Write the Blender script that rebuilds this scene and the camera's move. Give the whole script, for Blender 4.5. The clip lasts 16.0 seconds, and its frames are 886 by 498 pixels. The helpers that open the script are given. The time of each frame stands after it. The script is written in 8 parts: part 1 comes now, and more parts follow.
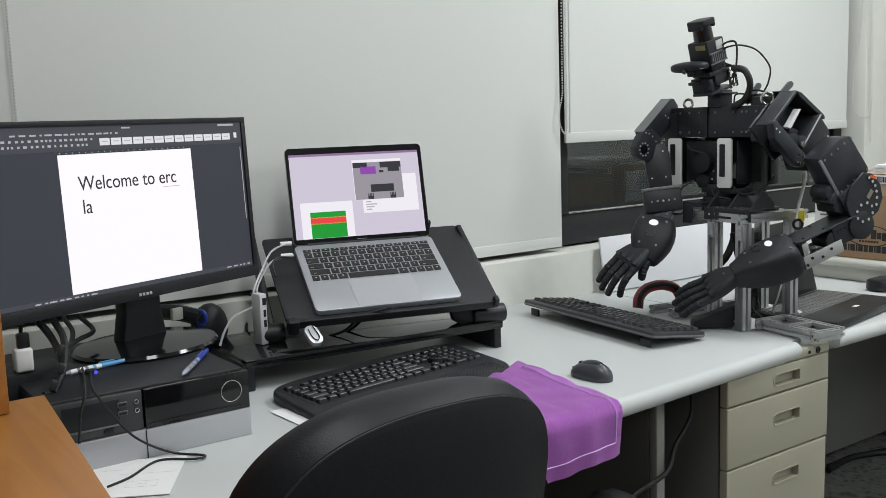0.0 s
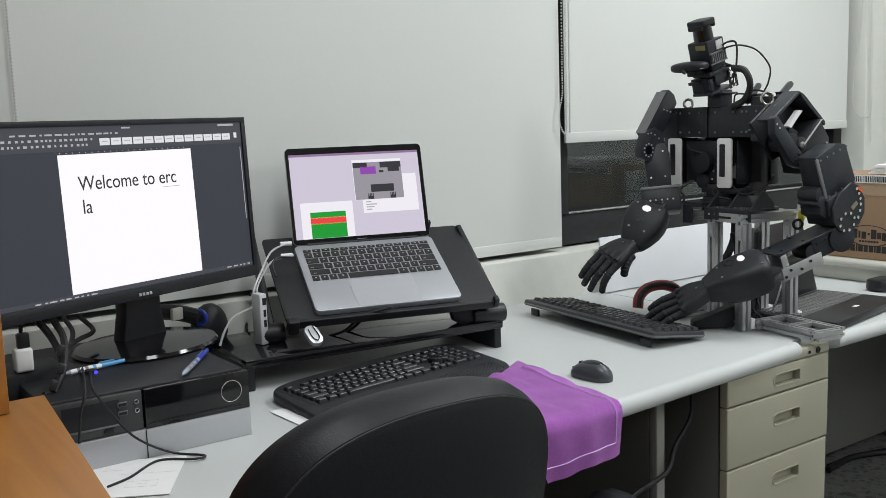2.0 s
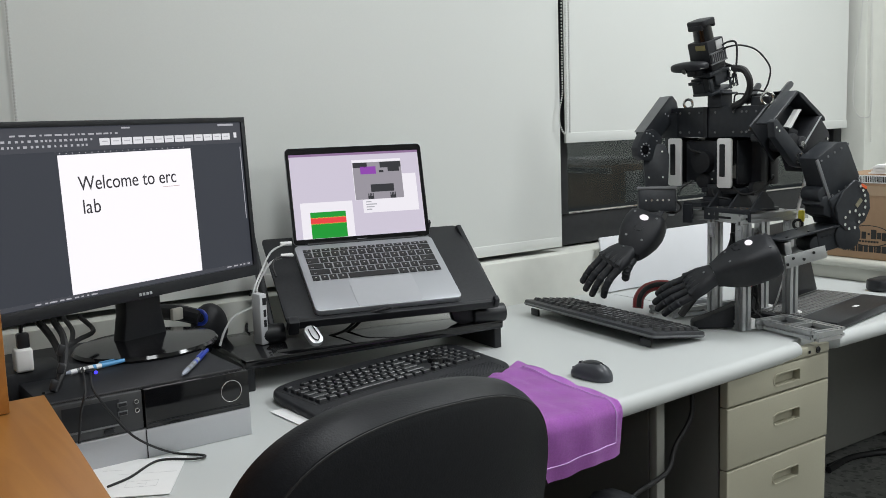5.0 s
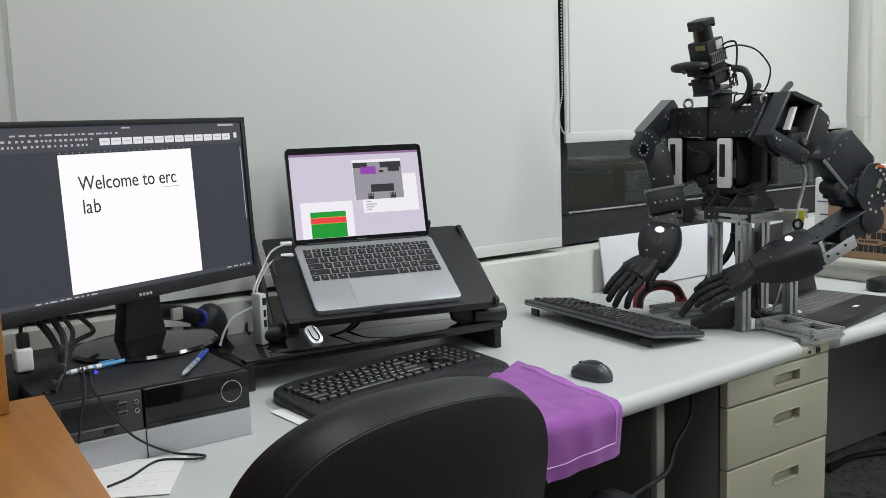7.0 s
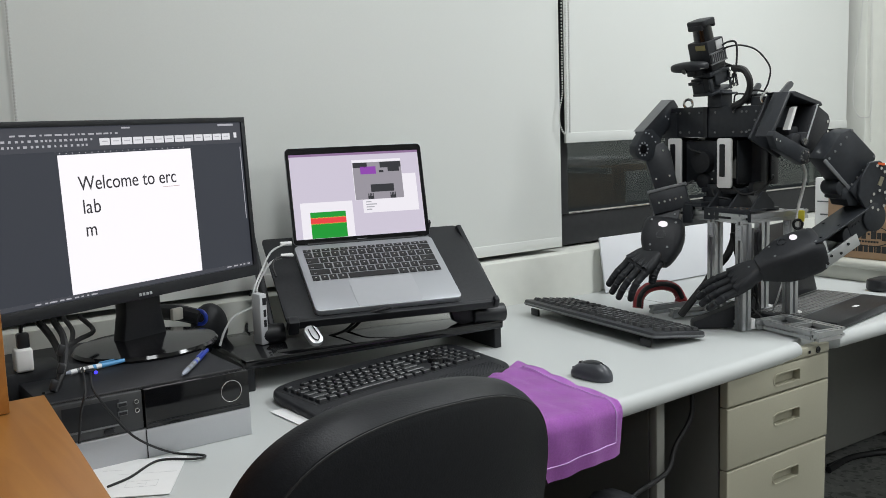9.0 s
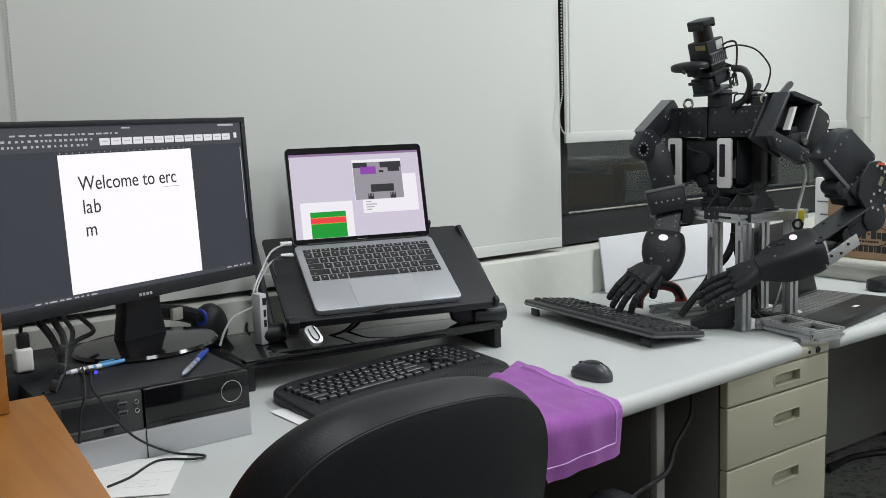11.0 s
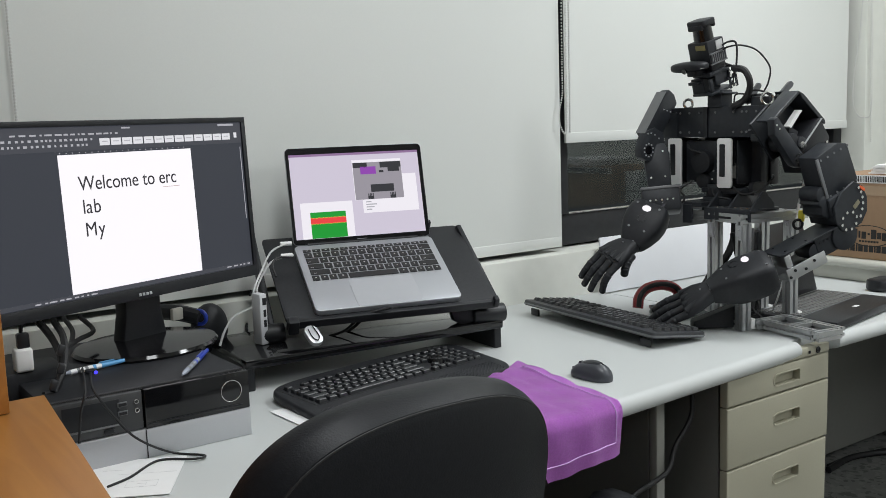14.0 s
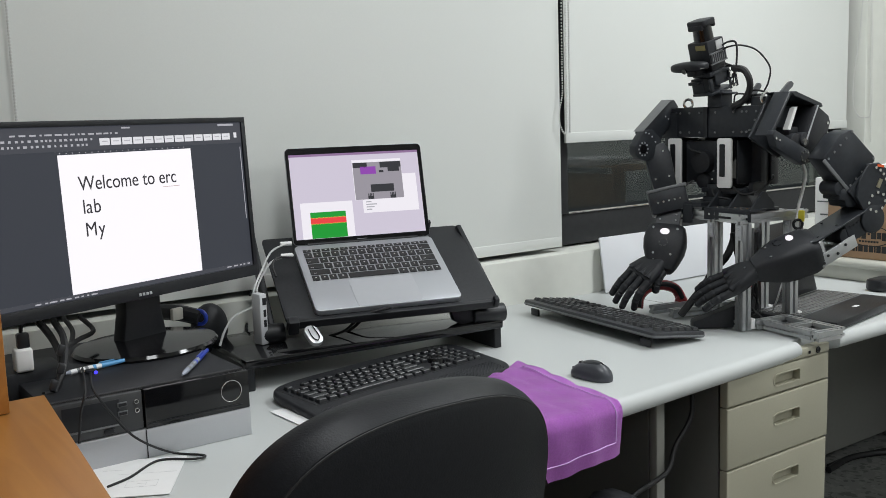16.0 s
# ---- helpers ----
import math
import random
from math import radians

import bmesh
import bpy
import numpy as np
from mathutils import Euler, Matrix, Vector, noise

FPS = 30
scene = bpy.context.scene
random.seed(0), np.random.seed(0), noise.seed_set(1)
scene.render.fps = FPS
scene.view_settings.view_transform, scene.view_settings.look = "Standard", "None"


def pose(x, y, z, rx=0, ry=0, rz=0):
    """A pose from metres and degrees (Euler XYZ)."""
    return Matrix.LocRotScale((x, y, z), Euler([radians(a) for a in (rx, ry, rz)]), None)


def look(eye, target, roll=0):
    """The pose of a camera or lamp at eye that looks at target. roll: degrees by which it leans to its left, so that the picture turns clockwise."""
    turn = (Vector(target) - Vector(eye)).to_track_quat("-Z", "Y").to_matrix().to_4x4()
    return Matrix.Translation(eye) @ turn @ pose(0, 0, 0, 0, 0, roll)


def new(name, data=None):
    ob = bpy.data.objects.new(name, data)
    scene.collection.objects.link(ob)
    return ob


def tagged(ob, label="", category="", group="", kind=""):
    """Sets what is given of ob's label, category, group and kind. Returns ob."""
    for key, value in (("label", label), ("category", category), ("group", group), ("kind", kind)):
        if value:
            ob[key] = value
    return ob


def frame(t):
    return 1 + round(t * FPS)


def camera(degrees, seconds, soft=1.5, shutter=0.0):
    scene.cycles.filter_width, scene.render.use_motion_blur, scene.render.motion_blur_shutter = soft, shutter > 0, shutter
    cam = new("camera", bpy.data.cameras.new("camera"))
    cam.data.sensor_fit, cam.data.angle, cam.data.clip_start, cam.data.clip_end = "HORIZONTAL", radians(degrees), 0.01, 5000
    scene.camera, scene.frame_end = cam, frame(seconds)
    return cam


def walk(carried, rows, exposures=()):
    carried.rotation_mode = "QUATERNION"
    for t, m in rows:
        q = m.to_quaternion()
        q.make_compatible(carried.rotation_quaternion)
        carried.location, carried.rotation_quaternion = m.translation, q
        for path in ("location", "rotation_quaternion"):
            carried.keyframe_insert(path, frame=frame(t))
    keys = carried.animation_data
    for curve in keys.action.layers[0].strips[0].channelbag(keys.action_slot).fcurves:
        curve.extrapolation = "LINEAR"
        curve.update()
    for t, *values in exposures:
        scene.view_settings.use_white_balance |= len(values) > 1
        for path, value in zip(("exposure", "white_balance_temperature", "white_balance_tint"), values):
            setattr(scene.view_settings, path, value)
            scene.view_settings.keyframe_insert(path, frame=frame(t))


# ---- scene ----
cam = camera(49.78, 16.0, 0.65)
EYE = (0.0, 0.0, 1.22)
AIM = (0.5770, 0.8060, 1.0870)
walk(cam, [(0, look(EYE, AIM, -1.866)), (16, look(EYE, AIM, -1.866))], [(0, 0.0), (16, 0.0)])

# ---- world and lights ----
world = bpy.data.worlds.new("night_sky")
scene.world = world
world.use_nodes = True
bg = world.node_tree.nodes["Background"]
bg.inputs["Color"].default_value = (0.010, 0.012, 0.016, 1)
bg.inputs["Strength"].default_value = 0.6


def ceiling_lamp(x, y, power, sx=0.3, sy=1.2):
    d = bpy.data.lights.new("ceiling_lamp", "AREA")
    d.shape, d.size, d.size_y, d.energy = "RECTANGLE", sx, sy, power
    d.color = (0.945, 0.982, 1.0)
    ob = new("ceiling_lamp", d)
    ob.matrix_world = pose(x, y, 2.62)
    return ob


ceiling_lamp(2.35, 0.75, 32, 0.4, 1.2)
ceiling_lamp(0.75, 0.65, 18, 0.4, 1.2)
ceiling_lamp(2.35, -1.4, 37, 0.4, 1.2)
ceiling_lamp(0.3, -1.9, 17, 0.4, 1.2)

# ---- materials ----


def nodes_of(m):
    return m.node_tree.nodes, m.node_tree.links


def surface(name, color, rough=0.5, metal=0.0, vary=0.12, grain=60.0, bump=0.08, bump_scale=400.0, coarse=4.0, spec=0.5, tint=None, coat=0.0, dist=0.001):
    """A plain real surface: two scales of variation in colour and roughness, and fine relief."""
    m = bpy.data.materials.new(name)
    m.use_nodes = True
    n, l = nodes_of(m)
    b = n["Principled BSDF"]
    co = n.new("ShaderNodeTexCoord")
    fine = n.new("ShaderNodeTexNoise")
    fine.inputs["Scale"].default_value, fine.inputs["Detail"].default_value = grain, 6
    big = n.new("ShaderNodeTexNoise")
    big.inputs["Scale"].default_value, big.inputs["Detail"].default_value = coarse, 4
    l.new(co.outputs["Object"], fine.inputs["Vector"])
    l.new(co.outputs["Object"], big.inputs["Vector"])
    add = n.new("ShaderNodeMath")
    add.operation = "ADD"
    l.new(fine.outputs["Fac"], add.inputs[0])
    l.new(big.outputs["Fac"], add.inputs[1])
    ramp = n.new("ShaderNodeMapRange")
    ramp.inputs["From Min"].default_value, ramp.inputs["From Max"].default_value = 0.6, 1.4
    l.new(add.outputs[0], ramp.inputs["Value"])
    mix = n.new("ShaderNodeMix")
    mix.data_type = "RGBA"
    c2 = tint or color
    mix.inputs["A"].default_value = (*[c * (1 - vary) for c in color], 1)
    mix.inputs["B"].default_value = (*[min(1, c * (1 + vary)) for c in c2], 1)
    l.new(ramp.outputs["Result"], mix.inputs["Factor"])
    l.new(mix.outputs["Result"], b.inputs["Base Color"])
    rr = n.new("ShaderNodeMapRange")
    rr.inputs["To Min"].default_value, rr.inputs["To Max"].default_value = max(0.02, rough - 0.07), min(1, rough + 0.07)
    l.new(big.outputs["Fac"], rr.inputs["Value"])
    l.new(rr.outputs["Result"], b.inputs["Roughness"])
    b.inputs["Metallic"].default_value = metal
    b.inputs["Specular IOR Level"].default_value = spec
    b.inputs["Coat Weight"].default_value = coat
    if bump:
        tex = n.new("ShaderNodeTexNoise")
        tex.inputs["Scale"].default_value, tex.inputs["Detail"].default_value = bump_scale, 3
        l.new(co.outputs["Object"], tex.inputs["Vector"])
        bp = n.new("ShaderNodeBump")
        bp.inputs["Strength"].default_value, bp.inputs["Distance"].default_value = bump, dist
        l.new(tex.outputs["Fac"], bp.inputs["Height"])
        l.new(bp.outputs["Normal"], b.inputs["Normal"])
    return m


def glow(name, color, strength):
    m = bpy.data.materials.new(name)
    m.use_nodes = True
    b = m.node_tree.nodes["Principled BSDF"]
    b.inputs["Base Color"].default_value = (0.02, 0.02, 0.02, 1)
    b.inputs["Roughness"].default_value = 0.35
    b.inputs["Specular IOR Level"].default_value = 0.12
    b.inputs["Emission Color"].default_value = (*color, 1)
    b.inputs["Emission Strength"].default_value = strength
    return m


WALL = surface("painted_wall", (0.42, 0.43, 0.42), 0.7, vary=0.03, grain=30, bump=0.15, bump_scale=180)
SIDE = surface("cream_wall", (0.62, 0.62, 0.58), 0.7, vary=0.03, grain=30, bump=0.15, bump_scale=180)
BLIND = surface("blind_fabric", (0.655, 0.67, 0.645), 0.8, vary=0.02, grain=300, bump=0.05, bump_scale=260, coarse=1.5, spec=0.2)
BLIND_BACK = surface("blind_bar", (0.76, 0.77, 0.73), 0.5, vary=0.03)
LEDGE = surface("ledge_paint", (0.69, 0.70, 0.65), 0.6, vary=0.05, grain=25, bump=0.25, bump_scale=60, coarse=6)
DESK = surface("desk_laminate", (0.52, 0.54, 0.535), 0.38, vary=0.025, grain=500, bump=0.04, bump_scale=900, coarse=3)
CREAM = surface("cream_steel", (0.36, 0.345, 0.265), 0.42, vary=0.03, grain=200, bump=0.05, bump_scale=700)
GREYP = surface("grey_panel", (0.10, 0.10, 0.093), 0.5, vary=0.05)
PANEL_EDGE = surface("panel_edge", (0.26, 0.26, 0.235), 0.5, vary=0.05)
FRAMEB = surface("window_frame_black", (0.026, 0.027, 0.029), 0.45, vary=0.2, spec=0.2)
BLACK = surface("black_plastic", (0.014, 0.0150, 0.0175), 0.38, vary=0.25, grain=120, bump=0.1, bump_scale=900, spec=0.35)
BLACKM = surface("black_matte", (0.016, 0.0170, 0.0200), 0.5, vary=0.3, grain=150, bump=0.12, bump_scale=900, spec=0.3)
GLOSS = surface("black_gloss", (0.006, 0.006, 0.007), 0.1, vary=0.2, bump=0.0)
ANOD = surface("black_anodised", (0.023, 0.0258, 0.0305), 0.44, metal=0.0, spec=0.32, vary=0.25, grain=90, bump=0.06, bump_scale=1200)
KEY = surface("key_plastic", (0.017, 0.0180, 0.0205), 0.34, vary=0.2, grain=300, bump=0.08, bump_scale=2000)
KEYB = surface("keyboard_body", (0.026, 0.028, 0.032), 0.45, vary=0.2, grain=300, bump=0.08, bump_scale=2000)
ALU = surface("extruded_aluminium", (0.55, 0.56, 0.57), 0.38, metal=0.9, vary=0.06, grain=80)
STEEL = surface("bright_steel", (0.72, 0.72, 0.70), 0.22, metal=1.0, vary=0.05)
SPACE = surface("laptop_aluminium", (0.42, 0.43, 0.46), 0.42, metal=0.55, vary=0.02, grain=800, bump=0.03, bump_scale=3000)
SILVER = surface("silver_plastic", (0.48, 0.49, 0.51), 0.35, metal=0.4, vary=0.03, grain=600, bump=0.03)
WHITE = surface("white_plastic", (0.78, 0.78, 0.77), 0.35, vary=0.03)
BOARD = surface("white_board", (0.72, 0.73, 0.76), 0.5, vary=0.02, grain=20)
PAPER = surface("paper", (0.80, 0.80, 0.80), 0.8, vary=0.02)
LEATHER = surface("black_leatherette", (0.010, 0.0108, 0.013), 0.40, vary=0.3, grain=200, bump=0.28, bump_scale=520, dist=0.0008, spec=0.17)
CARTON = surface("brown_cardboard", (0.33, 0.21, 0.125), 0.75, vary=0.06, grain=90, bump=0.1, bump_scale=300)
INK = surface("black_ink", (0.015, 0.015, 0.015), 0.6, vary=0.1, bump=0)
CABLE = surface("cable_rubber", (0.010, 0.010, 0.011), 0.6, vary=0.2, bump=0)
WCABLE = surface("white_cable", (0.62, 0.62, 0.62), 0.4, vary=0.05, bump=0)
RED = surface("red_plastic", (0.33, 0.03, 0.035), 0.4, vary=0.15)
ORANGE_M = surface("orange_marker", (0.75, 0.12, 0.03), 0.5, vary=0.1)
YELLOW = surface("yellow_plastic", (0.70, 0.60, 0.05), 0.45, vary=0.08)
BLUE = surface("blue_plastic", (0.02, 0.05, 0.38), 0.3, vary=0.1)
CLEAR = surface("clear_plastic", (0.35, 0.38, 0.45), 0.2, vary=0.05)
GREY = surface("grey_plastic", (0.14, 0.145, 0.15), 0.4, vary=0.1)
CEIL = surface("ceiling_white", (0.72, 0.72, 0.70), 0.8, vary=0.03)


def wood(name, a, b):
    m = surface(name, a, 0.4, vary=0.05, bump=0.05, bump_scale=500)
    n, l = nodes_of(m)
    co = n.new("ShaderNodeTexCoord")
    mp = n.new("ShaderNodeMapping")
    mp.inputs["Scale"].default_value = (14, 1.1, 14)
    ns = n.new("ShaderNodeTexNoise")
    ns.inputs["Scale"].default_value, ns.inputs["Detail"].default_value, ns.inputs["Distortion"].default_value = 2.2, 9, 1.2
    cr = n.new("ShaderNodeValToRGB")
    cr.color_ramp.elements[0].position, cr.color_ramp.elements[0].color = 0.3, (*a, 1)
    cr.color_ramp.elements[1].position, cr.color_ramp.elements[1].color = 0.7, (*b, 1)
    l.new(co.outputs["Object"], mp.inputs["Vector"])
    l.new(mp.outputs["Vector"], ns.inputs["Vector"])
    l.new(ns.outputs["Fac"], cr.inputs["Fac"])
    l.new(cr.outputs["Color"], n["Principled BSDF"].inputs["Base Color"])
    return m


WOOD = wood("orange_veneer", (0.31, 0.122, 0.022), (0.42, 0.182, 0.038))


def terrazzo():
    m = surface("terrazzo", (0.10, 0.10, 0.095), 0.35, vary=0.1)
    n, l = nodes_of(m)
    co = n.new("ShaderNodeTexCoord")
    v = n.new("ShaderNodeTexVoronoi")
    v.inputs["Scale"].default_value = 70
    cr = n.new("ShaderNodeValToRGB")
    cr.color_ramp.interpolation = "CONSTANT"
    e = cr.color_ramp.elements
    e[0].position, e[0].color = 0.0, (0.070, 0.073, 0.070, 1)
    e[1].position, e[1].color = 0.16, (0.165, 0.168, 0.160, 1)
    x = e.new(0.78)
    x.color = (0.205, 0.207, 0.195, 1)
    sep = n.new("ShaderNodeSeparateColor")
    l.new(co.outputs["Object"], v.inputs["Vector"])
    l.new(v.outputs["Color"], sep.inputs["Color"])
    l.new(sep.outputs["Red"], cr.inputs["Fac"])
    l.new(cr.outputs["Color"], n["Principled BSDF"].inputs["Base Color"])
    return m


TERRAZZO = terrazzo()


def glass_dark():
    m = bpy.data.materials.new("window_glass")
    m.use_nodes = True
    b = m.node_tree.nodes["Principled BSDF"]
    b.inputs["Base Color"].default_value = (0.75, 0.82, 0.80, 1)
    b.inputs["Roughness"].default_value = 0.03
    b.inputs["Transmission Weight"].default_value = 1.0
    b.inputs["IOR"].default_value = 1.5
    return m


GLASS = glass_dark()


def purple_cloth():
    m = surface("purple_microfibre", (0.60, 0.20, 0.70), 0.9, vary=0.14, grain=260, bump=0.5, bump_scale=900, coarse=14, dist=0.002)
    m.node_tree.nodes["Principled BSDF"].inputs["Sheen Weight"].default_value = 0.35
    return m


PURPLE = purple_cloth()
HEM = surface("purple_thread", (0.62, 0.36, 0.74), 0.9, vary=0.1, grain=500, bump=0.3)

# ---- mesh helpers ----


def cube(bm, c, s, m=None):
    """A box with centre c and size s, put through the matrix m."""
    mat = Matrix.Translation(c) @ Matrix.Diagonal((*s, 1))
    if m is not None:
        mat = m @ mat
    return bmesh.ops.create_cube(bm, size=1.0, matrix=mat)["verts"]


def rod(bm, a, b, r, r2=None, seg=16):
    """A cylinder or cone from a to b."""
    a, b = Vector(a), Vector(b)
    d = b - a
    m = Matrix.Translation((a + b) / 2) @ d.to_track_quat("Z", "Y").to_matrix().to_4x4()
    bmesh.ops.create_cone(bm, cap_ends=True, segments=seg, radius1=r, radius2=r if r2 is None else r2, depth=d.length, matrix=m)


def ring(bm, c, axis, R, r, seg=28, sub=10):
    """A torus about axis."""
    q = Vector(axis).to_track_quat("Z", "Y").to_matrix().to_4x4()
    m = Matrix.Translation(c) @ q
    rows = []
    for i in range(seg):
        a = 2 * math.pi * i / seg
        row = []
        for j in range(sub):
            b = 2 * math.pi * j / sub
            row.append(bm.verts.new(m @ Vector(((R + r * math.cos(b)) * math.cos(a), (R + r * math.cos(b)) * math.sin(a), r * math.sin(b)))))
        rows.append(row)
    for i in range(seg):
        for j in range(sub):
            bm.faces.new((rows[i][j], rows[(i + 1) % seg][j], rows[(i + 1) % seg][(j + 1) % sub], rows[i][(j + 1) % sub]))


def prism(bm, pts, z0, z1, m=None):
    """A flat outline (x, y) raised from z0 to z1."""
    m = m or Matrix()
    lo = [bm.verts.new(m @ Vector((x, y, z0))) for x, y in pts]
    hi = [bm.verts.new(m @ Vector((x, y, z1))) for x, y in pts]
    bm.faces.new(hi)
    bm.faces.new(lo[::-1])
    k = len(pts)
    for i in range(k):
        bm.faces.new((lo[i], lo[(i + 1) % k], hi[(i + 1) % k], hi[i]))


def rounded(w, d, r, n=5):
    """Outline of a rounded rectangle about the origin."""
    out = []
    for cx, cy, a0 in ((w / 2 - r, d / 2 - r, 0), (-w / 2 + r, d / 2 - r, 90), (-w / 2 + r, -d / 2 + r, 180), (w / 2 - r, -d / 2 + r, 270)):
        for i in range(n + 1):
            a = radians(a0 + 90 * i / n)
            out.append((cx + r * math.cos(a), cy + r * math.sin(a)))
    return out


def soften(bm, width, seg=2, angle=30):
    bm.normal_update()
    edges = [e for e in bm.edges if len(e.link_faces) == 2 and e.calc_face_angle(0) > radians(angle)]
    if edges and width:
        bmesh.ops.bevel(bm, geom=edges, offset=width, segments=seg, affect="EDGES", profile=0.5, clamp_overlap=True)


def part(name, bm, material, parent=None, label="", smooth=True, m=None):
    bmesh.ops.recalc_face_normals(bm, faces=bm.faces)
    me = bpy.data.meshes.new(name)
    bm.to_mesh(me)
    bm.free()
    me.materials.append(material)
    if smooth:
        me.polygons.foreach_set("use_smooth", [True] * len(me.polygons))
        me.set_sharp_from_angle(angle=radians(35))
    ob = new(name, me)
    if parent is not None:
        ob.parent = parent
    if m is not None:
        ob.matrix_basis = m
    if label:
        ob["label"] = label
    return ob


def block(name, c, s, material, parent=None, bevel=0.002, label="", m=None, seg=2):
    bm = bmesh.new()
    cube(bm, c, s, m)
    soften(bm, bevel, seg)
    return part(name, bm, material, parent, label)


def thing(name, m, label, category, group="", kind=""):
    ob = new(name)
    ob.empty_display_size = 0.05
    ob.matrix_basis = m
    return tagged(ob, label, category, group, kind)


def setting(ob, label="", category=""):
    return tagged(ob, label, category, "", "structure")


def spline(pts, n=10):
    """Points of a smooth curve through pts."""
    P = [Vector(p) for p in pts]
    P = [P[0] * 2 - P[1]] + P + [P[-1] * 2 - P[-2]]
    out = []
    for i in range(1, len(P) - 2):
        a, b, c, d = P[i - 1], P[i], P[i + 1], P[i + 2]
        for k in range(n):
            t = k / n
            out.append(0.5 * ((2 * b) + (c - a) * t + (2 * a - 5 * b + 4 * c - d) * t * t + (3 * b - a - 3 * c + d) * t ** 3))
    out.append(P[-2])
    return out


def tube(bm, pts, r, seg=8, n=8):
    """A round cable through pts."""
    P = spline(pts, n)
    rows, up = [], Vector((0.03, 0.05, 1)).normalized()
    for i, p in enumerate(P):
        d = (P[min(i + 1, len(P) - 1)] - P[max(i - 1, 0)]).normalized()
        s = d.cross(up)
        s = s.normalized() if s.length > 1e-4 else Vector((1, 0, 0))
        up = s.cross(d).normalized()
        rows.append([bm.verts.new(p + s * (r * math.cos(2 * math.pi * k / seg)) + up * (r * math.sin(2 * math.pi * k / seg))) for k in range(seg)])
    for a, b in zip(rows, rows[1:]):
        for k in range(seg):
            bm.faces.new((a[k], a[(k + 1) % seg], b[(k + 1) % seg], b[k]))
    bm.faces.new(rows[0][::-1])
    bm.faces.new(rows[-1])


def cable(name, pts, r, material, parent=None, label="", category="cable", n=8):
    bm = bmesh.new()
    tube(bm, pts, r, 8, n)
    ob = part(name, bm, material, parent)
    return tagged(ob, label, "" if parent else category)


def lettering(name, text, size, m, material, parent, depth=0.0003, align="LEFT", wide=1.0):
    c = bpy.data.curves.new(name, "FONT")
    c.body, c.size, c.extrude, c.align_x = text, size, depth, align
    tmp = bpy.data.objects.new(name + "_c", c)
    scene.collection.objects.link(tmp)
    me = bpy.data.meshes.new_from_object(tmp.evaluated_get(bpy.context.evaluated_depsgraph_get()))
    bpy.data.objects.remove(tmp)
    me.materials.clear()
    me.materials.append(material)
    ob = new(name, me)
    ob.parent = parent
    ob.matrix_basis = m @ Matrix.Diagonal((wide, 1, 1, 1))
    return ob

# ---- the room ----
PANEL_BEAD = surface("bead_plastic", (0.55, 0.55, 0.53), 0.4, vary=0.05)



def room():
    f = block("floor", (1.2, -0.6, -0.05), (5.4, 5.4, 0.1), TERRAZZO, bevel=0)
    setting(f, "dark speckled terrazzo floor", "floor")
    c = block("ceiling", (1.2, -0.6, 2.75), (5.4, 5.4, 0.1), CEIL, bevel=0)
    setting(c, "plain white ceiling", "ceiling")
    x0, x1, y1 = -1.4, 3.38, 1.88
    bm = bmesh.new()
    cube(bm, ((x0 + x1) / 2, y1 + 0.10, 0.4275), (x1 - x0 + 0.2, 0.2, 0.855))          # parapet under the window
    cube(bm, ((3.19 + x1 + 0.2) / 2, y1 + 0.11, 1.78), (x1 + 0.2 - 3.19, 0.22, 1.85))   # pier
    cube(bm, ((x0 + x1) / 2, y1 + 0.12, 2.55), (x1 - x0 + 0.2, 0.2, 0.3))
    soften(bm, 0.004)
    setting(part("wall_north", bm, LEDGE), "off-white painted window wall with a ledge", "wall")
    w = block("wall_east", (x1 + 0.1, -0.6, 1.35), (0.2, 4.9, 2.7), SIDE, bevel=0)
    setting(w, "cream painted side wall", "wall")
    w = block("wall_west", (x0 - 0.1, -0.6, 1.35), (0.2, 5.2, 2.7), WALL, bevel=0)
    setting(w, "plain pale wall", "wall")
    w = block("wall_south", (1.0, -3.1, 1.35), (5.0, 0.2, 2.7), WALL, bevel=0)
    setting(w, "plain pale wall behind the desks", "wall")
    win = thing("window_1", pose(0, 0, 0), "black-framed window behind blinds, dark with night", "window", kind="structure")
    z0, z1 = 0.862, 2.4
    for nm, c, s in (("bottom_rail", (0.89, 2.00, 0.905), (4.58, 0.06, 0.086)), ("top_rail", (0.89, 2.00, 2.37), (4.58, 0.06, 0.06)),
                     ("mullion", (1.815, 1.985, 1.66), (0.05, 0.05, 1.42)), ("mullion", (3.16, 1.99, 1.66), (0.05, 0.05, 1.42)), ("mullion", (0.4, 1.99, 1.66), (0.05, 0.05, 1.42))):
        block(nm, c, s, FRAMEB, win, 0.003)
    block("bead", (2.49, 1.968, 0.952), (1.29, 0.006, 0.005), STEEL, win, 0.001, "thin bright metal bead")
    g = block("pane", (2.49, 2.005, 1.66), (1.29, 0.006, 1.40), GLASS, win, 0)
    g2 = block("pane", (1.1, 2.005, 1.66), (1.35, 0.006, 1.40), GLASS, win, 0)
    for o in (g, g2):
        o.visible_shadow = False
    # night sheet; its faint emission stands for room light reflected in the panes
    o = block("outer_sheet", (1.0, 2.35, 1.5), (5.6, 0.04, 3.0), glow("pane_reflection_glow", (0.015, 0.018, 0.019), 1.0), bevel=0)
    o.name = "backdrop"
    setting(o, "dark night sheet outside the window, glowing faintly for the panes' reflection", "backdrop")


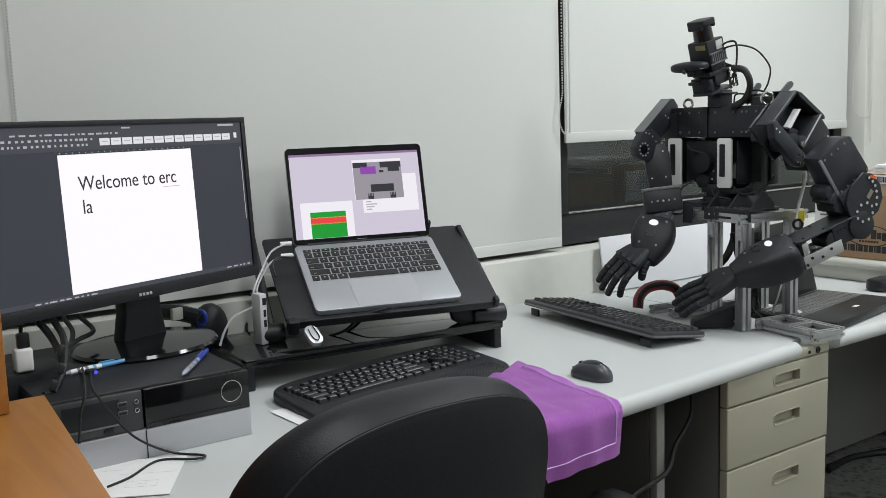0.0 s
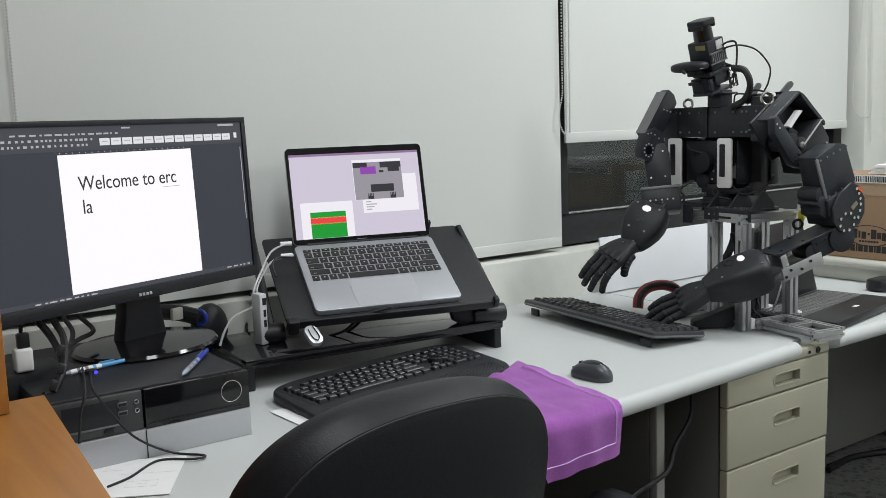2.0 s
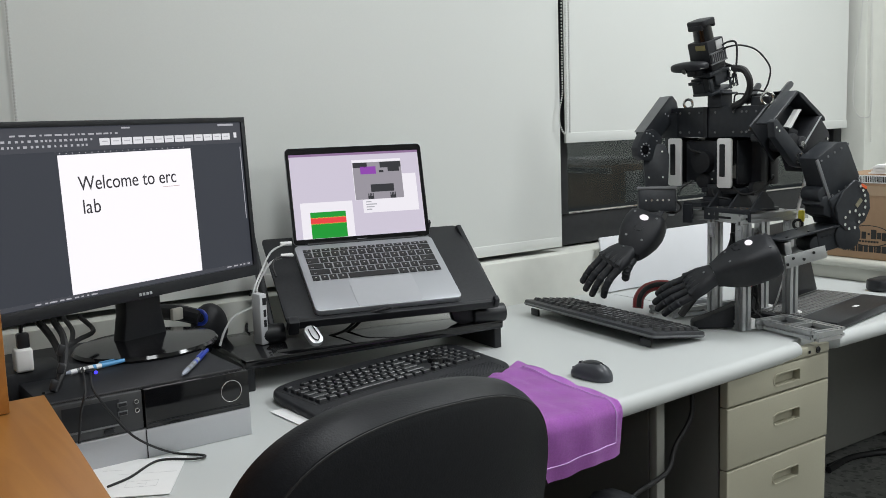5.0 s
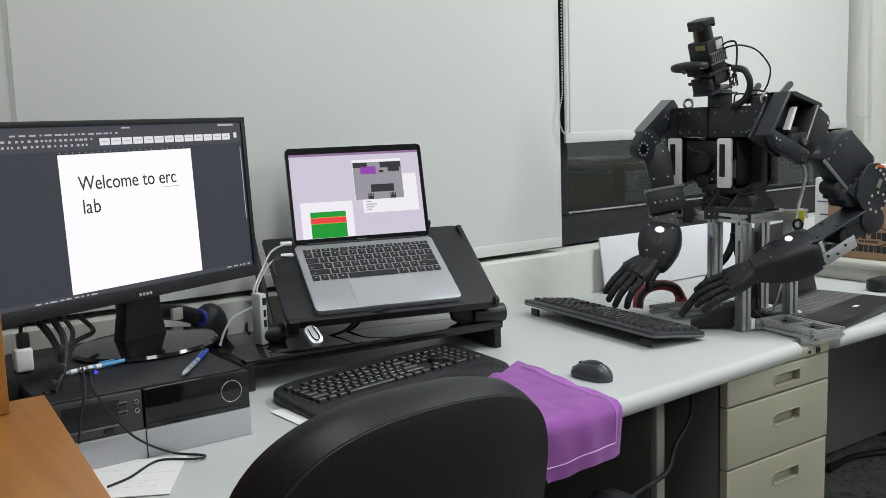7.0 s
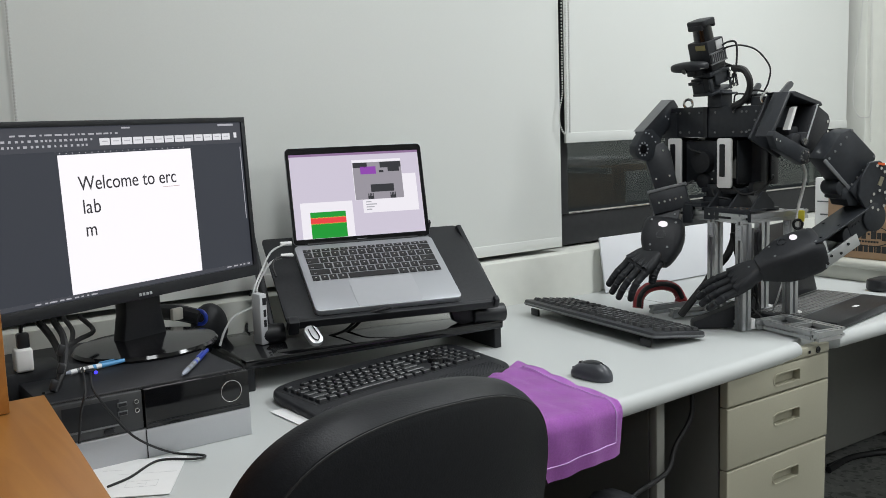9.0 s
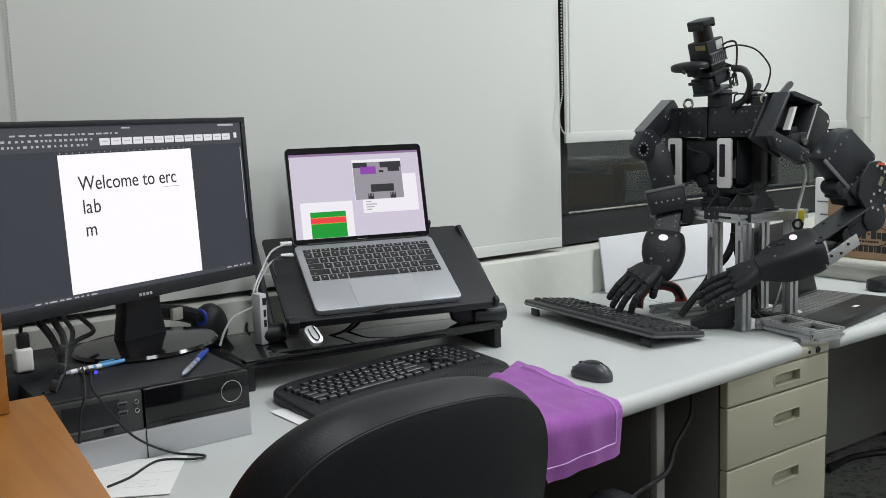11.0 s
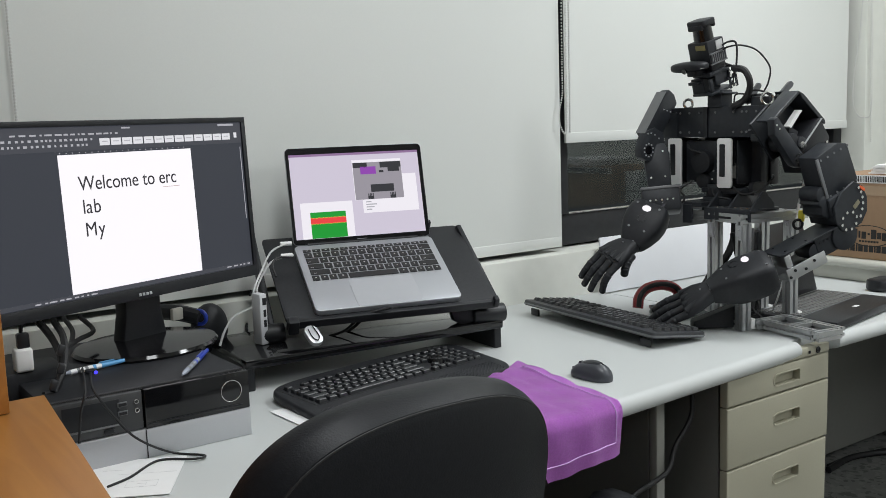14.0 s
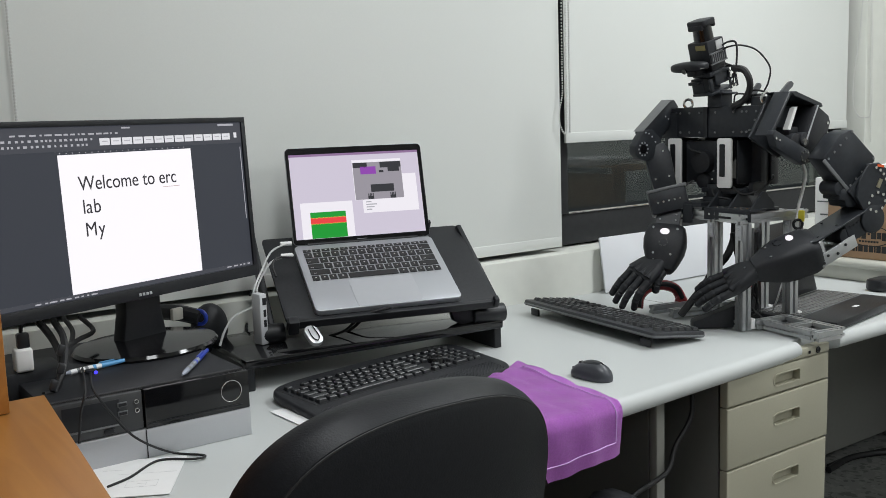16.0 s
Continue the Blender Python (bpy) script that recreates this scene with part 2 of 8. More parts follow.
def roller_blind(x0, x1, zb, y, chains, label):
    th = thing("roller_blind", pose((x0 + x1) / 2, y, zb), label, "blind", "roller blinds")
    w = x1 - x0
    H = 2.42 - zb
    bm = bmesh.new()
    cube(bm, (0, 0.0015, H / 2), (w, 0.0016, H))
    bmesh.ops.subdivide_edges(bm, edges=bm.edges[:], cuts=11, use_grid_fill=True)
    for v in bm.verts:
        v.co.y += 0.0020 * math.sin(v.co.x * 3.6 + v.co.z * 1.3) * max(0, 1 - v.co.z)
    part("fabric", bm, BLIND, th)
    bm = bmesh.new()
    cube(bm, (0, 0.0012, 0.014), (w - 0.001, 0.0075, 0.028))
    soften(bm, 0.0012, 2)
    part("bottom_bar", bm, BLIND, th, "fabric-wrapped bottom bar")
    bm = bmesh.new()
    rod(bm, (-w / 2, 0.02, H), (w / 2, 0.02, H), 0.025)
    part("roller", bm, WHITE, th)
    for x, z in chains:
        bm = bmesh.new()
        zz = z
        while zz < 2.35:
            bmesh.ops.create_icosphere(bm, subdivisions=1, radius=0.0030, matrix=pose(x - (x0 + x1) / 2, -0.012, zz - zb))
            zz += 0.0062
        part("bead_chain", bm, PANEL_BEAD, th, "white bead pull chain")
    return th


def desks():
    # main desk: rolled front edge, slightly turned from the wall
    d = thing("desk", pose(1.722, 1.139, 0), "pale grey laminate office desk with rolled front edge", "desk")
    L = 2.6
    ang = radians(3.6)
    m = Matrix.Rotation(ang, 4, "Z")
    bm = bmesh.new()
    prof = [(0.76, 0.712), (0.76, 0.74)] + [(0.018 - 0.018 * math.sin(a), 0.722 + 0.018 * math.cos(a)) for a in [i * math.pi / 12 for i in range(0, 13)]] + [(0.03, 0.700), (0.03, 0.712)]
    a = [bm.verts.new(m @ Vector((0, y, z))) for y, z in prof]
    b = [bm.verts.new(m @ Vector((-L, y, z))) for y, z in prof]
    k = len(prof)
    for i in range(k):
        bm.faces.new((a[i], a[(i + 1) % k], b[(i + 1) % k], b[i]))
    bm.faces.new(a[::-1])
    bm.faces.new(b)
    part("desktop", bm, DESK, d)
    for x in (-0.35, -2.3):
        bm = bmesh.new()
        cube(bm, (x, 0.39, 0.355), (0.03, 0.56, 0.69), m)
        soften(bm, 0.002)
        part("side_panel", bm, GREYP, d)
        bm = bmesh.new()
        cube(bm, (x, 0.10, 0.355), (0.026, 0.02, 0.69), m)
        soften(bm, 0.004)
        part("panel_edge_strip", bm, PANEL_EDGE, d, "pale edge strip")
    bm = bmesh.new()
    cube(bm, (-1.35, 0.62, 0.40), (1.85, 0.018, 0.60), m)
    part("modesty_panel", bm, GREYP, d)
    # second desk, carrying the other computer
    d2 = thing("desk", pose(1.83, 1.148, 0), "cream grey side desk beyond the drawer unit", "desk")
    bm = bmesh.new()
    prof = [(0.74, 0.705), (0.74, 0.735)] + [(0.018 - 0.018 * math.sin(a), 0.717 + 0.018 * math.cos(a)) for a in [i * math.pi / 12 for i in range(0, 13)]] + [(0.03, 0.695), (0.03, 0.705)]
    a = [bm.verts.new((0.045, y, z)) for y, z in prof]
    b = [bm.verts.new((1.53, y, z)) for y, z in prof]
    for i in range(k):
        bm.faces.new((b[i], b[(i + 1) % k], a[(i + 1) % k], a[i]))
    bm.faces.new(a)
    bm.faces.new(b[::-1])
    part("desktop", bm, DESK, d2)
    bm = bmesh.new()
    prism(bm, [(-0.100, 0.032), (0.043, 0.032), (0.043, 0.73), (-0.140, 0.73)], 0.705, 0.7345)
    part("corner_panel", bm, DESK, d2)
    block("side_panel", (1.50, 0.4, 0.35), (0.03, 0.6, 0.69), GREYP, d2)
    # added grey sheet: the shadow on the wall beneath this desk, put in as colour
    block("wall_shade_sheet", (0.76, 0.69, 0.36), (1.46, 0.02, 0.66), surface("wall_shade_grey", (0.20, 0.20, 0.185), 0.5, vary=0.05), d2)


def pull_outline(w, h):
    """Outline of a recessed pull: one end round, the other nearly square."""
    out = []
    for cx, cy, a0, r in ((w / 2, h / 2, 0, 0.003), (-w / 2, h / 2, 90, h * 0.47), (-w / 2, -h / 2, 180, h * 0.47), (w / 2, -h / 2, 270, 0.003)):
        for i in range(7):
            a = radians(a0 + 15 * i)
            out.append((cx - math.copysign(r, cx) + r * math.cos(a), cy - math.copysign(r, cy) + r * math.sin(a)))
    return out


def handle_recess(parent, x, z, w, h):
    """A recessed pill-shaped pull, with a rim."""
    out, inn = pull_outline(w, h), pull_outline(w - 0.005, h - 0.005)
    m = pose(x, -0.002, z, 90, 0, 0)
    bm = bmesh.new()
    k = len(out)
    f0 = [bm.verts.new(m @ Vector((a, b, -0.003))) for a, b in out]
    f1 = [bm.verts.new(m @ Vector((a, b, -0.0008))) for a, b in out]
    g1 = [bm.verts.new(m @ Vector((a, b, -0.0008))) for a, b in inn]
    g0 = [bm.verts.new(m @ Vector((a, b, -0.003))) for a, b in inn]
    for i in range(k):
        j = (i + 1) % k
        bm.faces.new((f0[i], f0[j], f1[j], f1[i]))
        bm.faces.new((f1[i], f1[j], g1[j], g1[i]))
        bm.faces.new((g1[i], g1[j], g0[j], g0[i]))
    return part("handle", bm, CREAM, parent, "recessed pill-shaped pull")


def pedestal():
    p = thing("drawer_unit", pose(1.482, 1.14, 0), "cream steel three-drawer pedestal under the desk", "drawer unit")
    w, dep = 0.338, 0.50
    # cream sides given a dark grey that carries the under-desk shade
    block("body", (w / 2, dep / 2 + 0.015, 0.375), (w - 0.004, dep - 0.02, 0.67), surface("shaded_unit_side", (0.13, 0.13, 0.12), 0.5, vary=0.05), p, 0.003, "cream cabinet sides, darkened for the shade under the desk")
    block("top_strip", (w / 2, 0.012, 0.7175), (w, 0.024, 0.019), CREAM, p, 0.002)
    bm = bmesh.new()
    ring(bm, (0.296, -0.001, 0.717), (0, 1, 0), 0.0060, 0.0016, 20, 6)
    rod(bm, (0.296, -0.002, 0.717), (0.296, 0.004, 0.717), 0.0035, seg=12)
    part("lock", bm, BLACK, p, "small round dark lock")
    block("lock_mark", (0.266, -0.001, 0.717), (0.006, 0.003, 0.006), BLACK, p, 0.0005)
    for z1, z0 in ((0.7055, 0.6495), (0.6465, 0.5225), (0.5195, 0.215)):
        bm = bmesh.new()
        # front board with a pill-shaped hole
        cx, cz, hw, hh = 0.190, (z1 - 0.029 if z1 > 0.6 else z1 - 0.05), 0.088, 0.024
        if z1 < 0.65 and z1 > 0.6:
            cz = z1 - 0.052
        inn = pull_outline(hw, hh)
        xa, xb = (0.0, w) if z1 > 0.55 else (0.0, w - 0.004)
        m = Matrix.Translation((cx, 0, cz)) @ pose(0, 0, 0, 90, 0, 0)
        outl = [(xb - cx, z1 - cz), (xa - cx, z1 - cz), (xa - cx, z0 - cz), (xb - cx, z0 - cz)]
        vi = [bm.verts.new(m @ Vector((a, b, 0))) for a, b in inn]
        vo = [bm.verts.new(m @ Vector((a, b, 0))) for a, b in outl]
        k = len(vi)
        q4 = k // 4
        for c in range(4):
            seg = vi[c * q4:(c + 1) * q4]
            for i in range(len(seg) - 1):
                bm.faces.new((vo[c], seg[i], seg[i + 1]))
            bm.faces.new((vo[c], seg[-1], vi[((c + 1) * q4) % k], vo[(c + 1) % 4]))
        back = [bm.verts.new(m @ Vector((a, b, -0.016))) for a, b in inn]
        for i in range(k):
            bm.faces.new((vi[i], vi[(i + 1) % k], back[(i + 1) % k], back[i]))
        bm.faces.new(back)
        bo = [bm.verts.new(m @ Vector((a, b, -0.018))) for a, b in outl]
        for i in range(4):
            bm.faces.new((vo[i], vo[(i + 1) % 4], bo[(i + 1) % 4], bo[i]))
        bm.edges.ensure_lookup_table()
        edges = [e for e in bm.edges if e.verts[0] in vo and e.verts[1] in vo]
        bmesh.ops.bevel(bm, geom=edges, offset=0.004, segments=3, affect="EDGES", profile=0.5)
        dr = part("drawer", bm, CREAM, p)
        handle_recess(dr, cx, cz, hw + 0.004, hh + 0.004)


def wood_unit():
    u = thing("side_cabinet", pose(0.0, 1.35, 0), "orange wood-veneer cabinet and partition beside the desk", "cabinet")
    bm = bmesh.new()
    prism(bm, [(-0.9, -1.75), (0.185, -1.75), (0.185, -1.20), (0.262, -0.39), (0.305, 0.068), (-0.9, 0.068)], 0.825, 0.85)
    soften(bm, 0.002)
    part("worktop", bm, WOOD, u)
    block("upright_panel", (-0.33, 0.009, 1.40), (1.15, 0.022, 1.098), WOOD, u, 0.002)
    block("body", (-0.42, -0.8, 0.412), (0.9, 1.6, 0.824), WOOD, u, 0.003)


room()
roller_blind(-0.75, 1.775, 0.868, 1.92, [(0.405, 0.9), ], "long pale grey roller blind almost fully lowered")
roller_blind(1.798, 3.15, 1.149, 1.925, [(1.806, 1.18)], "shorter pale grey roller blind half lowered")
desks()
pedestal()
wood_unit()
# ---- things on the desk ----
MON = pose(0.760, 1.697, 1.239, -2.7, 0, 20.79)      # top right corner of the screen
PAGE = glow("page_white", (0.98, 0.955, 1.0), 1.0)
SCREEN_DARK = glow("screen_dark", (0.034, 0.038, 0.050), 1.0)
RIBBON = glow("ribbon_dark", (0.052, 0.055, 0.068), 1.0)
RIBBON_TEXT = glow("ribbon_text", (0.42, 0.42, 0.46), 1.0)
LETTER = glow("letter_dark", (0.030, 0.028, 0.034), 1.0)
TILE_WHITE = glow("tile_white", (0.80, 0.80, 0.84), 0.9)


def tile(name, x0, x1, z0, z1, y, material, parent, thick=0.0004, m=None):
    """A thin lit element of a screen, in the screen's plane (x, z), y towards the back."""
    bm = bmesh.new()
    cube(bm, ((x0 + x1) / 2, y, (z0 + z1) / 2), (x1 - x0, thick, z1 - z0), m)
    return part(name, bm, material, parent, smooth=False)


def monitor():
    th = thing("monitor", MON, "black desktop monitor showing a text document, standing on the computer", "monitor")
    w, h = 0.545, 0.300
    bm = bmesh.new()
    prism(bm, rounded(w, h, 0.006, 3), -0.022, -0.002, pose(-w / 2, 0, -h / 2, 90, 0, 0))
    soften(bm, 0.002)
    part("back_shell", bm, BLACK, th)
    bm = bmesh.new()
    for c, s in (((-w / 2, 0.0005, -0.0045), (w, 0.007, 0.009)), ((-w / 2, 0.0005, -h + 0.010), (w, 0.007, 0.020)), ((-0.0045, 0.0005, -h / 2 + 0.0055), (0.009, 0.007, h - 0.0286)), ((-w + 0.0045, 0.0005, -h / 2 + 0.0055), (0.009, 0.007, h - 0.0286))):
        cube(bm, c, s)
    soften(bm, 0.0005)
    part("bezel", bm, BLACK, th, "narrow black bezel")
    sc = tile("screen", -w + 0.0085, -0.0085, -h + 0.0195, -0.0085, 0.0016, SCREEN_DARK, th, 0.0008)
    tile("ribbon", -w + 0.0095, -0.0095, -0.0475, -0.010, 0.0007, RIBBON, sc)
    tile("status_bar", -w + 0.0095, -0.0095, -0.279, -0.2725, 0.0007, RIBBON, sc)
    tile("page", -0.4035, -0.1355, -0.272, -0.053, 0.0007, PAGE, sc)
    for i in range(13):
        x = -0.324 + i * 0.0222
        tile("style_tile", x, x + 0.0195, -0.0405, -0.0290, 0.0002, TILE_WHITE, sc)
        tile("style_bar", x + 0.004, x + 0.0150, -0.0350, -0.0335, -0.0002, RIBBON_TEXT, sc)
    random.seed(5)
    for z, x0, x1, hgt in ((-0.0215, -0.48, -0.29, 0.0026), (-0.0300, -0.495, -0.335, 0.0035), (-0.0385, -0.495, -0.345, 0.0035), (-0.2765, -0.47, -0.37, 0.0022), (-0.2755, -0.075, -0.018, 0.0022)):
        x = x0
        while x < x1:
            l = random.uniform(0.003, 0.013 if hgt < 0.003 else 0.006)
            tile("text_bar", x, x + l, z - hgt / 2, z + hgt / 2, 0.0002, RIBBON_TEXT, sc)
            x += l + random.uniform(0.003, 0.007)
    tile("title_bar_text", -0.279, -0.262, -0.0145, -0.012, 0.0002, RIBBON_TEXT, sc)
    tile("search_field", -0.066, -0.028, -0.0152, -0.0115, 0.0002, RIBBON_TEXT, sc)
    tile("share_icon", -0.028, -0.021, -0.0375, -0.028, 0.0002, TILE_WHITE, sc)
    tile("scroll_bar", -0.0155, -0.0140, -0.19, -0.055, 0.0002, RIBBON_TEXT, sc)
    for i in range(22):
        tile("ruler_tick", -0.40 + i * 0.0118, -0.3985 + i * 0.0118, -0.0513, -0.0498, 0.0002, RIBBON_TEXT, sc)
    up = pose(0, 0, 0, 90, 0, 0)
    lettering("line_of_text", "Welcome to erc", 0.0325, Matrix.Translation((-0.3725, -0.0003, -0.110)) @ up, LETTER, sc, 0.0002, wide=0.905)
    tile("spelling_mark", -0.206, -0.168, -0.1165, -0.1158, 0.0002, glow("spelling_red", (0.55, 0.35, 0.35), 0.8), sc)
    lettering("letter_l", "l", 0.0325, Matrix.Translation((-0.3695, -0.0003, -0.147)) @ up, LETTER, sc, 0.0002, wide=0.905)
    lettering("letter_a", "a", 0.0325, Matrix.Translation((-0.3630, -0.0003, -0.147)) @ up, LETTER, sc, 0.0002, wide=0.905)
    for k in range(4):
        block("badge_shape", (-0.279 + k * 0.0073, -0.0034, -0.2925), (0.0052, 0.0012, 0.0050), SILVER, th, 0.0012)
    # letters that are typed during the clip
    typed = {}
    for nm, ch, x, z in (("letter_b", "b", -0.3492, -0.147), ("letter_m", "m", -0.3685, -0.1835), ("letter_y", "y", -0.3440, -0.1835)):
        o = lettering(nm, ch, 0.0325, Matrix(), LETTER, sc, 0.0002)
        o.data.transform(Matrix.Diagonal((0.905, 1, 1, 1)))
        typed[nm] = (o, Matrix.Translation((x, -0.0003, z)) @ up)
    o = lettering("capital_letter", "M", 0.0325, Matrix(), LETTER, sc, 0.0002)
    o.data.transform(Matrix.Diagonal((0.90, 1, 1, 1)))
    bm = bmesh.new()
    cube(bm, (0.0125, 0.0095, -0.0003), (0.0245, 0.0235, 0.0002))
    part("letter_ground", bm, PAGE, o, smooth=False)
    typed["capital_letter"] = (o, Matrix.Translation((-0.3695, -0.0011, -0.1835)) @ up)
    # stand
    ld = MON.inverted()

    def W(p):
        return ld @ Vector(p)
    bm = bmesh.new()
    m = ld @ pose(0.527, 1.635, 0.845, 0, 0, 20.8)
    prof = [(0.0, 0.0), (0.128, 0.0), (0.130, 0.004), (0.126, 0.009), (0.05, 0.017), (0.0, 0.018)]
    seg = 40
    rows = [[bm.verts.new(m @ Vector((r * math.cos(2 * math.pi * k / seg) * 1.0, r * 0.86 * math.sin(2 * math.pi * k / seg), z))) for k in range(seg)] for r, z in prof[1:-1]]
    for a, b in zip(rows, rows[1:]):
        for k in range(seg):
            bm.faces.new((a[k], a[(k + 1) % seg], b[(k + 1) % seg], b[k]))
    bm.faces.new(rows[0][::-1])
    bm.faces.new(rows[-1])
    part("base", bm, GLOSS, th, "glossy black oval base")
    bm = bmesh.new()
    prism(bm, [(-0.048, 0.008), (0.050, 0.008), (0.040, 0.060), (0.036, 0.165), (-0.034, 0.165), (-0.038, 0.060)], -0.038, -0.006, m @ pose(0.004, 0, 0, 90, 0, 0))
    soften(bm, 0.006)
    part("neck", bm, BLACK, th)
    block("cable_cover", (0.004, 0.045, 0.120), (0.150, 0.020, 0.075), BLACKM, th, 0.006, m=m)
    return typed


TYPED = monitor()
VENT = surface("vent_dark", (0.05, 0.05, 0.052), 0.5, vary=0.1)


def desktop_computer():
    th = thing("desktop_computer", pose(0.292, 1.368, 0.74), "black and silver slim desktop computer lying flat on the desk", "computer")
    w, d, h = 0.303, 0.385, 0.105
    block("case", (w / 2, d / 2 + 0.008, h / 2 + 0.002), (w - 0.002, d - 0.012, h - 0.004), BLACKM, th, 0.003)
    block("lower_front", (w / 2, 0.004, 0.022), (w, 0.016, 0.044), SILVER, th, 0.002, "brushed silver lower front")
    block("front_bezel", (0.2205, 0.005, 0.074), (0.165, 0.016, 0.060), GLOSS, th, 0.002, "glossy black drive front")
    block("port_panel", (0.069, 0.007, 0.074), (0.134, 0.014, 0.058), surface("panel_grey", (0.035, 0.036, 0.038), 0.45, vary=0.1), th, 0.002)
    block("drive_bay", (0.062, -0.0004, 0.079), (0.080, 0.0016, 0.036), BLACK, th, 0.0006, "recessed dark drive bay")
    block("bay_lip", (0.062, -0.0006, 0.0590), (0.084, 0.003, 0.0025), GREY, th, 0.0005)
    block("seam", (0.137, -0.0045, 0.022), (0.0012, 0.002, 0.043), BLACK, th, 0)
    block("drive_slot", (0.215, -0.0035, 0.052), (0.150, 0.002, 0.0015), BLACK, th, 0)
    for z in (0.088, 0.075):
        block("usb_port", (0.106, -0.0016, z), (0.014, 0.003, 0.0065), GREY, th, 0.0006)
        block("usb_tongue", (0.106, -0.0030, z), (0.0115, 0.002, 0.0042), BLACK, th, 0)
        bm = bmesh.new()
        ring(bm, (0.127, -0.001, z), (0, 1, 0), 0.0030, 0.0009, 16, 6)
        part("audio_jack", bm, STEEL, th)
    block("card_slot", (0.085, -0.001, 0.0515), (0.014, 0.003, 0.006), BLACK, th, 0.0005)
    bm = bmesh.new()
    ring(bm, (0.273, -0.0035, 0.076), (0, 1, 0), 0.0165, 0.0008, 40, 6)
    part("power_button_ring", bm, STEEL, th, "thin silver power ring")
    bm = bmesh.new()
    for i in range(108):
        cube(bm, (0.010 + i * 0.00264, 0.013, h - 0.0012), (0.0014, 0.010, 0.0026))
    part("vent_teeth", bm, VENT, th)


desktop_computer()


def key_field(name, parent, material, rows, pitch, keyh, m, gap=0.0035, top=0.80, label=""):
    """Separate key caps; rows of (y, [(x, width), ...])."""
    cache = {}
    for y, keys in rows:
        for x, wd in keys:
            k = round(wd, 4)
            if k not in cache:
                bm = bmesh.new()
                b, t = [], []
                for sx, sy in ((-1, -1), (1, -1), (1, 1), (-1, 1)):
                    b.append(bm.verts.new((sx * (wd - gap) / 2, sy * (pitch - gap) / 2, 0)))
                    t.append(bm.verts.new((sx * ((wd - gap) / 2 - (1 - top) * 0.009), sy * ((pitch - gap) / 2 - (1 - top) * 0.009), keyh)))
                bm.faces.new(t)
                bm.faces.new(b[::-1])
                for i in range(4):
                    bm.faces.new((b[i], b[(i + 1) % 4], t[(i + 1) % 4], t[i]))
                soften(bm, min(0.0012, keyh * 0.3), 1)
                bmesh.ops.recalc_face_normals(bm, faces=bm.faces)
                me = bpy.data.meshes.new(name)
                bm.to_mesh(me)
                bm.free()
                me.materials.append(material)
                cache[k] = me
            o = new(name, cache[k])
            o.parent = parent
            o.matrix_basis = m @ Matrix.Translation((x, y, 0))


def full_rows(p):
    """A full-size layout with number pad; p is the key pitch; origin at the field's lower left."""
    def run(x, ws):
        out = []
        for w in ws:
            out.append(((x + w / 2) * p, w * p))
            x += w
        return out
    r = []
    r.append((0.5 * p, run(0, [1.25, 1.25, 1.25, 6.25, 1.25, 1.25, 1.25, 1.25]) + run(15.3, [1, 1, 1]) + run(18.6, [2, 1, 1])))
    r.append((1.5 * p, run(0, [2.25] + [1] * 10 + [2.75]) + run(16.3, [1]) + run(18.6, [1] * 4)))
    r.append((2.5 * p, run(0, [1.75] + [1] * 11 + [2.25]) + run(18.6, [1] * 4)))
    r.append((3.5 * p, run(0, [1.5] + [1] * 12 + [1.5]) + run(15.3, [1, 1, 1]) + run(18.6, [1] * 4)))
    r.append((4.5 * p, run(0, [1] * 13 + [2]) + run(15.3, [1, 1, 1]) + run(18.6, [1] * 4)))
    r.append((5.7 * p, run(0, [1]) + run(2, [1] * 4) + run(6.5, [1] * 4) + run(11, [1] * 4) + run(15.3, [1, 1, 1]) + run(18.6, [1] * 4)))
    return r


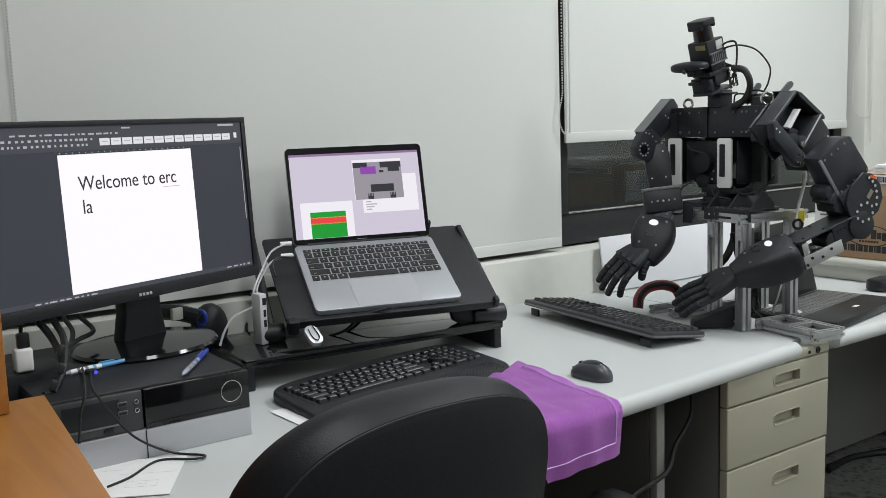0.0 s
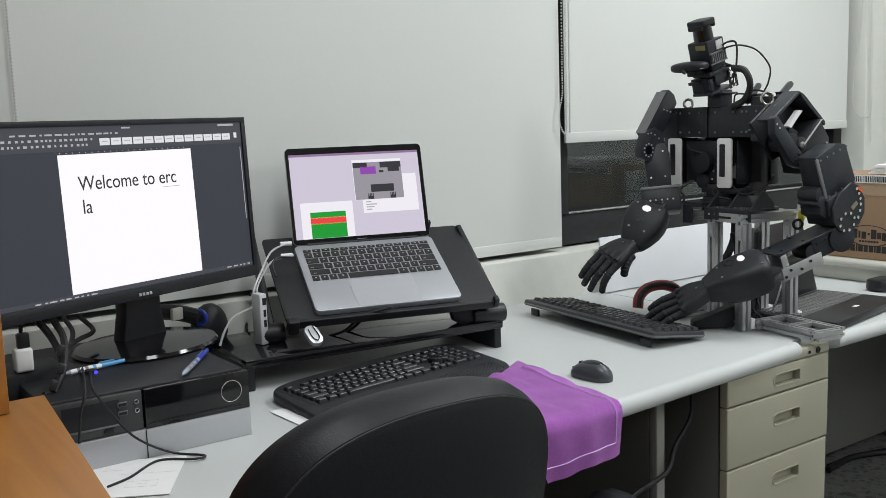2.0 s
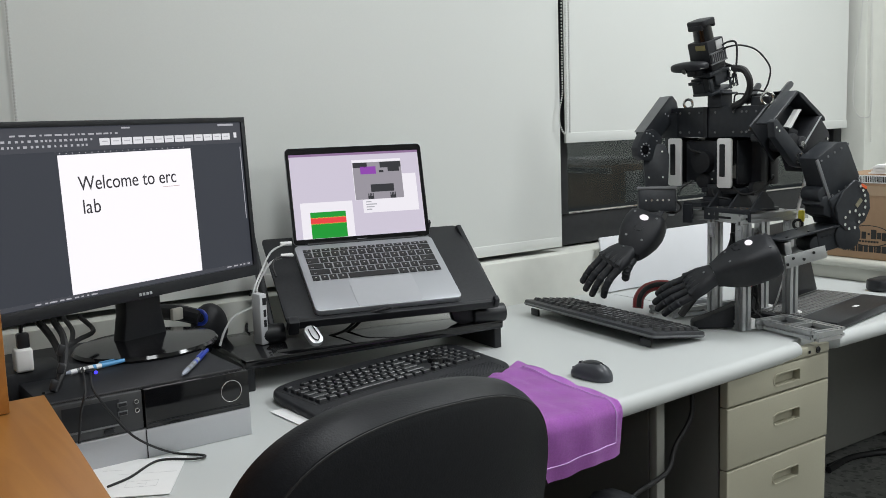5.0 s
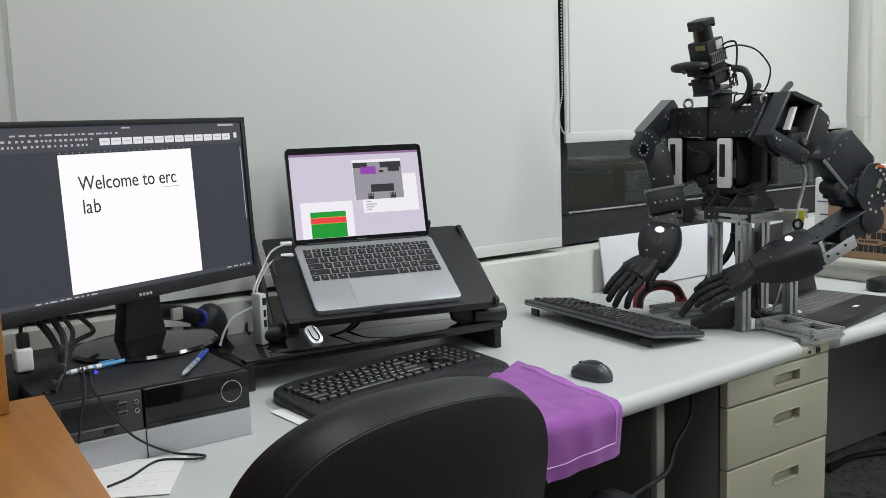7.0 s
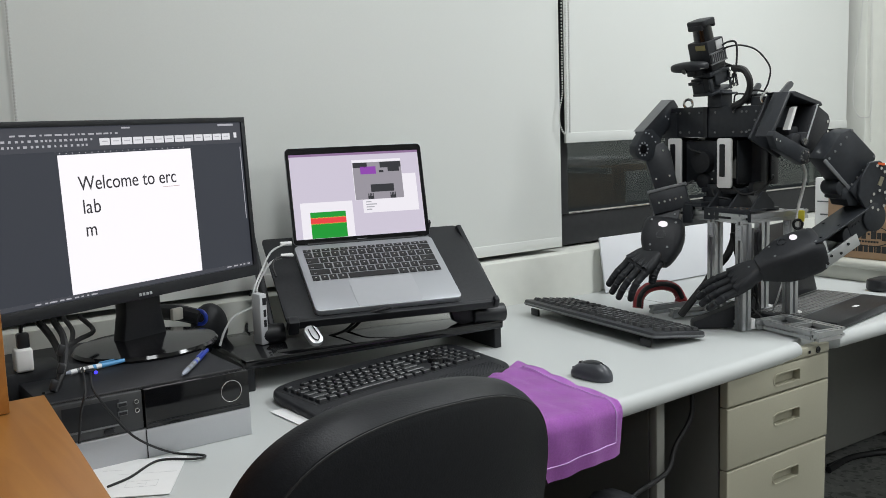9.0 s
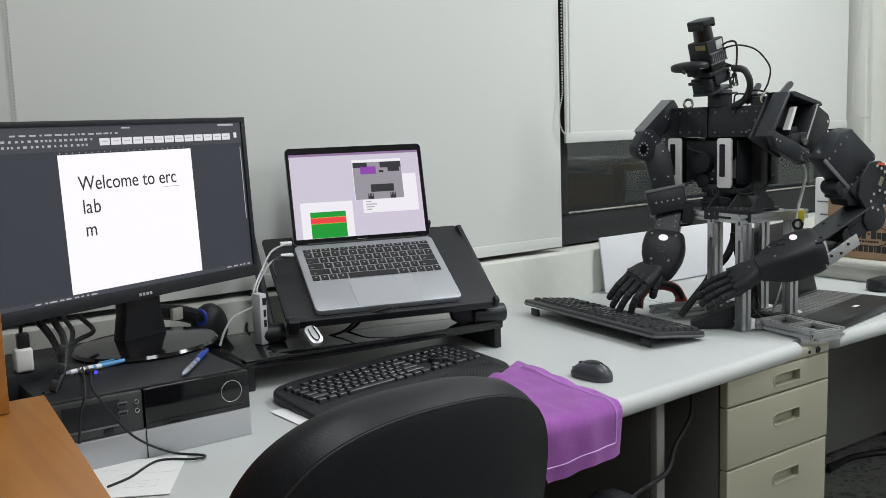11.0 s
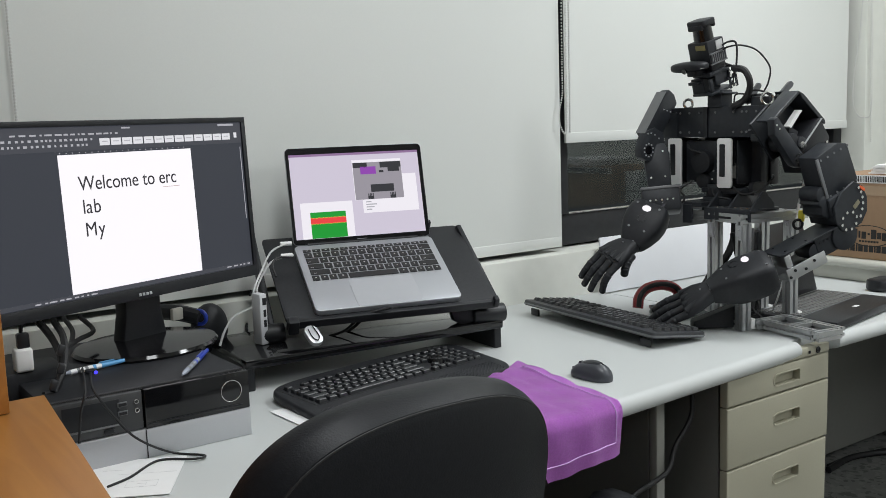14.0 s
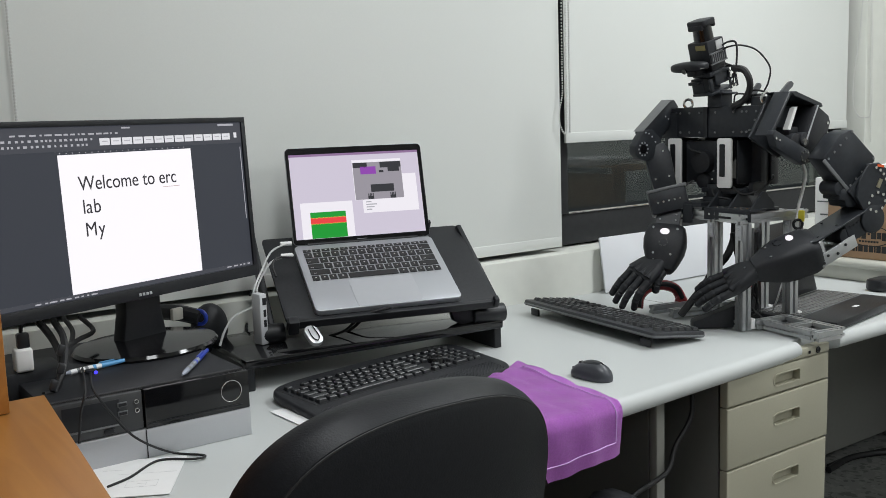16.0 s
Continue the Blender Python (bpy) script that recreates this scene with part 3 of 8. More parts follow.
def laptop():
    th = thing("laptop", LAP, "grey aluminium laptop open on the stand, showing a desktop with windows", "laptop")
    bm = bmesh.new()
    prism(bm, rounded(0.304, 0.212, 0.011, 5), -0.0125, 0.0, pose(0.152, 0.106, 0))
    soften(bm, 0.0012)
    part("base", bm, SPACE, th)

    def run(ws, y):
        x, out = 0.0135, []
        s = 0.277 / sum(ws)
        for w in ws:
            out.append((x + w * s / 2, w * s))
            x += w * s
        return (y, out)
    rows = [run([1, 1, 1, 1.25, 6, 1.25, 1, 1, 1, 1], 0.0995), run([2.3] + [1] * 10 + [2.3], 0.1185), run([1.8] + [1] * 11 + [1.8], 0.1375), run([1.5] + [1] * 13, 0.1565), run([1] * 13 + [1.5], 0.1755)]
    dark_key = surface("laptop_key", (0.009, 0.0092, 0.0105), 0.45, vary=0.15, bump=0)
    key_field("key", th, dark_key, rows, 0.019, 0.0014, Matrix.Translation((0, 0, 0.0004)), 0.0028, 0.95)
    key_field("key", th, dark_key, [run([1] * 14, 0.1905)], 0.0115, 0.0012, Matrix.Translation((0, 0, 0.0004)), 0.0028, 0.95)
    bm = bmesh.new()
    for y, ks in rows:
        for x, wd in ks:
            if wd < 0.06:
                cube(bm, (x if wd < 0.026 else x - wd * 0.25, y + (0.001 if wd < 0.026 else -0.004), 0.0019), (0.0028 if wd < 0.026 else 0.006, 0.0030 if wd < 0.026 else 0.0014, 0.0002))
    for x, wd in run([1] * 14, 0.1905)[1]:
        cube(bm, (x, 0.1905, 0.0017), (0.004, 0.0018, 0.0002))
    leg = part("key_legends", bm, surface("legend_white", (0.50, 0.50, 0.50), 0.6, bump=0), th, "small pale key legends", smooth=False)
    leg["kind"] = "stuff"
    bm = bmesh.new()
    prism(bm, rounded(0.135, 0.084, 0.003, 3), 0.0, 0.0005, pose(0.1535, 0.0445, 0))
    part("trackpad", bm, surface("trackpad_grey", (0.46, 0.47, 0.50), 0.35, 0.3, vary=0.02), th)
    bm = bmesh.new()
    ring(bm, (0.1535, 0.0445, 0.0001), (0, 0, 1), 0.001, 0.0004, 8, 4)
    part("palm_mark", bm, SPACE, th)
    # lid
    lid = new("lid")
    lid.parent = th
    lid.matrix_basis = pose(0, 0.212, 0, 46.8, 0, 0)
    bm = bmesh.new()
    prism(bm, rounded(0.304, 0.208, 0.010, 5), -0.006, -0.0012, pose(0.152, 0.104, 0))
    soften(bm, 0.001)
    shell = part("lid_shell", bm, SPACE, lid)
    bm = bmesh.new()
    prism(bm, rounded(0.302, 0.206, 0.009, 5), -0.0012, 0.0, pose(0.152, 0.104, 0))
    part("bezel", bm, GLOSS, lid, "black glass bezel")
    bm = bmesh.new()
    rod(bm, (0.03, 0, -0.004), (0.274, 0, -0.004), 0.0055)
    part("hinge", bm, BLACK, lid)

    def el(nm, x0, x1, y0, y1, z, mat):
        bm = bmesh.new()
        cube(bm, ((x0 + x1) / 2, (y0 + y1) / 2, z), (x1 - x0, y1 - y0, 0.0003))
        return part(nm, bm, mat, lid, smooth=False)
    el("screen", 0.0075, 0.2945, 0.0120, 0.1930, 0.0003, glow("desktop_lilac", (0.60, 0.55, 0.66), 1.0))
    el("menu_bar", 0.0075, 0.2945, 0.1880, 0.1930, 0.0007, glow("menu_purple", (0.26, 0.15, 0.30), 1.0))
    white = glow("window_white", (0.85, 0.82, 0.88), 1.0)
    el("window", 0.159, 0.285, 0.060, 0.142, 0.0007, white)
    for i in range(4):
        el("text_bar", 0.166, 0.166 + 0.012 + 0.006 * (i % 3), 0.066 + i * 0.0055, 0.0685 + i * 0.0055, 0.0010, RIBBON_TEXT)
    el("window", 0.022, 0.1355, 0.0122, 0.0890, 0.0007, white)
    g = glow("plot_green", (0.0, 0.30, 0.022), 1.0)
    el("plot", 0.0415, 0.1185, 0.0124, 0.0680, 0.0010, g)
    el("plot_band", 0.0415, 0.1185, 0.0430, 0.0560, 0.0014, glow("plot_red", (0.80, 0.045, 0.045), 1.0))
    random.seed(9)
    yel = glow("plot_yellow", (0.70, 0.62, 0.05), 1.0)
    bm = bmesh.new()
    for i in range(46):
        for yy in (0.0430, 0.0560):
            cube(bm, (0.0422 + i * 0.00166, yy + random.uniform(-0.0010, 0.0010), 0.0017), (0.0013, 0.0008, 0.0003))
    part("plot_ticks", bm, yel, lid, smooth=False)
    el("window", 0.143, 0.2535, 0.0885, 0.1760, 0.0013, white)
    el("camera_picture", 0.1440, 0.2530, 0.0890, 0.1700, 0.0017, glow("picture_grey", (0.30, 0.28, 0.32), 1.0))
    dk = glow("picture_dark", (0.022, 0.022, 0.028), 1.0)
    el("picture_shape", 0.1445, 0.176, 0.1585, 0.1695, 0.0021, dk)
    el("picture_shape", 0.205, 0.252, 0.157, 0.1697, 0.0021, dk)
    el("picture_shape", 0.222, 0.248, 0.148, 0.158, 0.0021, dk)
    el("picture_shape", 0.202, 0.212, 0.1465, 0.1515, 0.0021, dk)
    el("picture_shape", 0.160, 0.195, 0.144, 0.1605, 0.0021, glow("picture_purple", (0.26, 0.05, 0.40), 1.0))
    el("picture_shape", 0.180, 0.232, 0.1045, 0.121, 0.0021, dk)
    for x in (0.172, 0.222):
        el("picture_shape", x, x + 0.013, 0.0892, 0.096, 0.0021, dk)
        for k in range(4):
            el("picture_shape", x + 0.0005 + k * 0.0033, x + 0.0026 + k * 0.0033, 0.096, 0.1015 + 0.001 * (k % 2), 0.0021, dk)
    el("maker_badge", 0.138, 0.160, 0.005, 0.0065, 0.0002, GREY)


LAP = Matrix(((0.964, 0.228, -0.134, 0.851), (-0.265, 0.835, -0.482, 1.615), (0.002, 0.500, 0.866, 0.864), (0, 0, 0, 1)))
laptop()


def laptop_stand():
    th = thing("laptop_stand", pose(1.0, 1.65, 0.8), "black folding metal laptop stand with tilted tray", "laptop stand")
    m = pose(1.0, 1.65, 0.8).inverted() @ LAP
    bm = bmesh.new()
    prism(bm, rounded(0.441, 0.266, 0.008, 3), -0.020, -0.0128, m @ pose(0.1625, 0.128, 0))
    soften(bm, 0.001)
    part("tray", bm, BLACKM, th)
    bm = bmesh.new()
    cube(bm, (0.1625, -0.010, -0.0185), (0.441, 0.010, 0.018), m)
    cube(bm, (-0.046, -0.012, -0.020), (0.020, 0.020, 0.030), m)
    cube(bm, (0.375, -0.012, -0.012), (0.010, 0.014, 0.022), m)
    soften(bm, 0.002)
    part("front_lip", bm, BLACKM, th)
    bm = bmesh.new()
    cube(bm, (0.312, 0.264, -0.008), (0.018, 0.010, 0.022), m)
    soften(bm, 0.002)
    part("clip", bm, BLACKM, th)
    inv = pose(1.0, 1.65, 0.8).inverted()
    for a, b, c in (((0.838, 1.865, 0.985), (0.795, 1.700, 0.822), (0.86, 1.665, 0.818)), ((1.280, 1.735, 0.975), (1.262, 1.580, 0.825), (1.215, 1.56, 0.825))):
        a, b, c = inv @ Vector(a), inv @ Vector(b), inv @ Vector(c)
        bm = bmesh.new()
        d = b - a
        mm = Matrix.Translation((a + b) / 2) @ d.to_track_quat("Z", "Y").to_matrix().to_4x4()
        cube(bm, (0, 0, 0), (0.012, 0.034, d.length), mm)
        soften(bm, 0.003)
        part("leg", bm, BLACKM, th)
    for c, ln in (((0.790, 1.690, 0.8175), 0.05), ((1.222, 1.552, 0.816), 0.072)):
        bm = bmesh.new()
        cc = inv @ Vector(c)
        ax = Vector((0.964, -0.265, 0))
        rod(bm, cc - ax * ln / 2, cc + ax * ln / 2, 0.0195, seg=28)
        soften(bm, 0.002)
        part("hinge_drum", bm, BLACK, th, "round black hinge drum")
    bm = bmesh.new()
    prism(bm, [(-0.046, 0.018), (0.040, 0.012), (0.046, -0.012), (-0.020, -0.022), (-0.038, -0.012)], -0.010, 0.010, inv @ pose(1.183, 1.566, 0.820, 90, 0, -15))
    soften(bm, 0.003)
    part("hinge_arm", bm, BLACK, th)


laptop_stand()


def riser():
    th = thing("monitor_riser", pose(0.968, 1.565, 0.74, 0, 0, -5), "low black shelf riser behind the keyboard", "riser")
    block("shelf", (0, 0.115, 0.054), (0.565, 0.24, 0.012), GLOSS, th, 0.002)
    block("front_edge", (0, 0.002, 0.050), (0.565, 0.012, 0.014), BLACK, th, 0.002)
    for x in (-0.272, 0.272):
        block("foot", (x, 0.115, 0.024), (0.018, 0.23, 0.048), BLACK, th, 0.003)


riser()


def wave_keyboard():
    """Black keyboard with a padded palm rest and a curved outline."""
    th = thing("keyboard", pose(0.920, 1.452, 0.741, 2.5, 0, 8.5), "black wired keyboard with textured palm rest", "keyboard")
    out = []
    n = 40
    for i in range(n):
        a = 2 * math.pi * i / n
        c, s = math.cos(a), math.sin(a)
        x = 0.229 * math.copysign(abs(c) ** 0.26, c)
        y = 0.110 * math.copysign(abs(s) ** 0.32, s)
        y += 0.012 * math.cos(x / 0.25 * 1.5) * (1 if y > 0 else -0.9) - 0.006
        out.append((x + 0.13 * y, y))
    bm = bmesh.new()
    prism(bm, out, 0.0, 0.016)
    soften(bm, 0.005, 3)
    part("body", bm, BLACKM, th)
    bm = bmesh.new()
    for i in range(84):
        for j in range(12):
            if (i + j) % 2:
                continue
            x = -0.205 + i * 0.0049
            y = -0.104 + j * 0.0044 - 0.008 * math.cos(x / 0.25 * 1.5)
            cube(bm, (x + 0.13 * y, y, 0.0160), (0.0038, 0.0032, 0.0008))
    part("palm_rest_texture", bm, KEYB, th, "fine diamond-textured palm rest")
    key_field("key", th, KEY, full_rows(0.0176), 0.0176, 0.0075, pose(-0.199, -0.034, 0.0155), 0.003, 0.82)
    block("key_well", (0, 0.022, 0.0158), (0.410, 0.116, 0.0012), BLACK, th, 0.0004)
    bm = bmesh.new()
    rod(bm, (0.118, 0.012, 0.016), (0.118, 0.012, 0.0255), 0.017, 0.014, 24)
    part("dial", bm, GLOSS, th, "round glossy cursor pad")


wave_keyboard()


def flat_keyboard():
    """Full-size keyboard turned to the robot, its back edge raised on two feet."""
    th = thing("keyboard", pose(1.553, 1.530, 0.741, 0, 0, -96.5), "black wired keyboard tilted on fold-out feet before the robot", "keyboard")
    m = pose(0, 0, 0.0145, 0, 0, 0) @ pose(0, 0, 0, -7.0, 0, 0) @ pose(0, 0, 0, 0, 0, 180)
    bm = bmesh.new()
    prism(bm, rounded(0.470, 0.150, 0.010, 4), 0.0, 0.013, m)
    soften(bm, 0.003, 2)
    part("body", bm, KEYB, th)
    bm = bmesh.new()
    prism(bm, rounded(0.472, 0.152, 0.010, 4), 0.003, 0.0065, m)
    part("rim", bm, GREY, th, "grey lower rim")
    key_field("key", th, KEY, full_rows(0.0199), 0.0205, 0.0075, m @ pose(-0.2245, -0.068, 0.0125), 0.004, 0.72)
    for x in (-0.2, 0.2):
        bm = bmesh.new()
        cube(bm, (x, -0.062, 0.0085), (0.030, 0.006, 0.017), pose(0, 0, 0, 0, 0, 0))
        soften(bm, 0.002)
        part("foot", bm, KEYB, th)


flat_keyboard()


def mouse():
    th = thing("mouse", pose(1.216, 1.240, 0.741, 0, 0, 95), "dark grey wireless computer mouse on the desk", "mouse")
    def shell(sx, sy, sz, z0, cut):
        bm = bmesh.new()
        bmesh.ops.create_uvsphere(bm, u_segments=28, v_segments=16, radius=1.0)
        for v in bm.verts:
            x, y, z = v.co
            w = 1.0 - 0.14 * math.cos(x * 2.2) * (abs(y) > 0.3)
            v.co = Vector((x * sx, y * sy * w, z0 + max(z, cut) * sz * (1.0 - 0.18 * x))) * 0.84
        return bm
    part("body", shell(0.054, 0.031, 0.032, 0.006, -0.18), surface("mouse_grey", (0.045, 0.049, 0.058), 0.38, vary=0.12), th)
    part("top_shell", shell(0.047, 0.0250, 0.0318, 0.0085, 0.1), surface("mouse_top", (0.020, 0.022, 0.026), 0.22, vary=0.12, bump=0), th, "smooth dark glossy top")
    bm = bmesh.new()
    rod(bm, (0.024, -0.003, 0.0225), (0.024, 0.003, 0.0225), 0.0055)
    part("wheel", bm, BLACK, th)
    bm = bmesh.new()
    cube(bm, (0.028, 0, 0.024), (0.026, 0.0012, 0.006), pose(0, 0, 0, 0, 18, 0))
    part("button_gap", bm, BLACK, th)


mouse()


def cloth():
    """Purple towel lying over the desk's front edge."""
    th = thing("towel", pose(1.08, 1.25, 0.745), "purple microfibre towel hanging over the desk edge", "towel")
    nu, nv = 44, 60
    bm = bmesh.new()
    edge = 1.100
    rows = []
    for j in range(nv + 1):
        row = []
        v = j / nv
        for i in range(nu + 1):
            u = i / nu
            x = 0.945 + 0.205 * u
            top = 1.352 + 0.050 * max(0, (u - 0.35) / 0.65) ** 1.4
            run = (top - edge) + 0.112 - 0.012 * u + 0.002 * math.sin(u * 9)
            s = v * run
            flat = top - edge
            fold = 0.004 * math.sin(u * 6 + 1.2) + 0.0015 * math.sin(u * 19)
            crease = 0.0022 * math.sin(u * 9 + v * 13) + 0.0016 * math.sin(u * 21 - v * 17)
            if s < flat:
                y, z = top - s, 0.748 + abs(crease) + 0.002 * max(0, math.sin(u * 6 + v * 4))
            else:
                k = s - flat
                ang = min(1, k / 0.035) * math.pi / 2
                y = edge - 0.022 * math.sin(ang) + fold * min(1, k / 0.05)
                z = 0.748 - 0.022 * (1 - math.cos(ang)) - max(0, k - 0.035) + abs(crease) * (1 - min(1, k / 0.03))
            skew = 0.055 * (1 - v) ** 1.3 + 0.004 * math.sin(v * 9)
            slant = 0.045 * max(0, (v - 0.78) / 0.22) * (1 - u)
            row.append(bm.verts.new((x + skew + slant - 1.08 - 0.029, y - 1.25, z - 0.745)))
        rows.append(row)
    for j in range(nv):
        for i in range(nu):
            bm.faces.new((rows[j][i], rows[j][i + 1], rows[j + 1][i + 1], rows[j + 1][i]))
    hemline = [rows[nv - 4][i].co.copy() + Vector((0, -0.004, 0.001)) for i in range(nu - 4)]
    side = [rows[j][nu - 5].co.copy() + Vector((0.001, -0.0035, 0.003)) for j in range(4, nv - 3)]
    bmesh.ops.solidify(bm, geom=bm.faces[:], thickness=0.003)
    part("sheet", bm, PURPLE, th)
    for nm, pts in (("hem_stitch", hemline), ("hem_stitch", side)):
        bm = bmesh.new()
        tube(bm, pts, 0.0011, 6, 1)
        part(nm, bm, HEM, th, "paler hem stitching")


cloth()


def chair():
    """Office chair, seen from behind: only the padded backrest rises into view."""
    th = thing("office_chair", pose(0.4355, 0.704, 0), "black leatherette office chair with rounded padded backrest", "chair")
    # backrest: local x across, y along the view, z up
    m = pose(0.0, 0.0, 0.765, 8, 4.7, 12.7)
    n, rings_ = 96, []
    def outline(a, k):
        c, s = math.cos(a), math.sin(a)
        x = 0.199 * math.copysign(abs(c) ** 0.83, c) * k
        z = 0.228 * math.copysign(abs(s) ** 0.39, s) * k
        return x, z
    prof = [(0.0, -0.036), (0.55, -0.035), (0.93, -0.0335), (0.965, -0.029), (0.99, -0.014), (1.0, 0.0), (0.985, 0.014), (0.93, 0.024), (0.80, 0.030), (0.5, 0.032), (0.0, 0.032)]
    bm = bmesh.new()
    rows = []
    for k, y in prof[1:-1]:
        row = []
        for i in range(n):
            x, z = outline(2 * math.pi * i / n, k)
            row.append(bm.verts.new(m @ Vector((x, y + 0.35 * x * x, z))))
        rows.append(row)
    for a, b in zip(rows, rows[1:]):
        for i in range(n):
            bm.faces.new((a[i], a[(i + 1) % n], b[(i + 1) % n], b[i]))
    c0 = bm.verts.new(m @ Vector((0, -0.036, 0)))
    c1 = bm.verts.new(m @ Vector((0, 0.032, 0)))
    for i in range(n):
        bm.faces.new((c0, rows[0][(i + 1) % n], rows[0][i]))
        bm.faces.new((c1, rows[-1][i], rows[-1][(i + 1) % n]))
    back = part("backrest", bm, LEATHER, th)
    bm = bmesh.new()
    pts = []
    for i in range(-2, 52):
        x, z = outline(2 * math.pi * i / 100, 0.957)
        pts.append(m @ Vector((x, -0.0297 + 0.35 * x * x, z)))
    tube(bm, pts, 0.0011, 6, 1)
    part("piping", bm, CABLE, back, "stitched seam round the edge")
    bm = bmesh.new()
    prism(bm, rounded(0.46, 0.44, 0.09, 6), 0.42, 0.50, pose(0.12, 0.22, 0, 0, 0, 12))
    soften(bm, 0.02, 3)
    part("seat", bm, LEATHER, th)
    bm = bmesh.new()
    tube(bm, [(0.02, 0.03, 0.62), (0.0, 0.0, 0.5), (0.02, 0.03, 0.41), (0.12, 0.22, 0.40)], 0.018, 10)
    part("back_bracket", bm, BLACK, th)
    bm = bmesh.new()
    rod(bm, (0.12, 0.22, 0.08), (0.12, 0.22, 0.42), 0.025)
    part("gas_column", bm, BLACK, th)
    for i in range(5):
        a = 2 * math.pi * i / 5
        bm = bmesh.new()
        e = Vector((0.12 + 0.27 * math.cos(a), 0.22 + 0.27 * math.sin(a), 0.065))
        rod(bm, (0.12, 0.22, 0.095), e, 0.022, 0.014)
        part("base_arm", bm, BLACK, th)
        bm = bmesh.new()
        rod(bm, e + Vector((-0.012, 0, -0.040)), e + Vector((0.012, 0, -0.040)), 0.025)
        part("castor", bm, BLACK, th)


chair()
# ---- the robot and its stand ----
ROB = pose(1.82, 1.40, 0.74)
ROBI = ROB.inverted()
ROBOT_SHELL = surface("hand_rubber", (0.018, 0.0192, 0.0225), 0.52, spec=0.32, vary=0.25, grain=110, bump=0.1, bump_scale=700)
DOT = glow("status_light", (1.0, 0.95, 1.0), 1.0)


def aim(a, b, up=(0, 0, 1)):
    """A pose at a whose x axis points at b and whose z axis leans to up."""
    a, b, up = Vector(a), Vector(b), Vector(up)
    x = (b - a).normalized()
    y = up.cross(x).normalized()
    z = x.cross(y)
    return Matrix(((x.x, y.x, z.x, a.x), (x.y, y.y, z.y, a.y), (x.z, y.z, z.z, a.z), (0, 0, 0, 1)))


def rpart(name, bm, material, parent, label=""):
    """A part given in world places, under a thing whose origin is ROB."""
    bmesh.ops.transform(bm, matrix=ROBI, verts=bm.verts)
    return part(name, bm, material, parent, label)


def bolts(bm, pts, normal, r=0.0028, h=0.002):
    nrm = Vector(normal).normalized()
    for p in pts:
        p = Vector(p)
        rod(bm, p - nrm * 0.001, p + nrm * h, r, seg=8)


def extrusion(bm, a, b, s=0.020, up=(0, 0, 1)):
    """A slotted aluminium profile from a to b."""
    a, b = Vector(a), Vector(b)
    d = (b - a).normalized()
    u = Vector((1, 0, 0)) if abs(d.z) > 0.9 else Vector((0, 0, 1))
    v = d.cross(u).normalized()
    u = v.cross(d)
    h, g, q = s / 2, s * 0.14, s * 0.26
    prof = []
    for k in range(4):
        c, sn = [(1, 0), (0, 1), (-1, 0), (0, -1)][k]
        for x, y in ((h, -h), (h, -g), (h - q, -g), (h - q, g), (h, g)):
            prof.append((x * c - y * sn, x * sn + y * c))
    lo = [bm.verts.new(a + u * x + v * y) for x, y in prof]
    hi = [bm.verts.new(b + u * x + v * y) for x, y in prof]
    k = len(prof)
    for i in range(k):
        bm.faces.new((lo[i], lo[(i + 1) % k], hi[(i + 1) % k], hi[i]))
    bm.faces.new(lo[::-1])
    bm.faces.new(hi)


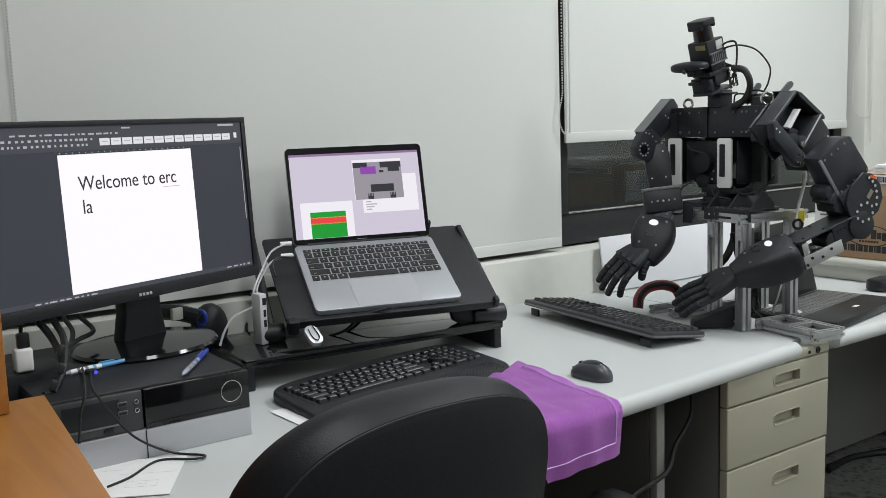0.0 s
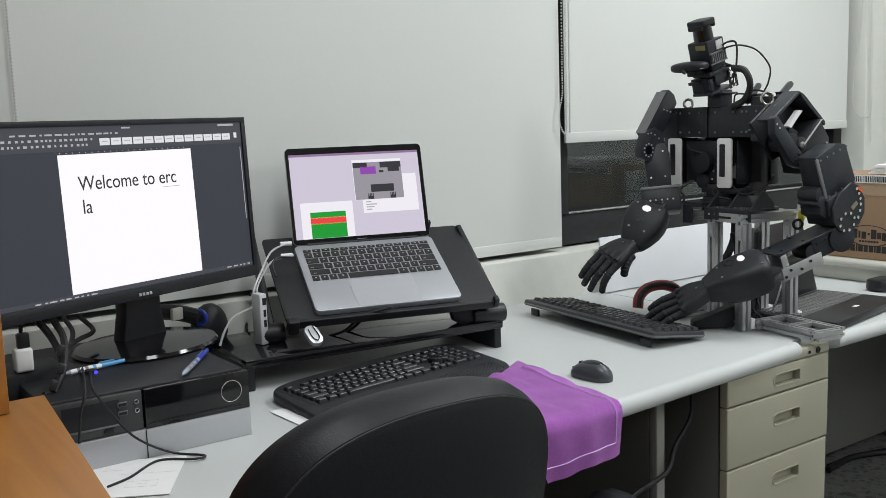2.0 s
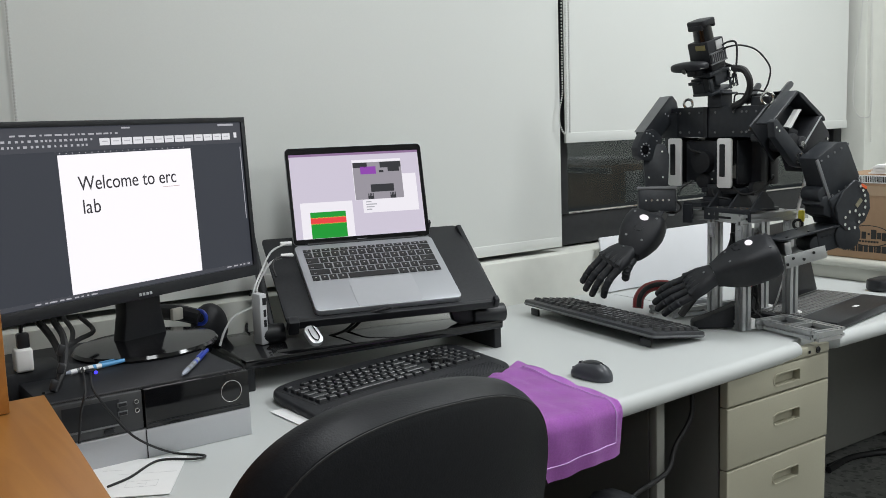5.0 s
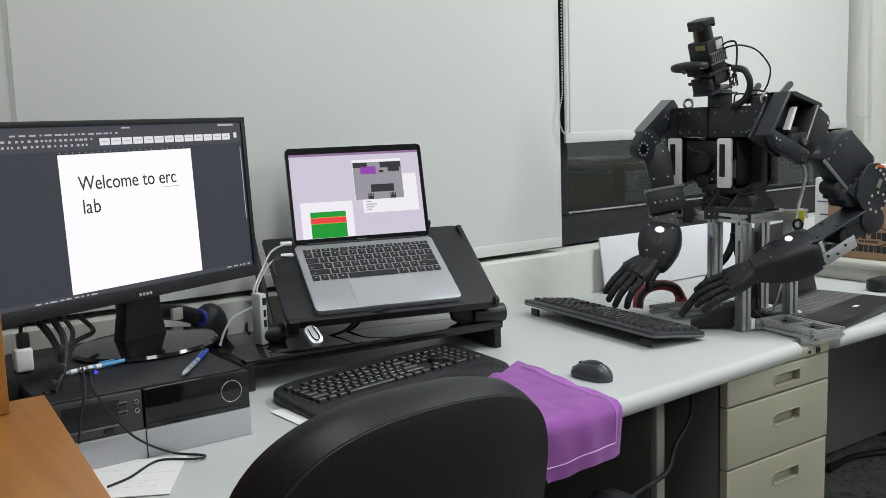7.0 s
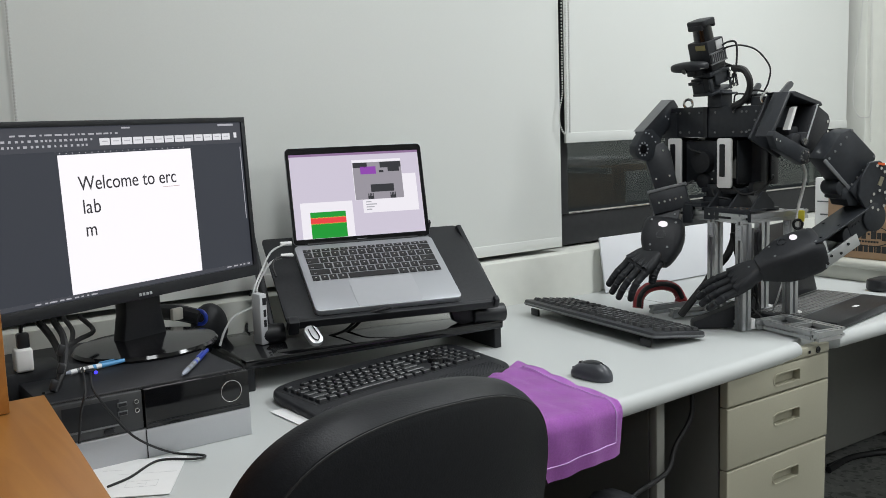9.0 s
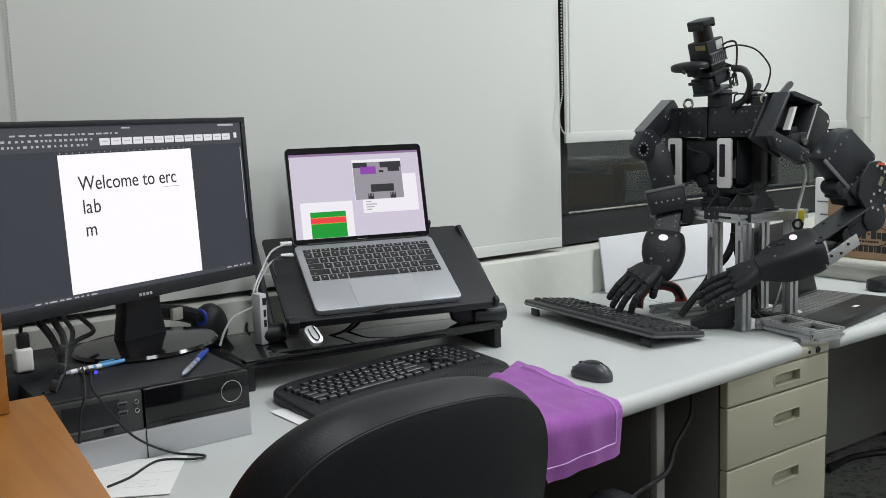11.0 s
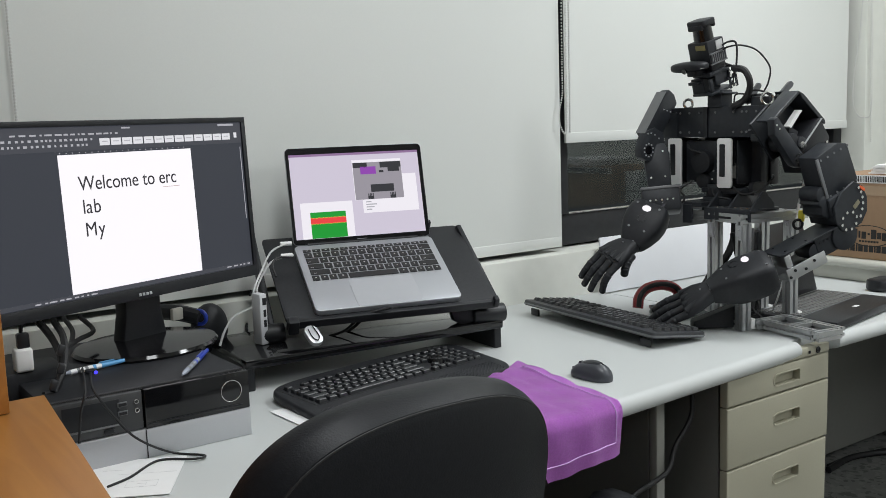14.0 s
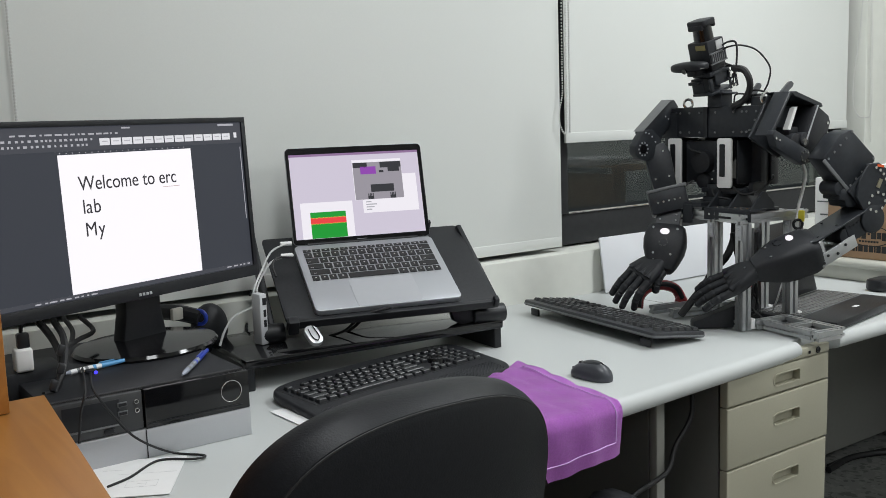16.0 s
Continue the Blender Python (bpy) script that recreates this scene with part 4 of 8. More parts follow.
def robot_stand():
    th = thing("robot_stand", ROB, "slotted aluminium profile stand carrying the robot", "stand")
    xa, xb, ya, yb, zt = 1.743, 1.886, 1.296, 1.384, 0.986
    turn = Matrix.Translation((1.822, 1.336, 0)) @ Matrix.Rotation(radians(-9), 4, "Z") @ Matrix.Translation((-1.815, -1.340, 0))
    for x, y in ((xa, ya), (xa, yb), (xb, ya), (xb, yb)):
        bm = bmesh.new()
        extrusion(bm, (x, y, 0.7385), (x, y, zt - 0.011), 0.024)
        bmesh.ops.transform(bm, matrix=turn, verts=bm.verts)
        rpart("post", bm, ALU, th)
        bm = bmesh.new()
        cube(bm, (x + 0.019, y - 0.004, 0.752), (0.013, 0.018, 0.024))
        soften(bm, 0.002)
        bmesh.ops.transform(bm, matrix=turn, verts=bm.verts)
        rpart("corner_bracket", bm, WHITE, th, "pale cast corner bracket")
        bm = bmesh.new()
        cube(bm, (x - 0.0135, y, zt - 0.030), (0.003, 0.016, 0.034))
        bolts(bm, [(x - 0.015, y, zt - 0.022), (x - 0.015, y, zt - 0.040)], (-1, 0, 0), 0.003, 0.002)
        soften(bm, 0.0006, 1)
        bmesh.ops.transform(bm, matrix=turn, verts=bm.verts)
        rpart("joining_plate", bm, SILVER, th)
    zb = 0.750
    for a, b in (((xa - 0.012, ya, zt), (xb + 0.042, ya, zt)), ((xa - 0.012, yb, zt), (xb + 0.03, yb, zt)), ((xa, ya + 0.012, zt), (xa, yb + 0.085, zt)), ((xb, ya + 0.012, zt), (xb, yb - 0.012, zt)),
                 ((xa, ya + 0.013, zb), (xa, yb - 0.013, zb)), ((xb, ya + 0.013, zb), (xb, yb - 0.013, zb)), ((1.700, yb + 0.10, zb), (1.905, yb + 0.10, zb)), ((1.690, yb + 0.16, zb), (1.905, yb + 0.16, zb)),
                 ((1.790, 1.140, zb), (1.790, 1.272, zb)), ((1.858, 1.128, zb), (1.858, 1.272, zb)), ((1.779, 1.126, zb), (1.847, 1.126, zb)), ((1.770, 1.283, zb), (1.870, 1.283, zb)), ((1.801, 1.205, zb), (1.847, 1.205, zb))):
        bm = bmesh.new()
        extrusion(bm, a, b)
        bmesh.ops.transform(bm, matrix=turn, verts=bm.verts)
        rpart("rail", bm, ALU, th)
    bm = bmesh.new()
    cube(bm, (1.822, 1.372, 0.9995), (0.11, 0.13, 0.007))
    soften(bm, 0.002)
    rpart("top_plate", bm, ANOD, th)


def finger(parent, base, ang, curl, scale=1.0, r=0.0085, name="finger", drop=12):
    """One jointed finger as a single loft: three tapering links, narrowed at the knuckles, in the palm's space."""
    p, a = Vector(base), radians(drop)
    q = Matrix.Rotation(radians(ang), 3, "Z")
    side = q @ Vector((0, 1, 0))
    line = []
    for ln, rr in ((0.036, r), (0.024, r * 0.95), (0.021, r * 0.88)):
        d = q @ Vector((math.cos(a), 0, -math.sin(a)))
        for k, f in ((0.0, 0.90), (0.10, 1.07), (0.26, 1.08), (0.34, 1.0), (0.80, 0.95), (0.88, 1.0), (0.96, 0.90)):
            line.append((p + d * ln * scale * k, rr * f, d))
        p = p + d * ln * scale
        a += radians(curl)
    for k, f in ((0.0, 0.86), (0.35, 0.78), (0.62, 0.52), (0.75, 0.20)):
        line.append((p + d * r * k, r * f, d))
    bm = bmesh.new()
    rows, seg = [], 14
    for c, rr, d in line:
        up = d.cross(side).normalized()
        rows.append([bm.verts.new(c + side * (rr * math.cos(2 * math.pi * k / seg)) + up * (rr * 0.96 * math.sin(2 * math.pi * k / seg))) for k in range(seg)])
    for u, v in zip(rows, rows[1:]):
        for k in range(seg):
            bm.faces.new((u[k], u[(k + 1) % seg], v[(k + 1) % seg], v[k]))
    bm.faces.new(rows[0][::-1])
    bm.faces.new(rows[-1])
    return part(name, bm, ROBOT_SHELL, parent)


def robot_hand(robot, side, curls, mirror, drop):
    """Palm and fingers; origin at the wrist, x towards the finger tips, z up."""
    bm = bmesh.new()
    s = mirror
    rows = []
    for x, w, h, zc in ((-0.016, 0.040, 0.036, 0.0), (0.002, 0.044, 0.036, 0.001), (0.020, 0.056, 0.036, 0.001), (0.040, 0.072, 0.034, -0.001), (0.060, 0.080, 0.029, -0.004), (0.071, 0.078, 0.023, -0.007), (0.075, 0.070, 0.016, -0.008)):
        row = []
        for k in range(24):
            a = 2 * math.pi * k / 24
            c, sn = math.cos(a), math.sin(a)
            row.append(bm.verts.new((x, w / 2 * math.copysign(abs(c) ** 0.6, c), zc + h / 2 * math.copysign(abs(sn) ** 0.7, sn))))
        rows.append(row)
    for a, b in zip(rows, rows[1:]):
        for k in range(24):
            bm.faces.new((a[k], a[(k + 1) % 24], b[(k + 1) % 24], b[k]))
    bm.faces.new(rows[0][::-1])
    bm.faces.new(rows[-1])
    hand = part("hand", bm, ROBOT_SHELL, robot, "black jointed mechanical palm")
    # tendon ridges over the back of the palm, wrist cuff and wrist screws
    for i, y in enumerate((-0.029, -0.0097, 0.0097, 0.029)):
        bm = bmesh.new()
        rod(bm, (0.026, y * 0.62, 0.0135), (0.070, y, 0.0025), 0.0035, 0.0078, 12)
        part("knuckle_ridge", bm, ROBOT_SHELL, hand)
    bm = bmesh.new()
    rod(bm, (-0.020, 0, 0), (-0.002, 0, 0), 0.0225, 0.0240, 20)
    soften(bm, 0.002)
    part("wrist_cuff", bm, BLACKM, hand)
    bm = bmesh.new()
    bolts(bm, [(0.006, -0.012, 0.0175), (0.006, 0.012, 0.0175), (0.026, 0.0, 0.0185)], (0, 0, 1), 0.0022, 0.0014)
    part("screws", bm, GREY, hand)
    for i, y in enumerate((-0.0295, -0.0098, 0.0098, 0.0295)):
        finger(hand, (0.070 - abs(i - 1.5) * 0.003, y * s, -0.007), (-4.5 + 3 * i) * s, curls[i], (0.90, 1.0, 1.02, 0.92)[i], 0.0092, "finger", drop)
    finger(hand, (0.020, 0.022 * s, -0.010), 22 * s, curls[4], 0.62, 0.0108, "thumb", drop * 0.6)
    return hand


def arm_shell(robot, L, W, H, lx, ly, x0=0.0):
    """Rounded forearm cover; origin at its back end, x towards the wrist."""
    bm = bmesh.new()
    rows = []
    for x, w, h in ((x0, 0.80, 0.78), (x0 + 0.005, 0.90, 0.90), (x0 + 0.020, 0.97, 1.0), (0.062, 1.0, 1.0), (0.084, 0.95, 0.93), (0.110, 0.76, 0.76), (0.126, 0.60, 0.62), (L, 0.50, 0.54)):
        row = []
        for k in range(28):
            a = 2 * math.pi * k / 28
            c, sn = math.cos(a), math.sin(a)
            row.append(bm.verts.new((x, W / 2 * w * math.copysign(abs(c) ** 0.46, c), H / 2 * h * math.copysign(abs(sn) ** 0.5, sn))))
        rows.append(row)
    for a, b in zip(rows, rows[1:]):
        for k in range(28):
            bm.faces.new((a[k], a[(k + 1) % 28], b[(k + 1) % 28], b[k]))
    bm.faces.new(rows[0][::-1])
    bm.faces.new(rows[-1])
    sh = part("forearm_cover", bm, ROBOT_SHELL, robot, "smooth black forearm cover")
    bm = bmesh.new()
    bmesh.ops.create_uvsphere(bm, u_segments=20, v_segments=10, radius=1.0, matrix=Matrix.Translation((lx, ly, H / 2 - 0.001)) @ Matrix.Diagonal((0.0085, 0.0115, 0.0025, 1)))
    part("status_light", bm, DOT, sh, "small lit oval light")
    bm = bmesh.new()
    for k in range(6):
        a = 2 * math.pi * k / 6
        cube(bm, (0.0, 0.0095, 0.0), (0.0065, 0.0026, 0.0016), Matrix.Translation((lx + 0.026, ly, H / 2 * 0.975)) @ Matrix.Rotation(a, 4, "Z"))
    part("vent_slots", bm, BLACK, sh)
    bm = bmesh.new()
    bolts(bm, [(x0 + 0.014, W * 0.28, H / 2 * 0.93), (x0 + 0.014, -W * 0.28, H / 2 * 0.93), (0.1, W * 0.2, H * 0.40), (0.1, -W * 0.2, H * 0.40)], (0, 0, 1), 0.0028, 0.0015)
    part("screws", bm, GREY, sh)
    return sh


def robot():
    th = thing("robot", ROB, "black anodised humanoid upper-body robot bolted to its stand", "robot")
    # waist
    bm = bmesh.new()
    for a, b, r in (((1.835, 1.425, 1.003), (1.835, 1.425, 1.024), 0.050), ((1.835, 1.425, 1.022), (1.835, 1.425, 1.054), 0.042)):
        rod(bm, a, b, r, seg=32)
    cube(bm, (1.835, 1.405, 1.040), (0.075, 0.115, 0.012))
    soften(bm, 0.002)
    rpart("waist", bm, ANOD, th)
    bm = bmesh.new()
    cube(bm, (1.775, 1.350, 1.003), (0.060, 0.125, 0.006))
    cube(bm, (1.747, 1.350, 0.992), (0.005, 0.125, 0.026))
    for y in (1.294, 1.352, 1.408):
        prism(bm, [(-0.028, 0.0), (0.062, 0.0), (0.062, 0.012), (0.030, 0.040), (0.020, 0.040)], -0.003, 0.003, Matrix.Translation((1.775, y, 1.003)) @ pose(0, 0, 0, 90, 0, 0))
    cube(bm, (1.752, 1.464, 0.988), (0.008, 0.026, 0.044))
    cube(bm, (1.790, 1.450, 1.010), (0.080, 0.050, 0.010))
    soften(bm, 0.0012, 1)
    wb = rpart("waist_bracket", bm, ANOD, th)
    bm = bmesh.new()
    bolts(bm, [(1.762, 1.308 + 0.016 * i, 1.006) for i in range(6)], (0, 0, 1), 0.0032, 0.003)
    bolts(bm, [(1.744, 1.305 + 0.03 * i, 0.992) for i in range(4)], (-1, 0, 0), 0.0028, 0.002)
    rpart("bracket_screws", bm, STEEL, wb)
    # trunk core with a round motor
    bm = bmesh.new()
    cube(bm, (1.855, 1.455, 1.105), (0.09, 0.17, 0.10))
    cube(bm, (1.885, 1.425, 1.115), (0.05, 0.16, 0.13))
    cube(bm, (1.905, 1.342, 1.110), (0.030, 0.006, 0.120))
    soften(bm, 0.004)
    rpart("trunk", bm, ANOD, th)
    bm = bmesh.new()
    rod(bm, (1.845, 1.462, 1.106), (1.792, 1.462, 1.106), 0.027, seg=28)
    rod(bm, (1.845, 1.462, 1.06), (1.80, 1.462, 1.06), 0.018, seg=20)
    soften(bm, 0.002)
    rpart("motor", bm, BLACKM, th, "round black motor between the computers")
    bm = bmesh.new()
    bolts(bm, [(1.81, 1.40 + 0.02 * i, 1.065 - 0.006 * (i % 2)) for i in range(7)], (-1, 0, 0), 0.0025, 0.003)
    rpart("trunk_screws", bm, STEEL, th)
    # chest bar
    bm = bmesh.new()
    cube(bm, (1.831, 1.434, 1.197), (0.062, 0.276, 0.070))
    soften(bm, 0.002)
    chest = rpart("chest_bar", bm, ANOD, th)
    bm = bmesh.new()
    pts = []
    for y in (1.315, 1.340, 1.352, 1.375, 1.425, 1.47, 1.50, 1.527, 1.539, 1.56):
        for z in (1.174, 1.219):
            pts.append((1.7995, y, z))
    bolts(bm, pts, (-1, 0, 0), 0.0026, 0.0015)
    rpart("chest_screws", bm, GREY, th)
    bm = bmesh.new()
    cube(bm, (1.798, 1.452, 1.197), (0.004, 0.012, 0.07))
    rpart("chest_seam", bm, BLACK, th)
    # two small computers with white fronts
    for y, nm in ((1.392, "mini_computer"), (1.536, "mini_computer")):
        bm = bmesh.new()
        prism(bm, rounded(0.038, 0.112, 0.006, 4), 0.006, 0.132, Matrix.Translation((1.788, y, 1.104)) @ Matrix(((0, 0, 1, 0), (1, 0, 0, 0), (0, 1, 0, 0), (0, 0, 0, 1))))
        c = rpart(nm, bm, GLOSS, th, "small black computer box with white rim")
        bm = bmesh.new()
        prism(bm, rounded(0.039, 0.113, 0.006, 4), 0.0, 0.007, Matrix.Translation((1.788, y, 1.104)) @ Matrix(((0, 0, 1, 0), (1, 0, 0, 0), (0, 1, 0, 0), (0, 0, 0, 1))))
        soften(bm, 0.0015)
        rpart("white_rim", bm, WHITE, c, "white front rim")
        bm = bmesh.new()
        prism(bm, rounded(0.015, 0.074, 0.002, 2), -0.001, 0.002, Matrix.Translation((1.788, y + 0.004, 1.110)) @ Matrix(((0, 0, 1, 0), (1, 0, 0, 0), (0, 1, 0, 0), (0, 0, 0, 1))))
        rpart("port_slot", bm, BLACK, c)
        bm = bmesh.new()
        cube(bm, (1.845, y - 0.0195, 1.095), (0.014, 0.001, 0.018))
        rpart("sticker", bm, GREY, c)
    # neck and head, tilted forwards
    bm = bmesh.new()
    cube(bm, (1.815, 1.425, 1.250), (0.040, 0.040, 0.040))
    cube(bm, (1.815, 1.425, 1.262), (0.056, 0.060, 0.005))
    soften(bm, 0.003)
    rpart("neck", bm, ANOD, th)
    H = pose(1.806, 1.436, 1.266, 0, -16, 0)
    bm = bmesh.new()
    cube(bm, (0.002, 0, 0.003), (0.082, 0.056, 0.006), H)
    cube(bm, (-0.006, 0.012, 0.022), (0.058, 0.034, 0.034), H)
    cube(bm, (-0.034, 0.014, 0.032), (0.030, 0.026, 0.007), H)
    cube(bm, (-0.028, -0.020, 0.020), (0.010, 0.006, 0.034), H)
    cube(bm, (0.012, -0.020, 0.030), (0.050, 0.006, 0.026), H)
    cube(bm, (0.004, 0, 0.046), (0.070, 0.050, 0.010), H)
    soften(bm, 0.0015)
    head = rpart("head_bracket", bm, ANOD, th)
    # slotted bracket with bright screws behind the head
    bm = bmesh.new()
    cube(bm, (0.040, -0.026, 0.022), (0.030, 0.003, 0.006), H)
    cube(bm, (0.040, -0.026, 0.004), (0.030, 0.003, 0.006), H)
    cube(bm, (0.054, -0.026, 0.020), (0.006, 0.003, 0.044), H)
    cube(bm, (0.032, -0.026, 0.020), (0.006, 0.003, 0.044), H)
    rpart("pan_bracket", bm, ANOD, head)
    bm = bmesh.new()
    bolts(bm, [H @ Vector((x, -0.027, 0.003 + 0.012 * i)) for i in range(4) for x in (0.032, 0.044, 0.054) if (i + int(x * 1000)) % 3], (0, -1, 0), 0.0030, 0.003)
    rpart("head_screws", bm, STEEL, head)
    bm = bmesh.new()
    for k in range(3):
        tube(bm, [H @ Vector(p) for p in ((0.020, -0.030, 0.052 + 0.004 * k), (0.036, -0.034 - 0.003 * k, 0.046), (0.044, -0.030, 0.026), (0.036, -0.028, 0.010 - 0.003 * k))], 0.0016, 6)
    rpart("ribbon_wires", bm, CABLE, head)
    # webcam: a wide flat oval housing that looks down at the desk
    Wc = pose(1.742, 1.452, 1.322, 0, -9, 0)
    bm = bmesh.new()
    bmesh.ops.create_uvsphere(bm, u_segments=32, v_segments=16, radius=1.0)
    for v in bm.verts:
        x, y, z = v.co
        v.co = Wc @ Vector((0.024 * math.copysign(abs(x) ** 0.8, x), 0.049 * math.copysign(abs(y) ** 0.85, y), 0.0125 * math.copysign(abs(z) ** 0.6, z) * (1.0 if z > 0 else 0.9)))
    wcam = rpart("webcam", bm, BLACKM, head, "small black webcam")
    bm = bmesh.new()
    prism(bm, rounded(0.036, 0.030, 0.006, 4), -0.022, -0.006, Wc @ pose(0.014, -0.006, 0))
    cube(bm, (0.034, -0.002, -0.004), (0.036, 0.020, 0.012), Wc)
    soften(bm, 0.002)
    rpart("webcam_clip", bm, BLACKM, head)
    bm = bmesh.new()
    rod(bm, Wc @ Vector((-0.020, -0.004, -0.005)), Wc @ Vector((-0.0255, -0.004, -0.007)), 0.0065, seg=16)
    rpart("lens", bm, GLOSS, head)
    bm = bmesh.new()
    cube(bm, (-0.010, -0.046, -0.0035), (0.018, 0.002, 0.0016), Wc)
    rpart("bright_rim", bm, STEEL, head)
    # laser scanner: square body, waisted dark window, cap with drooping lips
    bm = bmesh.new()
    cube(bm, (0.002, 0, 0.093), (0.058, 0.056, 0.054), H)
    cube(bm, (0.006, 0, 0.062), (0.050, 0.048, 0.022), H)
    soften(bm, 0.003)
    rpart("laser_scanner", bm, BLACKM, head, "black laser scanner head")
    bm = bmesh.new()
    for i in range(8):
        cube(bm, (-0.020 + i * 0.0066, -0.0295, 0.080), (0.0022, 0.005, 0.022), H)
    cube(bm, (0.002, -0.0295, 0.091), (0.056, 0.005, 0.003), H)
    cube(bm, (0.002, -0.0295, 0.0685), (0.056, 0.005, 0.003), H)
    rpart("cooling_fins", bm, GREY, head)
    bm = bmesh.new()
    rod(bm, H @ Vector((-0.001, 0, 0.119)), H @ Vector((-0.001, 0, 0.158)), 0.0225, 0.0205, 28)
    rpart("scanner_window", bm, GLOSS, head)
    bm = bmesh.new()
    prism(bm, rounded(0.046, 0.050, 0.009, 5), 0.153, 0.167, H @ pose(-0.001, 0, 0))
    for sx in (-1, 1):
        cube(bm, (-0.001 + sx * 0.021, 0, 0.152), (0.008, 0.040, 0.012), H)
    soften(bm, 0.003)
    rpart("scanner_cap", bm, BLACKM, head)
    bm = bmesh.new()
    cube(bm, (-0.0275, -0.008, 0.108), (0.002, 0.026, 0.011), H)
    rpart("warning_label", bm, surface("label_gold", (0.20, 0.17, 0.06), 0.5), head, "dull yellow warning label")
    bm = bmesh.new()
    cube(bm, (0.012, -0.0285, 0.106), (0.022, 0.002, 0.020), H)
    rpart("type_label", bm, surface("label_grey", (0.50, 0.50, 0.50), 0.6), head, "white type label")
    # lifting eyes
    for c, R in (((1.810, 1.512, 1.241), 0.0105), ((1.812, 1.296, 1.246), 0.0130)):
        bm = bmesh.new()
        ring(bm, c, (0.5, 0.8, 0), R, 0.0032, 24, 8)
        rod(bm, Vector(c) - Vector((0, 0, R)), Vector(c) - Vector((0, 0, R + 0.014)), 0.005)
        rpart("lifting_eye", bm, STEEL, th, "bright steel eye bolt")
    # handle tabs behind the shoulders
    for a, b in (((1.837, 1.358, 1.251), (1.859, 1.347, 1.283)), ((1.849, 1.287, 1.253), (1.872, 1.275, 1.281))):
        bm = bmesh.new()
        mm = aim(a, b, (0, -1, 0.2))
        prism(bm, rounded(0.050, 0.014, 0.0065, 5), -0.0025, 0.0025, mm @ pose(0.012, 0, 0))
        rpart("grip_tab", bm, GREY, th, "grey rounded tab")
    # clutter between head and near shoulder
    bm = bmesh.new()
    cube(bm, (1.84, 1.325, 1.243), (0.06, 0.07, 0.014))
    cube(bm, (1.85, 1.35, 1.250), (0.03, 0.02, 0.016))
    soften(bm, 0.002)
    rpart("terminal_block", bm, BLACKM, th)
    bm = bmesh.new()
    tube(bm, [(1.786, 1.368, 1.316), (1.790, 1.339, 1.308), (1.796, 1.329, 1.277), (1.801, 1.346, 1.246), (1.792, 1.374, 1.229)], 0.0075)
    rpart("hose", bm, CABLE, th)
    for nm, pts, r in (("scanner_cable", [(1.802, 1.412, 1.368), (1.788, 1.385, 1.373), (1.779, 1.357, 1.372), (1.781, 1.353, 1.352), (1.784, 1.357, 1.315)], 0.0022),
                       ("scanner_cable", [(1.804, 1.412, 1.358), (1.790, 1.384, 1.363), (1.807, 1.361, 1.365), (1.834, 1.339, 1.352), (1.853, 1.320, 1.316), (1.856, 1.325, 1.283), (1.854, 1.335, 1.262)], 0.0020)):
        bm = bmesh.new()
        tube(bm, pts, r)
        rpart(nm, bm, CABLE, th)
    # far shoulder: slanted housing with a bolted joint ear, turning about its pitch axis
    flat = pose(0, 0, 0, 90, 0, 0)
    M = {}
    bm = bmesh.new()
    prism(bm, [(0.078, 0.046), (0.094, 0.052), (0.108, 0.036), (0.112, 0.012), (0.040, -0.046), (-0.012, -0.034), (-0.018, -0.022)], -0.020, 0.006, flat)
    soften(bm, 0.003)
    M["far_shoulder"] = part("shoulder", bm, ANOD, th)
    # grey strip along the slanted edge paints the light on the upper face
    bm = bmesh.new()
    prism(bm, [(0.074, 0.047), (0.079, 0.0515), (-0.014, -0.0165), (-0.019, -0.021)], -0.022, 0.009, flat)
    soften(bm, 0.001, 1)
    part("lit_edge_strip", bm, GREY, M["far_shoulder"], "edge strip paler for the light on the upper face")
    bm = bmesh.new()
    prism(bm, [(0.016, -0.018), (0.042, -0.040), (0.038, -0.066), (0.020, -0.084), (-0.004, -0.090), (-0.030, -0.086), (-0.045, -0.072), (-0.046, -0.054), (-0.030, -0.032), (-0.014, -0.018)], -0.010, 0.010, flat)
    soften(bm, 0.002)
    part("joint_ear", bm, ANOD, M["far_shoulder"])
    bm = bmesh.new()
    rod(bm, (-0.020, -0.009, -0.062), (-0.020, -0.0118, -0.062), 0.010, seg=24)
    part("joint_hub", bm, GLOSS, M["far_shoulder"])
    bm = bmesh.new()
    pts = [(-0.020 + 0.015 * math.cos(k * math.pi / 5), -0.010, -0.062 + 0.015 * math.sin(k * math.pi / 5)) for k in range(10)]
    pts += [(-0.012 + 0.011 * i, -0.010, -0.024 - 0.0025 * i * i) for i in range(5)]
    pts += [(0.062 + 0.010 * i, -0.005, 0.012 - 0.006 * i) for i in range(3)]
    bolts(bm, pts, (0, -1, 0), 0.0019, 0.002)
    part("joint_screws", bm, SILVER, M["far_shoulder"])
    bm = bmesh.new()
    cube(bm, (1.815, 1.560, 1.190), (0.040, 0.050, 0.060))
    cube(bm, (1.815, 1.558, 1.130), (0.040, 0.030, 0.070))
    soften(bm, 0.003)
    rpart("shoulder_mount", bm, ANOD, th)
